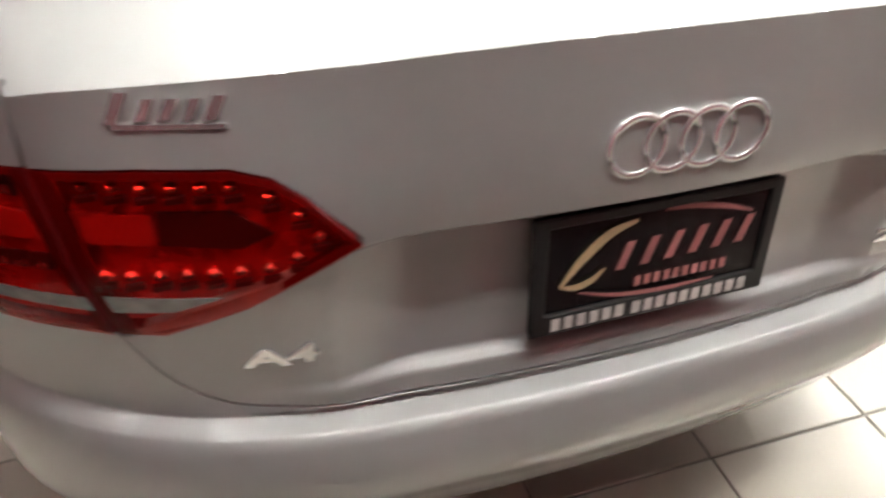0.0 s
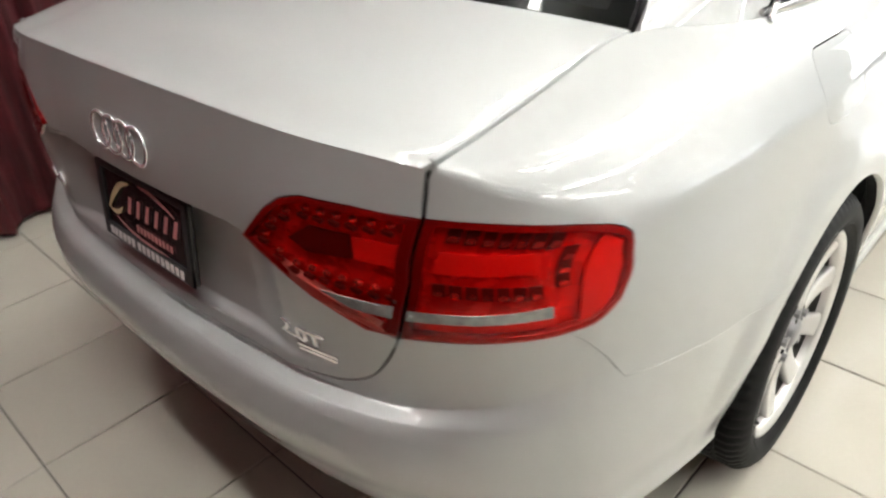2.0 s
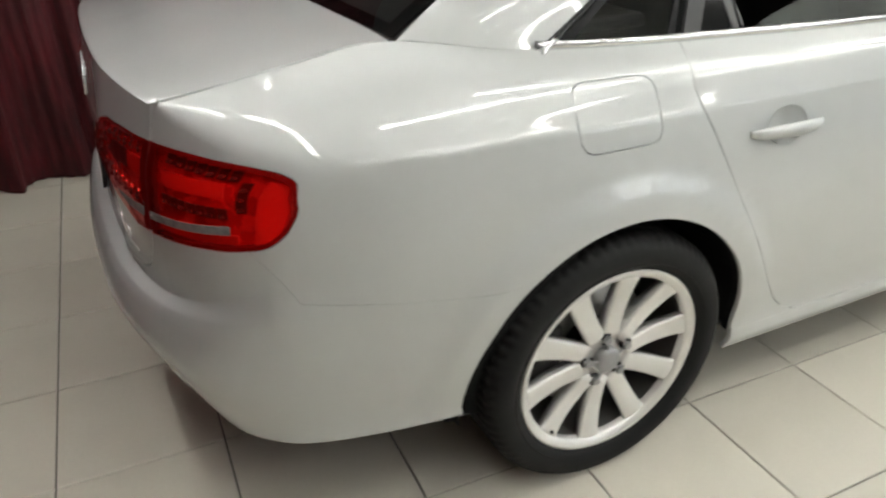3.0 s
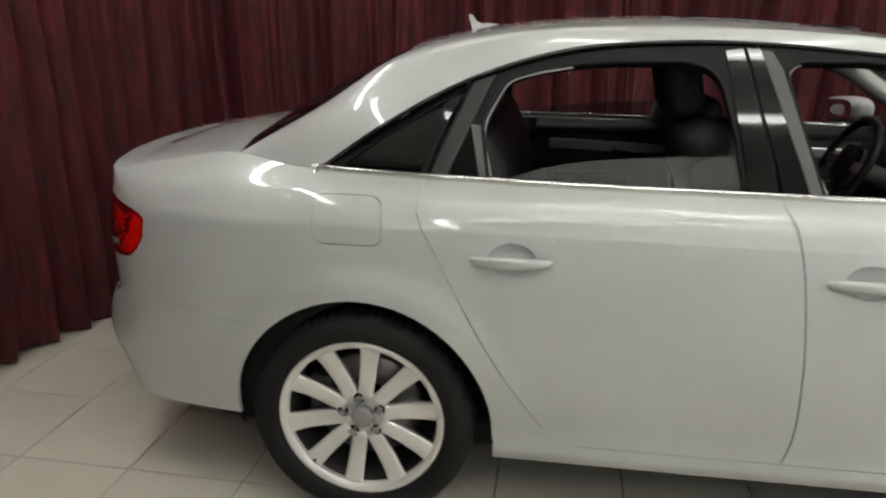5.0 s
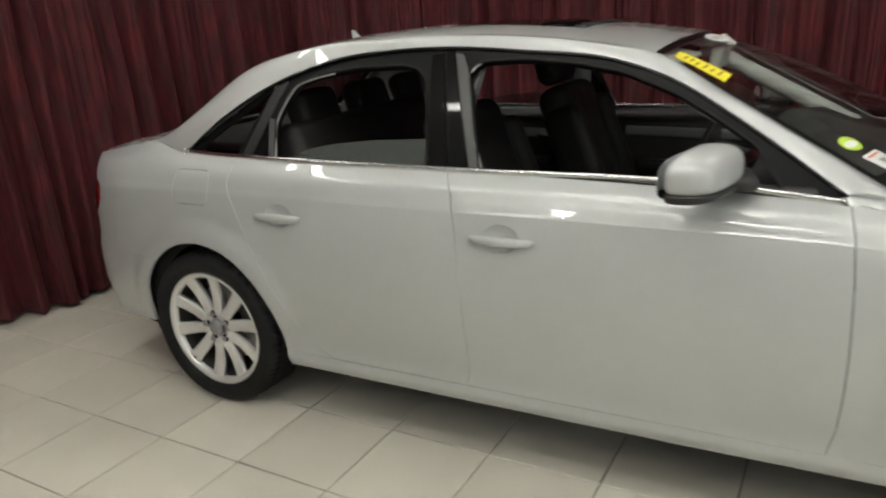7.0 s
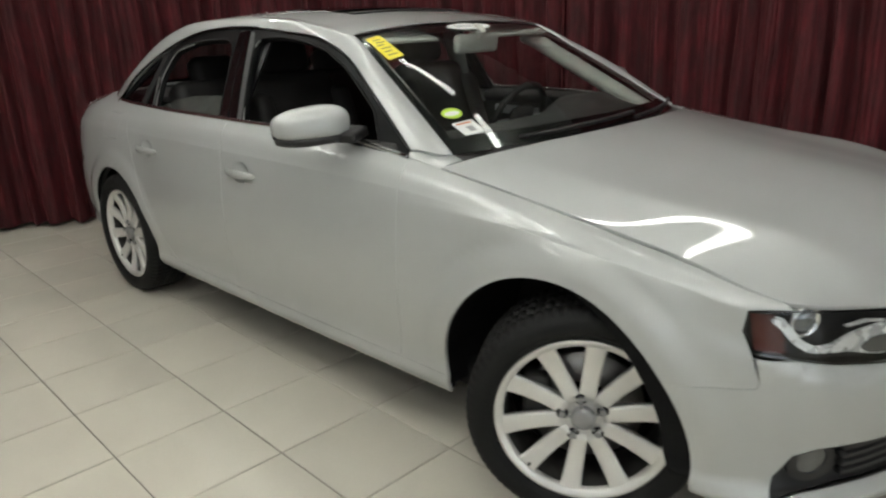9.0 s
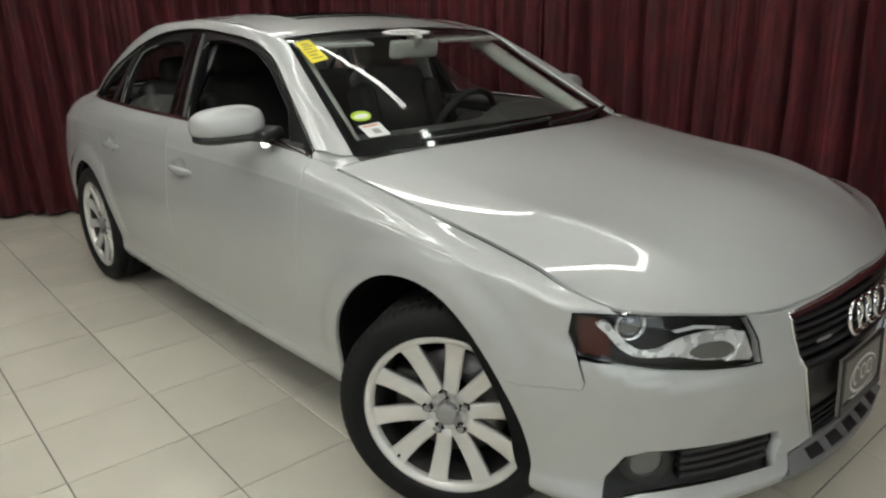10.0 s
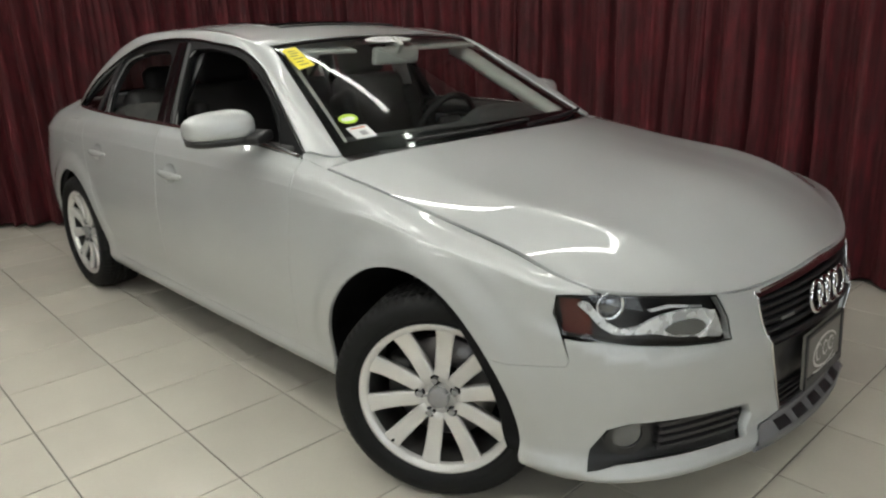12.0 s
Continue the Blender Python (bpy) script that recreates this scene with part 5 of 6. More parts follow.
        bmesh.ops.create_cone(bm, cap_ends=True, segments=6, radius1=0.0105, radius2=0.0095, depth=0.016, matrix=q @ pose(0, -0.003, 0, 90, 0, 0))
        part("wheel_bolt", bm, CAP, wheel, "grey hexagon wheel bolt")
        bm = box_bm(0.026, 0.005, 0.008, pose(0.030 * math.cos(a), 0.0065, 0.030 * math.sin(a), 0, -math.degrees(a), 0), 0.0015, 1)
        part("cap_arm", bm, CAP, wheel)
    # brake
    v, f = lathe([(0.07, 0.085), (0.155, 0.082), (0.157, 0.086), (0.157, 0.104), (0.07, 0.104)], 48)
    raw("brake_disc", v, f, STEEL, wheel, "bare steel brake disc", None, True)
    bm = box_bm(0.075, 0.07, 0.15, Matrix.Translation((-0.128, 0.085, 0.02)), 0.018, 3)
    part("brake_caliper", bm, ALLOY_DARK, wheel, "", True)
    v, f = lathe([(0.04, 0.19), (0.205, 0.175), (0.21, 0.16)], 40)
    raw("backing_plate", v, f, PAINT_DARK, wheel)
    bm = bmesh.new()
    bmesh.ops.create_cone(bm, cap_ends=True, segments=10, radius1=0.0045, radius2=0.004, depth=0.022, matrix=pose(-0.140, 0.008, -0.148, 90, 0, 0))
    part("valve", bm, RUBBER, wheel, "", True)
    return wheel


wheel = build_wheel()
wheel.parent = car
wheel.matrix_local = pose(0, -0.865, 0.314)
STEER = 31
for x, y, turn in [(0, 0.865, 180), (2.766 + 0.085 * math.sin(radians(STEER)), -0.782 - 0.085 * math.cos(radians(STEER)), STEER), (2.850, 0.86, 180 + STEER)]:
    w = copy_thing(wheel, pose(x, y, 0.314, 0, 0, turn))
    w.parent = car


# wheel housings
def liner(x0, z0, a, b, m, deep):
    verts, faces = [], []
    ts = np.linspace(radians(-3), radians(188), 40)
    rows = [(0.0, 1.0), (0.02, 1.005), (0.03, 1.06), (deep, 1.06)]
    for t in ts:
        for d, k in rows:
            p = skin(np.array([(u_x(x0 + a * math.cos(t)), max(z0 + b * math.sin(t), 0.2))]))[0]
            verts.append((x0 + a * k * math.cos(t), p[1] + 0.012 + d, z0 + b * k * math.sin(t)))
    r = len(rows)
    for i in range(39):
        for k in range(r - 1):
            faces.append((i * r + k, i * r + k + 1, (i + 1) * r + k + 1, (i + 1) * r + k))
    c = len(verts)
    verts.append((x0, verts[r - 1][1], z0))
    faces += [(c, i * r + r - 1, (i + 1) * r + r - 1) for i in range(39)]
    if m:
        verts, faces = flip_y(verts, faces)
    raw("wheel_arch_liner", verts, faces, PAINT_DARK, car)


for s, m in SIDES:
    liner(*REAR_ARCH, m, 0.34)
    liner(*FRONT_ARCH, m, 0.36)
part("underbody", box_bm(3.0, 1.50, 0.10, Matrix.Translation((1.25, 0, 0.235)), 0.02), PAINT_DARK, car, "black underbody")
part("underbody", box_bm(0.40, 1.10, 0.08, Matrix.Translation((-0.60, 0, 0.30)), 0.03), PAINT_DARK, car, "black underbody")
part("underbody", box_bm(0.22, 0.80, 0.05, Matrix.Translation((3.22, 0, 0.24)), 0.02), PAINT_DARK, car, "black underbody")
part("bulkhead", box_bm(0.05, 1.40, 0.62, Matrix.Translation((2.22, 0, 0.58)), 0.02), PAINT_DARK, car)
v, f = [], []
for b in np.linspace(-0.87, 0.87, 31):
    p, q = bonnet_fn(np.array([(0.0, b)]))[0], screen_fn(np.array([(0.985, b * 0.98)]))[0]
    v += [(p[0] + 0.02, p[1], p[2] - 0.020), (p[0] - 0.012, p[1], p[2] - 0.008), (q[0] + 0.03, q[1], q[2] - 0.010), (q[0] - 0.02, q[1], q[2] - 0.006)]
f = [(i * 4 + k, i * 4 + k + 1, i * 4 + k + 5, i * 4 + k + 4) for i in range(30) for k in range(3)]
raw("cowl", v, f, TRIM, car, "black plastic cowl under the windscreen", None, True)
for y0, y1 in ((-0.50, 0.05), (0.02, 0.56)):
    pts = [tuple(screen_fn(np.array([(0.985 - 0.03 * t, (y0 + (y1 - y0) * t) / 0.69)]))[0] + [0.006, 0, 0.016]) for t in np.linspace(0, 1, 14)]
    v, f = tube_along(pts, 0.007, 6)
    raw("wiper", v, f, TRIM, car, "black wiper blade", None, True)

# ---- tail lamps ----
def uz(pts, at):
    return [(at(y, z), z) for y, z in pts]


def strip_piece(name, pts, material, parent, m, lift, thick=0.004, label="", step=0.02, fn=skin):
    return panel(name, pts, material, parent, mirror=m, fn=fn, step=step, gap=0, thick=thick, lift=lift, label=label, creased=False)


def skin_plain(q):
    return skin(q, np.zeros(len(q), bool))


def tail_lamps(m):
    lamp = panel("tail_lamp_inner", TAIL_LAMP_IN, RED_BASE, boot, mirror=m, fn=lamp_skin, gap=0.001, thick=0.0, lift=-0.013, label="red tail lamp section in the boot lid")
    rim = [TAIL_LAMP_IN, shrink(dense(TAIL_LAMP_IN, 0.02), 0.010)]
    panel("lamp_edge", rim[0], RED_DARK, lamp, mirror=m, fn=lamp_skin, gap=0.001, thick=0.014, lift=-0.001, holes=[rim[1]])
    ut = u_tail
    strip_piece("lamp_end", uz([(-0.590, 0.875), (-0.6045, 0.8755), (-0.594, 0.79), (-0.574, 0.703), (-0.556, 0.703), (-0.578, 0.79)], ut), RED_END, lamp, m, 0.0005, 0.003, "dark red end of the lamp", fn=lamp_skin)
    strip_piece("light_panel", uz([(-0.519, 0.838), (-0.592, 0.838), (-0.588, 0.806), (-0.522, 0.806)], ut), RED_BRIGHT, lamp, m, -0.008, fn=lamp_skin)
    strip_piece("light_socket", uz([(-0.418, 0.815), (-0.452, 0.840), (-0.515, 0.840), (-0.518, 0.806), (-0.448, 0.800)], ut), LED_DARK, lamp, m, -0.009, fn=lamp_skin)
    strip_piece("reverse_light", uz([(-0.470, 0.752), (-0.575, 0.752), (-0.570, 0.732), (-0.515, 0.735)], ut), REVERSE, lamp, m, 0.0030, 0.002, "clear reversing light", fn=lamp_skin)
    spots = [(-0.446 - 0.024 * i, 0.862) for i in range(6)] + [(-0.415, 0.852), (-0.392, 0.834), (-0.376, 0.810), (-0.398, 0.788), (-0.424, 0.776)] + [(-0.450 - 0.024 * i, 0.774 - 0.001 * i) for i in range(6)]
    for y, z in spots:
        p = lamp_skin(np.array([(ut(y, z), z)]))[0]
        bm = bmesh.new()
        bmesh.ops.create_icosphere(bm, subdivisions=1, radius=0.0085, matrix=Matrix.Translation((p[0] + 0.010, -p[1] if m else p[1], z)) @ Matrix.Diagonal((0.8, 1, 0.75, 1)))
        part("led", bm, LED_CELL, lamp)
        bm = box_bm(0.006, 0.018, 0.006, Matrix.Translation((p[0] + 0.004, -p[1] if m else p[1], z - 0.009)))
        part("led_socket", bm, LED_DARK, lamp)
    cover = panel("lamp_cover", TAIL_LAMP_IN, LENS_RED, lamp, mirror=m, fn=lamp_skin, gap=0.0012, thick=0.0, lift=0.002, label="glossy red plastic cover")
    cover.visible_shadow = False
    lamp = panel("tail_lamp_outer", TAIL_LAMP_OUT, RED_BASE, car, mirror=m, fn=lamp_skin, gap=0.001, thick=0.0, lift=-0.013, label="wrap-round red tail lamp with light strips")
    panel("lamp_edge", TAIL_LAMP_OUT, RED_DARK, lamp, mirror=m, fn=lamp_skin, gap=0.001, thick=0.014, lift=-0.001, holes=[shrink(dense(TAIL_LAMP_OUT, 0.02), 0.009)])
    strip_piece("lamp_end", uz([(-0.611, 0.8765), (-0.623, 0.8755), (-0.610, 0.79), (-0.590, 0.700), (-0.579, 0.699), (-0.599, 0.79)], ut), RED_END, lamp, m, 0.0005, 0.003, "dark red end of the lamp", fn=lamp_skin)
    u0, u1 = ut(-0.632, 0.8), ut(-0.752, 0.8)
    L = u1 - u0
    strip_piece("light_panel", uz([(-0.626, 0.832), (-0.724, 0.829), (-0.726, 0.802), (-0.620, 0.804)], ut), RED_BRIGHT, lamp, m, -0.008, fn=lamp_skin)
    strip_piece("reverse_light", uz([(-0.592, 0.748), (-0.66, 0.752), (-0.739, 0.760), (-0.740, 0.744), (-0.66, 0.737), (-0.588, 0.732)], ut), REVERSE, lamp, m, 0.0030, 0.002, "clear reversing light", fn=lamp_skin)
    strip_piece("side_reflector", uz([(-0.764, 0.838), (-0.780, 0.826), (-0.784, 0.79), (-0.784, 0.745), (-0.772, 0.728), (-0.762, 0.722)], ut), RED_BRIGHT, lamp, m, -0.006, 0.004, "bright red side reflector", fn=lamp_skin)
    strip_piece("low_band", uz([(-0.60, 0.728), (-0.68, 0.732), (-0.745, 0.738), (-0.745, 0.722), (-0.69, 0.718), (-0.60, 0.712)], ut), RED_BRIGHT, lamp, m, -0.008, fn=lamp_skin)
    cells = [(u0 + 0.004 + k * 0.0235, 0.854 - 0.0022 * k) for k in range(7)] + [(u0 - 0.006 + k * 0.0235, 0.778 - 0.0005 * k) for k in range(7)] + [(u0 + 0.92 * L, z) for z in (0.822, 0.805, 0.788)]
    for u, z in cells:
        strip_piece("led_socket", [(u - 0.010, z - 0.009), (u + 0.010, z - 0.009), (u + 0.010, z + 0.009), (u - 0.010, z + 0.009)], LED_DARK, lamp, m, -0.010, 0.003, fn=lamp_skin)
        strip_piece("led", [(u - 0.008, z - 0.006), (u + 0.005, z - 0.006), (u + 0.007, z - 0.001), (u - 0.005, z + 0.001)], LED_CELL, lamp, m, -0.006, 0.004, fn=lamp_skin)
    cover = panel("lamp_cover", TAIL_LAMP_OUT, LENS_RED, lamp, mirror=m, fn=lamp_skin, gap=0.0012, thick=0.0, lift=0.002, label="glossy red plastic cover")
    cover.visible_shadow = False


for s, m in SIDES:
    tail_lamps(m)


# ---- badges and rear plate ----
RINGS = BADGE


def four_rings(centre, radius, pitch, thick, turn, parent, tilt=0):
    m = pose(*centre, 0, tilt, turn)
    for i in range(4):
        c = (i - 1.5) * pitch
        ring = [(0.0004 * i, c + radius * math.cos(a), radius * math.sin(a)) for a in np.linspace(0, 2 * math.pi, 41)[:-1]]
        v, f = tube_along(ring, thick, 8, 0.8, True)
        raw("emblem_ring", [tuple(m @ Vector(p)) for p in v], f, RINGS, parent, "linked chrome ring", None, True)


four_rings((-0.9085, 0, 0.858), 0.0312, 0.0408, 0.0043, 0, boot, 6)


def letters(name, text, at, turn, size, material, parent, depth=0.0015):
    c = bpy.data.curves.new(name, "FONT")
    c.body, c.size, c.extrude, c.bevel_depth, c.offset = text, size, depth, 0.0009, 0.0006
    ob = new(name, c)
    me = bpy.data.meshes.new_from_object(ob)
    bpy.data.objects.remove(ob)
    me.transform(Matrix(at) if not isinstance(at, Matrix) else at)
    me.materials.clear()
    me.materials.append(material)
    o = new(name, me)
    o.parent = parent
    return o


def wrap_tail(ob, y0, z0, out=0.0015):
    """Lay a flat badge (x along, y up, z out) on the boot's curved face."""
    for v in ob.data.vertices:
        y, z = y0 - v.co.x, z0 + v.co.y
        p = skin(np.array([(u_tail(y, z), z)]))[0]
        v.co = Vector(p) + Vector((-1, 0, 0.12)) * (v.co.z + out)
    ob.data.update()
    return ob


def bars(name, m, rects, material, parent, label="", depth=0.003):
    bm = bmesh.new()
    for x, y, w, h, slant in rects:
        sh = Matrix.Identity(4)
        sh[0][1] = slant
        box_bm(w, h, depth, m @ Matrix.Translation((x, y, 0)) @ sh, 0, 1, bm)
    return part(name, bm, material, parent, label)


FLAT = Matrix.Identity(4)
wrap_tail(letters("engine_badge", "2.0T", Matrix.Diagonal((1.5, 1, 1, 1)), 0, 0.033, BADGE, boot), -0.362, 0.636)
wrap_tail(bars("trim_badge", FLAT, [(0.036, -0.002, 0.072, 0.0045, 0)], BADGE, boot, "small chrome trim badge"), -0.398, 0.626)
wrap_tail(bars("trim_badge", FLAT, [(0.036, -0.0095, 0.070, 0.005, 0)], BADGE, boot, "small chrome trim badge"), -0.398, 0.626)
wrap_tail(letters("model_badge", "A4", Matrix.Diagonal((1.75, 1, 1, 1)), 0, 0.036, BADGE, boot), 0.463, 0.649)
# script badge: slanted strokes in place of a name
for x, y, w, h, slant in [(0.010, 0.001, 0.011, 0.026, 0.5), (0.032, 0.000, 0.010, 0.018, 0.5), (0.050, 0.000, 0.010, 0.018, 0.5), (0.068, 0.000, 0.010, 0.018, 0.5), (0.086, 0.001, 0.011, 0.020, 0.5), (0.048, -0.014, 0.090, 0.0045, 0)]:
    wrap_tail(bars("badge_stroke", FLAT, [(x, y, w, h, slant)], BADGE, boot), 0.533, 0.933)


def plate(name, centre, tilt, turn, w, h, parent, black=True):
    m0 = pose(*centre, 0, tilt, turn)
    body = part(name, box_bm(0.010, w, h, m0, 0.004, 2), PLATE_BLACK if black else PLATE_PALE, parent, "black dealer plate with rose lettering in a black frame" if black else "pale dealer plate in a black frame")
    face = m0 @ Matrix.Translation((-0.0055, 0, 0)) @ Matrix(((0, 0, -1, 0), (-1, 0, 0, 0), (0, 1, 0, 0), (0, 0, 0, 1)))
    rim = bmesh.new()
    for x, y, a, b in [(0, h / 2 - 0.006, w, 0.012), (0, -h / 2 + 0.014, w, 0.028), (w / 2 - 0.008, 0, 0.016, h), (-w / 2 + 0.008, 0, 0.016, h)]:
        box_bm(a, b, 0.006, face @ Matrix.Translation((x, y, 0.001)), 0.0015, 1, rim)
    part("plate_frame", rim, TRIM, body, "glossy black plate frame")
    return body, face


body, pf = plate("number_plate", (-0.902, 0, 0.704), 8, 0, 0.314, 0.150, boot)
for i in range(16):
    x = -0.127 + 0.0163 * i + (0.006 if i > 5 else 0)
    bars("plate_print", pf @ Matrix.Translation((0, 0, 0.005)), [(x, -0.0605, 0.0105, 0.016, 0)], PLATE_WHITE, body, "", 0.0012)
for i in range(10):
    bars("plate_print", pf @ Matrix.Translation((0, 0, 0.002)), [(-0.024 + 0.0128 * i, -0.026, 0.0078, 0.013, 0)], PLATE_PINK, body, "", 0.0012)


def swoosh(points, w, material):
    v, f = [], []
    n = len(points)
    for i, (x, y) in enumerate(points):
        a, b = points[max(i - 1, 0)], points[min(i + 1, n - 1)]
        d = Vector((b[0] - a[0], b[1] - a[1])).normalized()
        k = w * (0.35 + 0.65 * math.sin(math.pi * i / (n - 1)))
        v += [pf @ Vector((x - d.y * k, y + d.x * k, 0.0035)), pf @ Vector((x + d.y * k, y - d.x * k, 0.0035))]
    f = [(2 * i, 2 * i + 1, 2 * i + 3, 2 * i + 2) for i in range(n - 1)]
    return v, f


# plain bars, a hook and two arcs in place of the print
STROKES = [
    ([(-0.034, 0.056), (-0.066, 0.046), (-0.092, 0.026), (-0.112, 0.004), (-0.124, -0.012)], 0.0064, PLATE_GOLD),
    ([(-0.124, -0.012), (-0.104, -0.016), (-0.084, -0.010), (-0.070, 0.002)], 0.0046, PLATE_GOLD),
    ([(0.000, 0.062), (0.040, 0.060), (0.080, 0.052), (0.118, 0.040)], 0.0036, PLATE_PINK),
    ([(-0.100, -0.024), (-0.060, -0.036), (0.000, -0.043), (0.080, -0.043)], 0.0032, PLATE_PINK)]
for i in range(6):
    x = -0.052 + 0.0315 * i
    bars("plate_print", pf @ Matrix.Translation((0, 0, 0.002)), [(x + 0.008, 0.012 + 0.001 * i, 0.0105, 0.034, 0.35)], PLATE_PINK, body, "", 0.0012)
for pts, w, mt in STROKES:
    v, f = swoosh(curve2(pts, 18), w, mt)
    raw("plate_stroke", v, f, mt, body)

# ---- front end ----
def headlamp(m):
    lamp = panel("headlamp", HEAD_LAMP, HOUSING, car, mirror=m, gap=0.001, thick=0.0, fn=inset_skin(0.045), creased=False, label="clear headlamp with black inside and silver blade")
    panel("lamp_edge", HEAD_LAMP, GLOSS_BLACK, lamp, mirror=m, gap=0.001, thick=0.0, fn=inset_skin(0.003), creased=False, holes=[shrink(dense(HEAD_LAMP, 0.02), 0.007)])
    un = u_nose
    strip_piece("amber_reflector", uz([(-0.803, 0.696), (-0.803, 0.620), (-0.758, 0.606), (-0.758, 0.64), (-0.772, 0.695)], un), AMBER, lamp, m, -0.012, 0.004, "amber side reflector")
    top = curve2([(-0.777, 0.686), (-0.762, 0.688), (-0.748, 0.663), (-0.729, 0.634), (-0.702, 0.616), (-0.674, 0.616), (-0.624, 0.634), (-0.57, 0.643), (-0.50, 0.638), (-0.477, 0.63), (-0.457, 0.593), (-0.441, 0.563)], 36)
    bot = curve2([(-0.451, 0.556), (-0.52, 0.570), (-0.587, 0.582), (-0.636, 0.596), (-0.684, 0.600), (-0.72, 0.606), (-0.746, 0.629), (-0.76, 0.655), (-0.777, 0.679)], 28)
    strip_piece("light_blade", uz(top + bot, un), BLADE, lamp, m, -0.010, 0.012, "curved silver light blade", 0.010)
    strip_piece("main_reflector", uz(round_poly([(-0.611, 0.601), (-0.582, 0.619), (-0.519, 0.618), (-0.49, 0.593), (-0.518, 0.576), (-0.587, 0.584)], 0.02), un), REFLECTOR, lamp, m, -0.006, 0.004, "grey oval reflector", 0.010)
    strip_piece("light_blade", uz([(-0.639, 0.656), (-0.583, 0.662), (-0.499, 0.646), (-0.499, 0.641), (-0.583, 0.654), (-0.63, 0.650)], un), BLADE, lamp, m, -0.014, 0.006, "", 0.012)
    strip_piece("light_blade", uz([(-0.496, 0.632), (-0.470, 0.630), (-0.447, 0.566), (-0.520, 0.568), (-0.497, 0.579), (-0.482, 0.600)], un), BLADE, lamp, m, -0.004, 0.006, "", 0.012)
    c = skin(np.array([(un(-0.716, 0.672), 0.672)]))[0]
    sy = -1 if m else 1
    d = Vector((0.86, -0.5 * sy, 0.0)).normalized()
    mm = Matrix.Translation((c[0] - 0.026, c[1] * sy + 0.014 * sy, 0.672)) @ d.to_track_quat("Z", "Y").to_matrix().to_4x4()
    v, f = lathe([(0.031, -0.02), (0.034, 0.0), (0.037, 0.010), (0.033, 0.013), (0.029, 0.006)], 32, "z")
    raw("projector_ring", [tuple(mm @ Vector(p)) for p in v], f, CHROME, lamp, "chrome projector ring", None, True)
    bm = bmesh.new()
    bmesh.ops.create_uvsphere(bm, u_segments=24, v_segments=12, radius=0.029, matrix=mm @ Matrix.Diagonal((1, 1, 0.5, 1)))
    part("projector_lens", bm, REFLECTOR, lamp, "bulging glass projector lens", True)
    cover = panel("lamp_cover", HEAD_LAMP, LENS_CLEAR, lamp, mirror=m, gap=0.0012, thick=0, lift=0.001, label="clear glossy cover")
    cover.visible_shadow = False
    # fog lamp and side vent
    vent = panel("side_vent", FOG_HOLE, TRIM, car, mirror=m, gap=0.001, thick=0, lift=-0.040, label="black slatted bumper vent round a fog lamp")
    for k in range(4):
        z0 = 0.268 + 0.022 * k
        pts = uz([(-0.60, z0 + 0.006), (-0.50, z0 + 0.004), (-0.345, z0 - 0.002), (-0.345, z0 - 0.012), (-0.50, z0 - 0.006), (-0.60, z0 - 0.004)], un)
        strip_piece("slat", pts, TRIM, vent, m, -0.012, 0.022, "", 0.02)
    ring = [(un(-0.678, 0.32) + 0.066 * math.cos(t), 0.315 + 0.046 * math.sin(t)) for t in np.linspace(0, 2 * math.pi, 29)[:-1]]
    ring2 = [(un(-0.678, 0.32) + 0.042 * math.cos(t), 0.323 + 0.036 * math.sin(t)) for t in np.linspace(0, 2 * math.pi, 29)[:-1]]
    panel("fog_lamp_ring", ring, TRIM, vent, mirror=m, gap=0, thick=0.02, lift=-0.010, holes=[ring2], step=0.012, creased=False)
    strip_piece("fog_lamp_bowl", ring2, FOG_GLASS, vent, m, -0.016, 0.0, "", 0.012)
    g = strip_piece("fog_lamp", ring2, LENS_CLEAR, vent, m, -0.013, 0.0, "round clear fog lamp", 0.012)
    g.visible_shadow = False


for s, m in SIDES:
    headlamp(m)

grille = panel("grille", GRILLE, HOUSING, car, gap=0, thick=0, lift=-0.050, label="black horizontal-slat grille with chrome surround", creased=False)


def grille_y(z):
    return float(np.interp(z, [0.25, 0.33, 0.40, 0.486, 0.579, 0.656], [0.178, 0.213, 0.255, 0.296, 0.322, 0.337]))


for z in [0.618, 0.596, 0.574, 0.552, 0.529, 0.505]:
    w = grille_y(z) - 0.006
    pts = [tuple(skin_plain(np.array([(u_nose(y, z), z)]))[0]) for y in np.linspace(-w, w, 30)]
    v, f = tube_along([(p[0] - 0.014, p[1], p[2]) for p in pts], 0.0062, 6, 1.9)
    raw("slat", v, f, TRIM, grille, "", None, True)
mid = [(u_nose(y, z), z) for y, z in [(-0.290, 0.482), (-0.250, 0.40), (-0.216, 0.345), (0.216, 0.345), (0.250, 0.40), (0.290, 0.482)]]
top_bar = [(u_nose(y, z), z) for y, z in [(-0.333, 0.630), (-0.2, 0.640), (0, 0.650), (0.2, 0.640), (0.333, 0.630), (0.336, 0.646), (0.2, 0.658), (0, 0.6695), (-0.2, 0.658), (-0.336, 0.646)]]
panel("chrome_bar", top_bar, CHROME, grille, gap=0, thick=0.01, lift=0.001, creased=False, label="wide chrome bar along the top")
panel("plate_panel", mid, TRIM, grille, gap=0, thick=0.02, lift=-0.014, creased=False, label="smooth dark panel behind the plate")
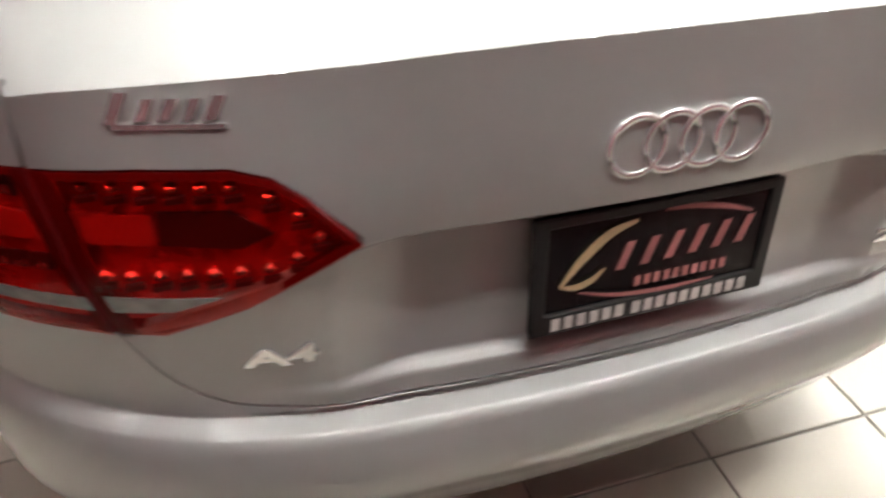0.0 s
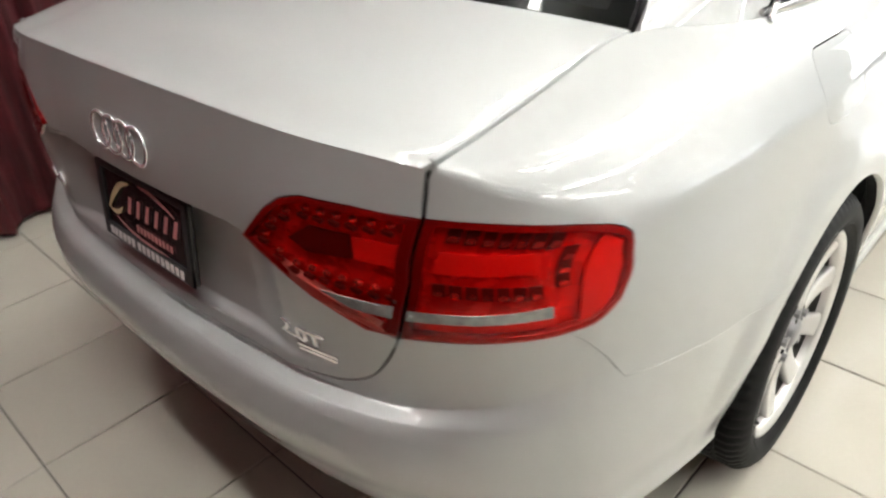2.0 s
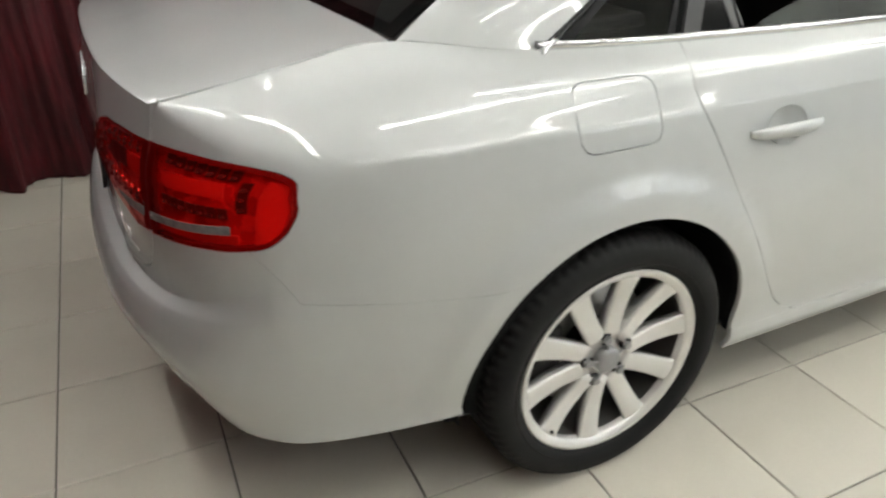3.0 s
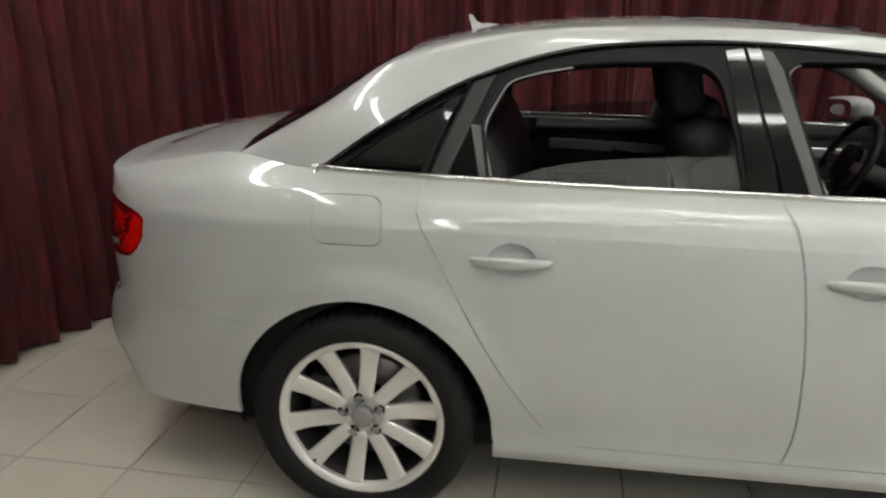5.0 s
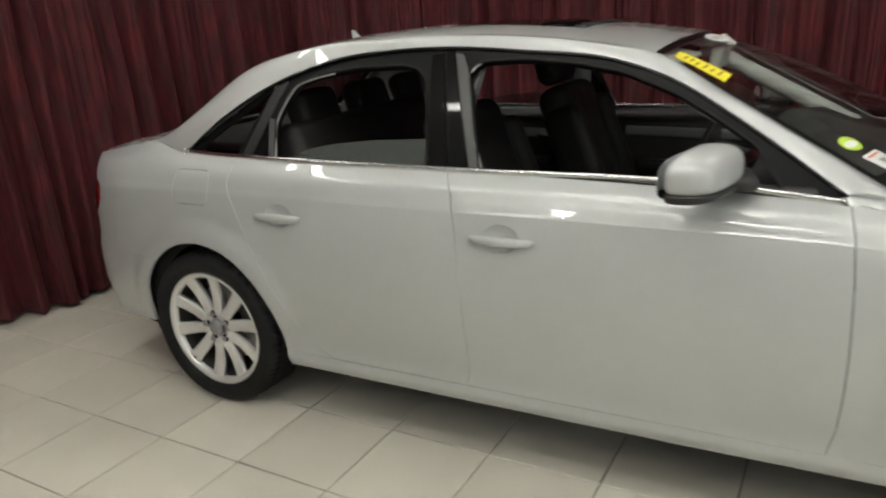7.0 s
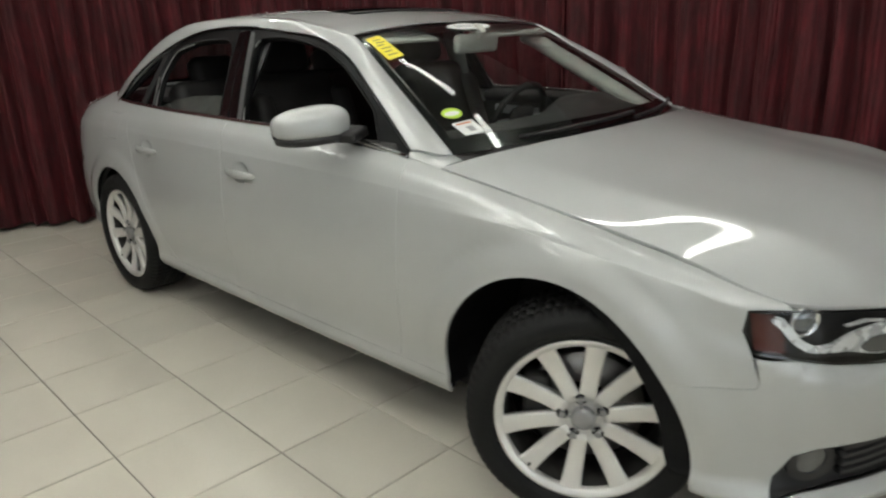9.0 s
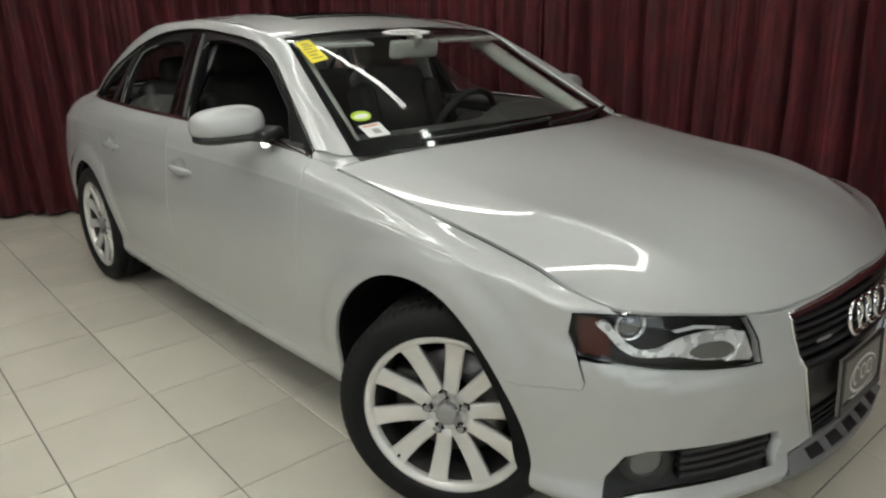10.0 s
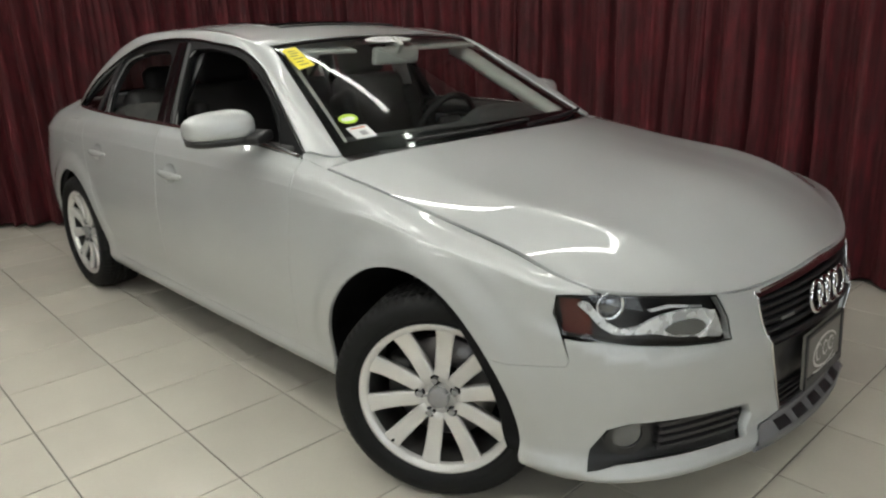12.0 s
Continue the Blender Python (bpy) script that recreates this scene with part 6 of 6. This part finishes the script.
for z in [0.325, 0.305, 0.285, 0.265]:
    w = grille_y(z) - 0.004
    pts = [tuple(skin_plain(np.array([(u_nose(y, z), z)]))[0]) for y in np.linspace(-w, w, 24)]
    v, f = tube_along([(p[0] - 0.014, p[1], p[2]) for p in pts], 0.005, 6, 1.8)
    raw("slat", v, f, TRIM, grille, "", None, True)
edge = dense(GRILLE, 0.02)
pts = skin_plain(np.array(edge))
v, f = tube_along([(p[0] + 0.001, p[1], p[2]) for p in pts], 0.0034, 8, 1.2, True)
raw("chrome_surround", v, f, CHROME, grille, "chrome grille surround", None, True)
RINGS = CHROME
four_rings((3.522, 0, 0.582), 0.0420, 0.0555, 0.0066, 0, grille, -8)
bars("trim_badge", pose(3.500, -0.22, 0.560, 90, 0, 82), [(0, 0, 0.06, 0.008, 0)], CAP, grille)
body2, pf2 = plate("number_plate", (3.530, -0.008, 0.405), 3, 180, 0.290, 0.160, car, False)
pf = pf2
for pts, w in [([(0.09 * math.cos(t), 0.045 * math.sin(t)) for t in np.linspace(0.3, 5.6, 24)], 0.005), ([(-0.05 + 0.018 * math.cos(t), 0.006 + 0.024 * math.sin(t)) for t in np.linspace(0.5, 5.5, 14)], 0.004), ([(0.0 + 0.018 * math.cos(t), 0.004 + 0.02 * math.sin(t)) for t in np.linspace(0, 6, 14)], 0.004),
               ([(0.045 + 0.018 * math.cos(t), 0.004 + 0.02 * math.sin(t)) for t in np.linspace(0, 6, 14)], 0.004), ([(-0.09 + 0.18 * t, -0.045 - 0.01 * math.sin(3 * t)) for t in np.linspace(0, 1, 10)], 0.005)]:
    v, f = swoosh(pts, w, PLATE_GOLD)
    raw("plate_print", v, f, PLATE_WHITE, body2)
# lower spoiler with slots
low = [(u_nose(y, z), z) for y, z in [(-0.34, 0.204), (-0.28, 0.202), (0.28, 0.202), (0.34, 0.204), (0.28, 0.250), (0.20, 0.262), (-0.20, 0.262), (-0.28, 0.250)]]
sp = panel("front_spoiler", low, SPOILER_GREY, car, gap=0, thick=0.01, lift=0.006, creased=False, label="grey lower front spoiler with slots")
for y in (-0.20, -0.10, 0.0, 0.10, 0.20):
    strip_piece("slot", [(u_nose(y - 0.032, 0.2), 0.224), (u_nose(y + 0.032, 0.2), 0.224), (u_nose(y + 0.030, 0.2), 0.244), (u_nose(y - 0.030, 0.2), 0.244)], TRIM, sp, False, 0.0085, 0.002)


# ---- mirrors ----
def mirror_shell(cx, cy, cz, ry, up, down, fore, aft):
    """Boxy rounded housing, tallest towards the car."""
    v, f, rows, cols = [], [], 22, 32
    e = lambda q, p: math.copysign(abs(q) ** p, q)
    for i in range(rows + 1):
        ph = math.pi * i / rows
        for j in range(cols):
            th = 2 * math.pi * j / cols
            yy = e(math.cos(ph), 0.72)
            k = e(math.sin(ph), 0.55)
            xx, zz = k * e(math.cos(th), 0.7), k * e(math.sin(th), 0.7)
            v.append((cx + xx * (fore if xx > 0 else aft) + 0.035 * yy, cy + ry * yy, cz + zz * (up * (1 + 0.10 * yy) if zz > 0 else down) + 0.004 * yy))
    for i in range(rows):
        for j in range(cols):
            f.append((i * cols + j, i * cols + (j + 1) % cols, (i + 1) * cols + (j + 1) % cols, (i + 1) * cols + j))
    return v, f


def door_mirror(m):
    cx, cy, cz = 1.790, -0.905, 1.008
    v, f = mirror_shell(cx, cy, cz, 0.108, 0.064, 0.042, 0.078, 0.045)
    if m:
        v, f = flip_y(v, f)
    mir = raw("door_mirror", v, f, PAINT, car, "silver door mirror on a black foot", None, True)
    v, f = mirror_shell(cx - 0.002, cy + 0.002, cz - 0.036, 0.106, 0.016, 0.024, 0.074, 0.043)
    if m:
        v, f = flip_y(v, f)
    raw("mirror_base", v, f, TRIM, mir, "black lower shell", None, True)
    sy = -1 if m else 1
    g = [( 1.746 + 0.035 * yy, (cy + 0.098 * yy) * sy, cz + 0.006 * yy + 0.050 * zz) for yy, zz in [(math.copysign(abs(math.cos(t)) ** 0.6, math.cos(t)), math.copysign(abs(math.sin(t)) ** 0.6, math.sin(t))) for t in np.linspace(0, 2 * math.pi, 33)[:-1]]]
    raw("mirror_glass", g, [tuple(range(32))], MIRROR, mir, "rear-view mirror glass")
    bm = box_bm(0.085, 0.10, 0.038, pose(1.865, -0.800 * sy, 0.975, 8 * sy, 0, 20 * sy), 0.014, 3)
    part("mirror_foot", bm, TRIM, mir, "black mirror foot", True)


for s, m in SIDES:
    door_mirror(m)

# aerial fin on the roof
v, f = [], []
FIN = curve2([(0.293, 0.004), (0.262, 0.014), (0.236, 0.018), (0.214, 0.030), (0.196, 0.055), (0.188, 0.058), (0.192, 0.030), (0.200, 0.004)], 30)
for x, h in FIN:
    zb = float(roof_fn(np.array([((x - 0.09) / 1.545, 0.0)]))[0, 2])
    w = 0.016 * (1 - h / 0.075)
    v += [(x, -w, zb + h - 0.003), (x, w, zb + h - 0.003)]
n = len(FIN)
f = [(2 * i, 2 * i + 1, 2 * i + 3, 2 * i + 2) for i in range(n - 1)] + [tuple(range(0, 2 * n, 2)), tuple(range(1, 2 * n, 2))[::-1]]
raw("roof_aerial", v, f, PAINT, car, "silver shark-fin aerial")


# ---- cabin inside ----
def strip_lining():
    for s, m in SIDES:
        v, f, n = grid_sheet(roof_strip, 60, 8, 0, lift=-0.022)
        n = [tuple(-k for k in q) for q in n]
        f = [tuple(reversed(q)) for q in f]
        if m:
            v, f = flip_y(v, f)
            n = [(q[0], -q[1], q[2]) for q in n]
        raw("pillar_lining", v, f, CABIN_GREY, car, "light grey pillar lining", n)
    hl = [grid_sheet(roof_fn, 20, 30, 0, 0.02, SUN[0] - 0.02, -0.98, 0.98, -0.045), grid_sheet(roof_fn, 8, 30, 0, SUN[1] + 0.02, 0.98, -0.98, 0.98, -0.045)]
    v, f, n = joined(hl)
    raw("headlining", v, f, CABIN_GREY, car, "light grey headlining", n)


strip_lining()
# thick inner trims of the windscreen pillars
for s, m in SIDES:
    t = np.linspace(WS_K[7], WS_K[10], 14)
    pts = [(p[0] - 0.035, p[1] + 0.052, p[2] - 0.045) for p in WS_L(t)]
    v, f = tube_along(pts, 0.034, 10, 1.25)
    if m:
        v, f = flip_y(v, f)
    raw("pillar_trim", v, f, CABIN_GREY, car, "light grey windscreen pillar trim", None, True)
part("cabin_floor", box_bm(2.6, 1.40, 0.04, Matrix.Translation((0.95, 0, 0.30))), CARPET, car, "black carpet")


def cushion(name, sx, sy, sz, m, parent, bevel=0.05, label=""):
    bm = box_bm(sx, sy, sz, m, bevel, 5)
    return part(name, bm, LEATHER, parent, label, True)


def front_seat(x, y):
    seat = new("front_seat")
    seat.parent = car
    seat.location = (x, y, 0.32)
    tagged(seat, "black leather front seat with headrest")
    cushion("seat_cushion", 0.52, 0.50, 0.16, pose(0.10, 0, 0.20, 0, -8, 0), seat)
    cushion("seat_bolster", 0.48, 0.10, 0.20, pose(0.10, 0.22, 0.22, 0, -8, 0), seat, 0.045)
    cushion("seat_bolster", 0.48, 0.10, 0.20, pose(0.10, -0.22, 0.22, 0, -8, 0), seat, 0.045)
    cushion("backrest", 0.14, 0.44, 0.62, pose(-0.24, 0, 0.50, 0, -20, 0), seat, 0.06)
    cushion("backrest_bolster", 0.17, 0.10, 0.52, pose(-0.20, 0.21, 0.47, 0, -20, 0), seat, 0.045)
    cushion("backrest_bolster", 0.17, 0.10, 0.52, pose(-0.20, -0.21, 0.47, 0, -20, 0), seat, 0.045)
    cushion("headrest", 0.11, 0.27, 0.19, pose(-0.385, 0, 0.885, 0, -14, 0), seat, 0.05)
    for s in (-0.06, 0.06):
        v, f = tube_along([(-0.34, s, 0.72), (-0.375, s, 0.84)], 0.007, 8)
        raw("headrest_post", v, f, CHROME_SATIN, seat, "", None, True)
    part("seat_base", box_bm(0.44, 0.42, 0.14, Matrix.Translation((0.08, 0, 0.07)), 0.02), TRIM, seat)


front_seat(1.22, -0.37)
front_seat(1.36, 0.37)
bench = new("rear_bench")
bench.parent = car
bench.location = (0.56, 0, 0.32)
tagged(bench, "black leather rear bench")
cushion("seat_cushion", 0.50, 1.28, 0.17, pose(0.12, 0, 0.20, 0, -6, 0), bench, 0.06)
cushion("backrest", 0.16, 1.28, 0.60, pose(-0.20, 0, 0.47, 0, -24, 0), bench, 0.06)
for y in (-0.38, 0, 0.38):
    cushion("headrest", 0.11, 0.25, 0.16, pose(-0.33, y, 0.785, 0, -18, 0), bench, 0.045)
part("parcel_shelf", box_bm(0.72, 1.22, 0.03, pose(-0.09, 0, 0.985, 0, 0, 0), 0.01), DASH, car)

# dashboard
v, f = [], []
prof = [(2.40, 0.885), (2.20, 0.925), (2.05, 0.945), (1.93, 0.935), (1.86, 0.90), (1.83, 0.84), (1.86, 0.70), (1.92, 0.58)]
ys = np.linspace(-0.70, 0.70, 41)
for y in ys:
    hood = 0.055 * math.exp(-((abs(y - 0.37) / 0.17) ** 4))
    for i, (x, z) in enumerate(prof):
        bow = 0.05 * (abs(y) / 0.7) ** 2
        v.append((x - (bow if i > 1 else 0), y, z + (hood if i in (2, 3) else hood * 0.6 if i == 4 else 0)))
n = len(prof)
f = [(i * n + k, (i + 1) * n + k, (i + 1) * n + k + 1, i * n + k + 1) for i in range(40) for k in range(n - 1)]
raw("dashboard", v, f, DASH, car, "dark soft plastic dashboard", None, True)
part("dash_trim", box_bm(0.012, 0.50, 0.05, pose(1.822, -0.40, 0.815, 0, 8, 0), 0.005), ALU, car, "brushed aluminium dash strip")
part("centre_stack", box_bm(0.10, 0.26, 0.34, pose(1.86, 0, 0.72, 0, -14, 0), 0.02), GLOSS_BLACK, car)
part("centre_console", box_bm(0.95, 0.22, 0.26, pose(1.36, 0, 0.45, 0, 0, 0), 0.03, 3), DASH, car)
part("armrest", box_bm(0.34, 0.20, 0.06, pose(1.08, 0, 0.62, 0, 0, 0), 0.025, 3), LEATHER, car, "", True)
bm = bmesh.new()
bmesh.ops.create_cone(bm, cap_ends=True, segments=16, radius1=0.022, radius2=0.028, depth=0.12, matrix=Matrix.Translation((1.52, 0, 0.64)))
part("gear_lever", bm, LEATHER, car, "", True)

# steering wheel
sw = new("steering_wheel")
sw.parent = car
sw.matrix_local = pose(1.62, 0.37, 0.86, 0, -66, 0)
tagged(sw, "black leather steering wheel")
v, f = tube_along([(0.178 * math.cos(a), 0.178 * math.sin(a), 0) for a in np.linspace(0, 2 * math.pi, 41)[:-1]], 0.0155, 10, 1, True)
raw("wheel_rim", v, f, LEATHER, sw, "", None, True)
part("airbag_cover", box_bm(0.15, 0.16, 0.05, Matrix.Translation((0, 0, -0.01)), 0.035, 4), DASH, sw, "", True)
for a in (0, 90, 270):
    part("wheel_spoke", box_bm(0.12, 0.04, 0.016, pose(0, 0, -0.005, 0, 0, a) @ Matrix.Translation((-0.115, 0, 0)), 0.006), ALU if a else DASH, sw)
bm = bmesh.new()
bmesh.ops.create_cone(bm, cap_ends=True, segments=20, radius1=0.05, radius2=0.04, depth=0.22, matrix=Matrix.Translation((0, 0, -0.13)))
part("steering_column", bm, DASH, sw, "", True)


# inner door cards
def door_card(x0, x1, m, front):
    sy = 1 if m else -1
    card = part("door_card", box_bm(x1 - x0, 0.05, 0.55, Matrix.Translation(((x0 + x1) / 2, sy * 0.735, 0.640)), 0.02, 3), DASH, car, "black door card", True)
    part("card_top", box_bm(x1 - x0, 0.085, 0.05, pose((x0 + x1) / 2, sy * 0.738, 0.925, 14 * sy, 0, 0), 0.02, 3), DASH, card, "", True)
    part("card_trim", box_bm((x1 - x0) * 0.86, 0.014, 0.045, pose((x0 + x1) / 2 + 0.02, sy * 0.704, 0.845, 0, 2, 0), 0.006), ALU, card, "brushed aluminium strip")
    part("armrest", box_bm((x1 - x0) * 0.55, 0.09, 0.05, Matrix.Translation(((x0 + x1) / 2 - 0.05, sy * 0.68, 0.70)), 0.02, 3), LEATHER, card, "", True)
    part("inner_handle", box_bm(0.11, 0.02, 0.018, pose(x1 - 0.22, sy * 0.692, 0.825, 0, 10, 0), 0.006), CHROME_SATIN, card)


for s, m in SIDES:
    door_card(0.42, 1.04, m, False)
    door_card(1.12, 2.05, m, True)
    sy = 1 if m else -1
    v, f = [], []
    part("pillar_inner", box_bm(0.12, 0.03, 0.36, pose(1.00, sy * 0.635, 1.12, 25 * sy, 10, 0), 0.015), CABIN_GREY if m else TRIM, car, "", True)
    v, f = tube_along([(0.965, sy * 0.625, 1.20), (0.985, sy * 0.66, 1.02), (1.02, sy * 0.70, 0.70)], 0.024, 6, 0.15)
    raw("seat_belt", v, f, CARPET, car, "black seat belt", None, True)

# mirror inside and its foot
part("inside_mirror", box_bm(0.035, 0.25, 0.075, pose(1.705, 0.0, 1.222, 0, 10, 0), 0.016, 3), CABIN_GREY, car, "grey-backed inside mirror", True)
part("mirror_foot", box_bm(0.06, 0.03, 0.06, pose(1.715, 0.0, 1.262, 0, 40, 0), 0.01), CABIN_GREY, car)
for y in (-0.36, 0.36):
    part("sun_visor", box_bm(0.15, 0.36, 0.014, pose(1.60, y, 1.262, 0, 14, 0), 0.006), CABIN_GREY, car)


# stickers on the windscreen
def on_screen(name, poly, material, label, lift=0.0012, parent=None):
    return panel(name, poly, material, parent or ws, fn=screen_fn, gap=0, thick=0, lift=lift, label=label, creased=False, step=0.02)


def oval(a, b, ra, rb, n=32):
    return [(a + ra * math.cos(t), b + rb * math.sin(t)) for t in np.linspace(0, 2 * math.pi, n + 1)[:-1]]


y1 = on_screen("sticker", [(0.077, -0.962), (0.067, -0.850), (0.280, -0.828), (0.288, -0.935)], STICKER_YELLOW, "yellow paper price sticker with dark print")
for a, b0, b1 in ((0.105, -0.930, -0.875), (0.130, -0.925, -0.865), (0.155, -0.935, -0.880), (0.185, -0.925, -0.855), (0.215, -0.920, -0.870), (0.245, -0.915, -0.850)):
    on_screen("sticker_print", [(a, b0), (a, b1), (a + 0.010, b1), (a + 0.010, b0)], STICKER_INK, "", 0.002, y1)
o1 = on_screen("sticker", oval(0.078, -0.055, 0.046, 0.225), STICKER_WHITE, "white oval sticker with pale print")
on_screen("sticker_print", oval(0.078, -0.055, 0.037, 0.200), FIXTURE, "", 0.0018, o1)
for k in range(7):
    b = -0.185 + 0.043 * k
    on_screen("sticker_print", oval(0.078, b, 0.017, 0.010 + 0.004 * (k % 2), 12), CAP, "", 0.0024, o1)
r1 = on_screen("sticker", oval(0.753, -0.878, 0.036, 0.046), STICKER_GREEN, "round green and yellow inspection sticker")
on_screen("sticker_print", oval(0.756, -0.878, 0.016, 0.034), STICKER_WHITE, "", 0.0018, r1)
s1 = on_screen("sticker", [(0.818, -0.918), (0.812, -0.820), (0.900, -0.805), (0.905, -0.900)], STICKER_WHITE, "white square sticker with small print")
on_screen("sticker_print", [(0.826, -0.902), (0.822, -0.832), (0.831, -0.832), (0.835, -0.902)], STICKER_RED, "", 0.0018, s1)
on_screen("sticker_print", [(0.852, -0.872), (0.850, -0.842), (0.882, -0.836), (0.884, -0.866)], CAP, "", 0.0018, s1)

# ---- floor tiles ----
PITCH, GRID_TURN = 0.3869, -1.316
GRID = pose(-1.147, 0.7907, 0, 0, 0, GRID_TURN)


def tile_mesh(seed):
    r = random.Random(seed)
    h = PITCH / 2 - 0.0024
    t = 0.0022
    zz = [r.uniform(-0.0004, 0.0004) for _ in range(4)]
    c = [(-h, -h), (h, -h), (h, h), (-h, h)]
    v = [(x, y, -0.006) for x, y in c] + [(x, y, zz[i] - 0.0012) for i, (x, y) in enumerate(c)] + [(x - math.copysign(t, x), y - math.copysign(t, y), zz[i]) for i, (x, y) in enumerate(c)]
    f = [(8, 9, 10, 11)]
    for i in range(4):
        j = (i + 1) % 4
        f += [(i, j, 4 + j, 4 + i), (4 + i, 4 + j, 8 + j, 8 + i)]
    return v, f


tiles = []
for k in range(6):
    v, f = tile_mesh(k)
    me = bpy.data.meshes.new("floor_tile")
    me.from_pydata(v, [], f)
    me.materials.append(TILE)
    tiles.append(me)
far_v, far_f = [], []
pick = random.Random(9)
for i in range(-5, 28):
    for j in range(-6, 22):
        x, y = (i + 0.5) * PITCH, -(j + 0.5) * PITCH
        c = GRID @ Vector((x, y, 0))
        if not (ROOM_X0 + 0.1 < c.x < ROOM_X1 - 0.1 and ROOM_Y0 + 0.1 < c.y < ROOM_Y1 - 0.1):
            continue
        if -2.1 < c.x < 4.9 and -2.9 < c.y < 2.0:
            ob = new("floor_tile", tiles[pick.randrange(6)])
            ob.parent = floor
            ob.matrix_local = GRID @ Matrix.Translation((x, y, 0)) @ pose(0, 0, 0, 0, 0, 90 * pick.randrange(4))
        else:
            v, f = tile_mesh(pick.randrange(6))
            k = len(far_v)
            far_v += [tuple(GRID @ Vector((p[0] + x, p[1] + y, p[2]))) for p in v]
            far_f += [tuple(q + k for q in g) for g in f]
far = raw("floor_tiles_far", far_v, far_f, TILE, floor)
tagged(far, kind="stuff")
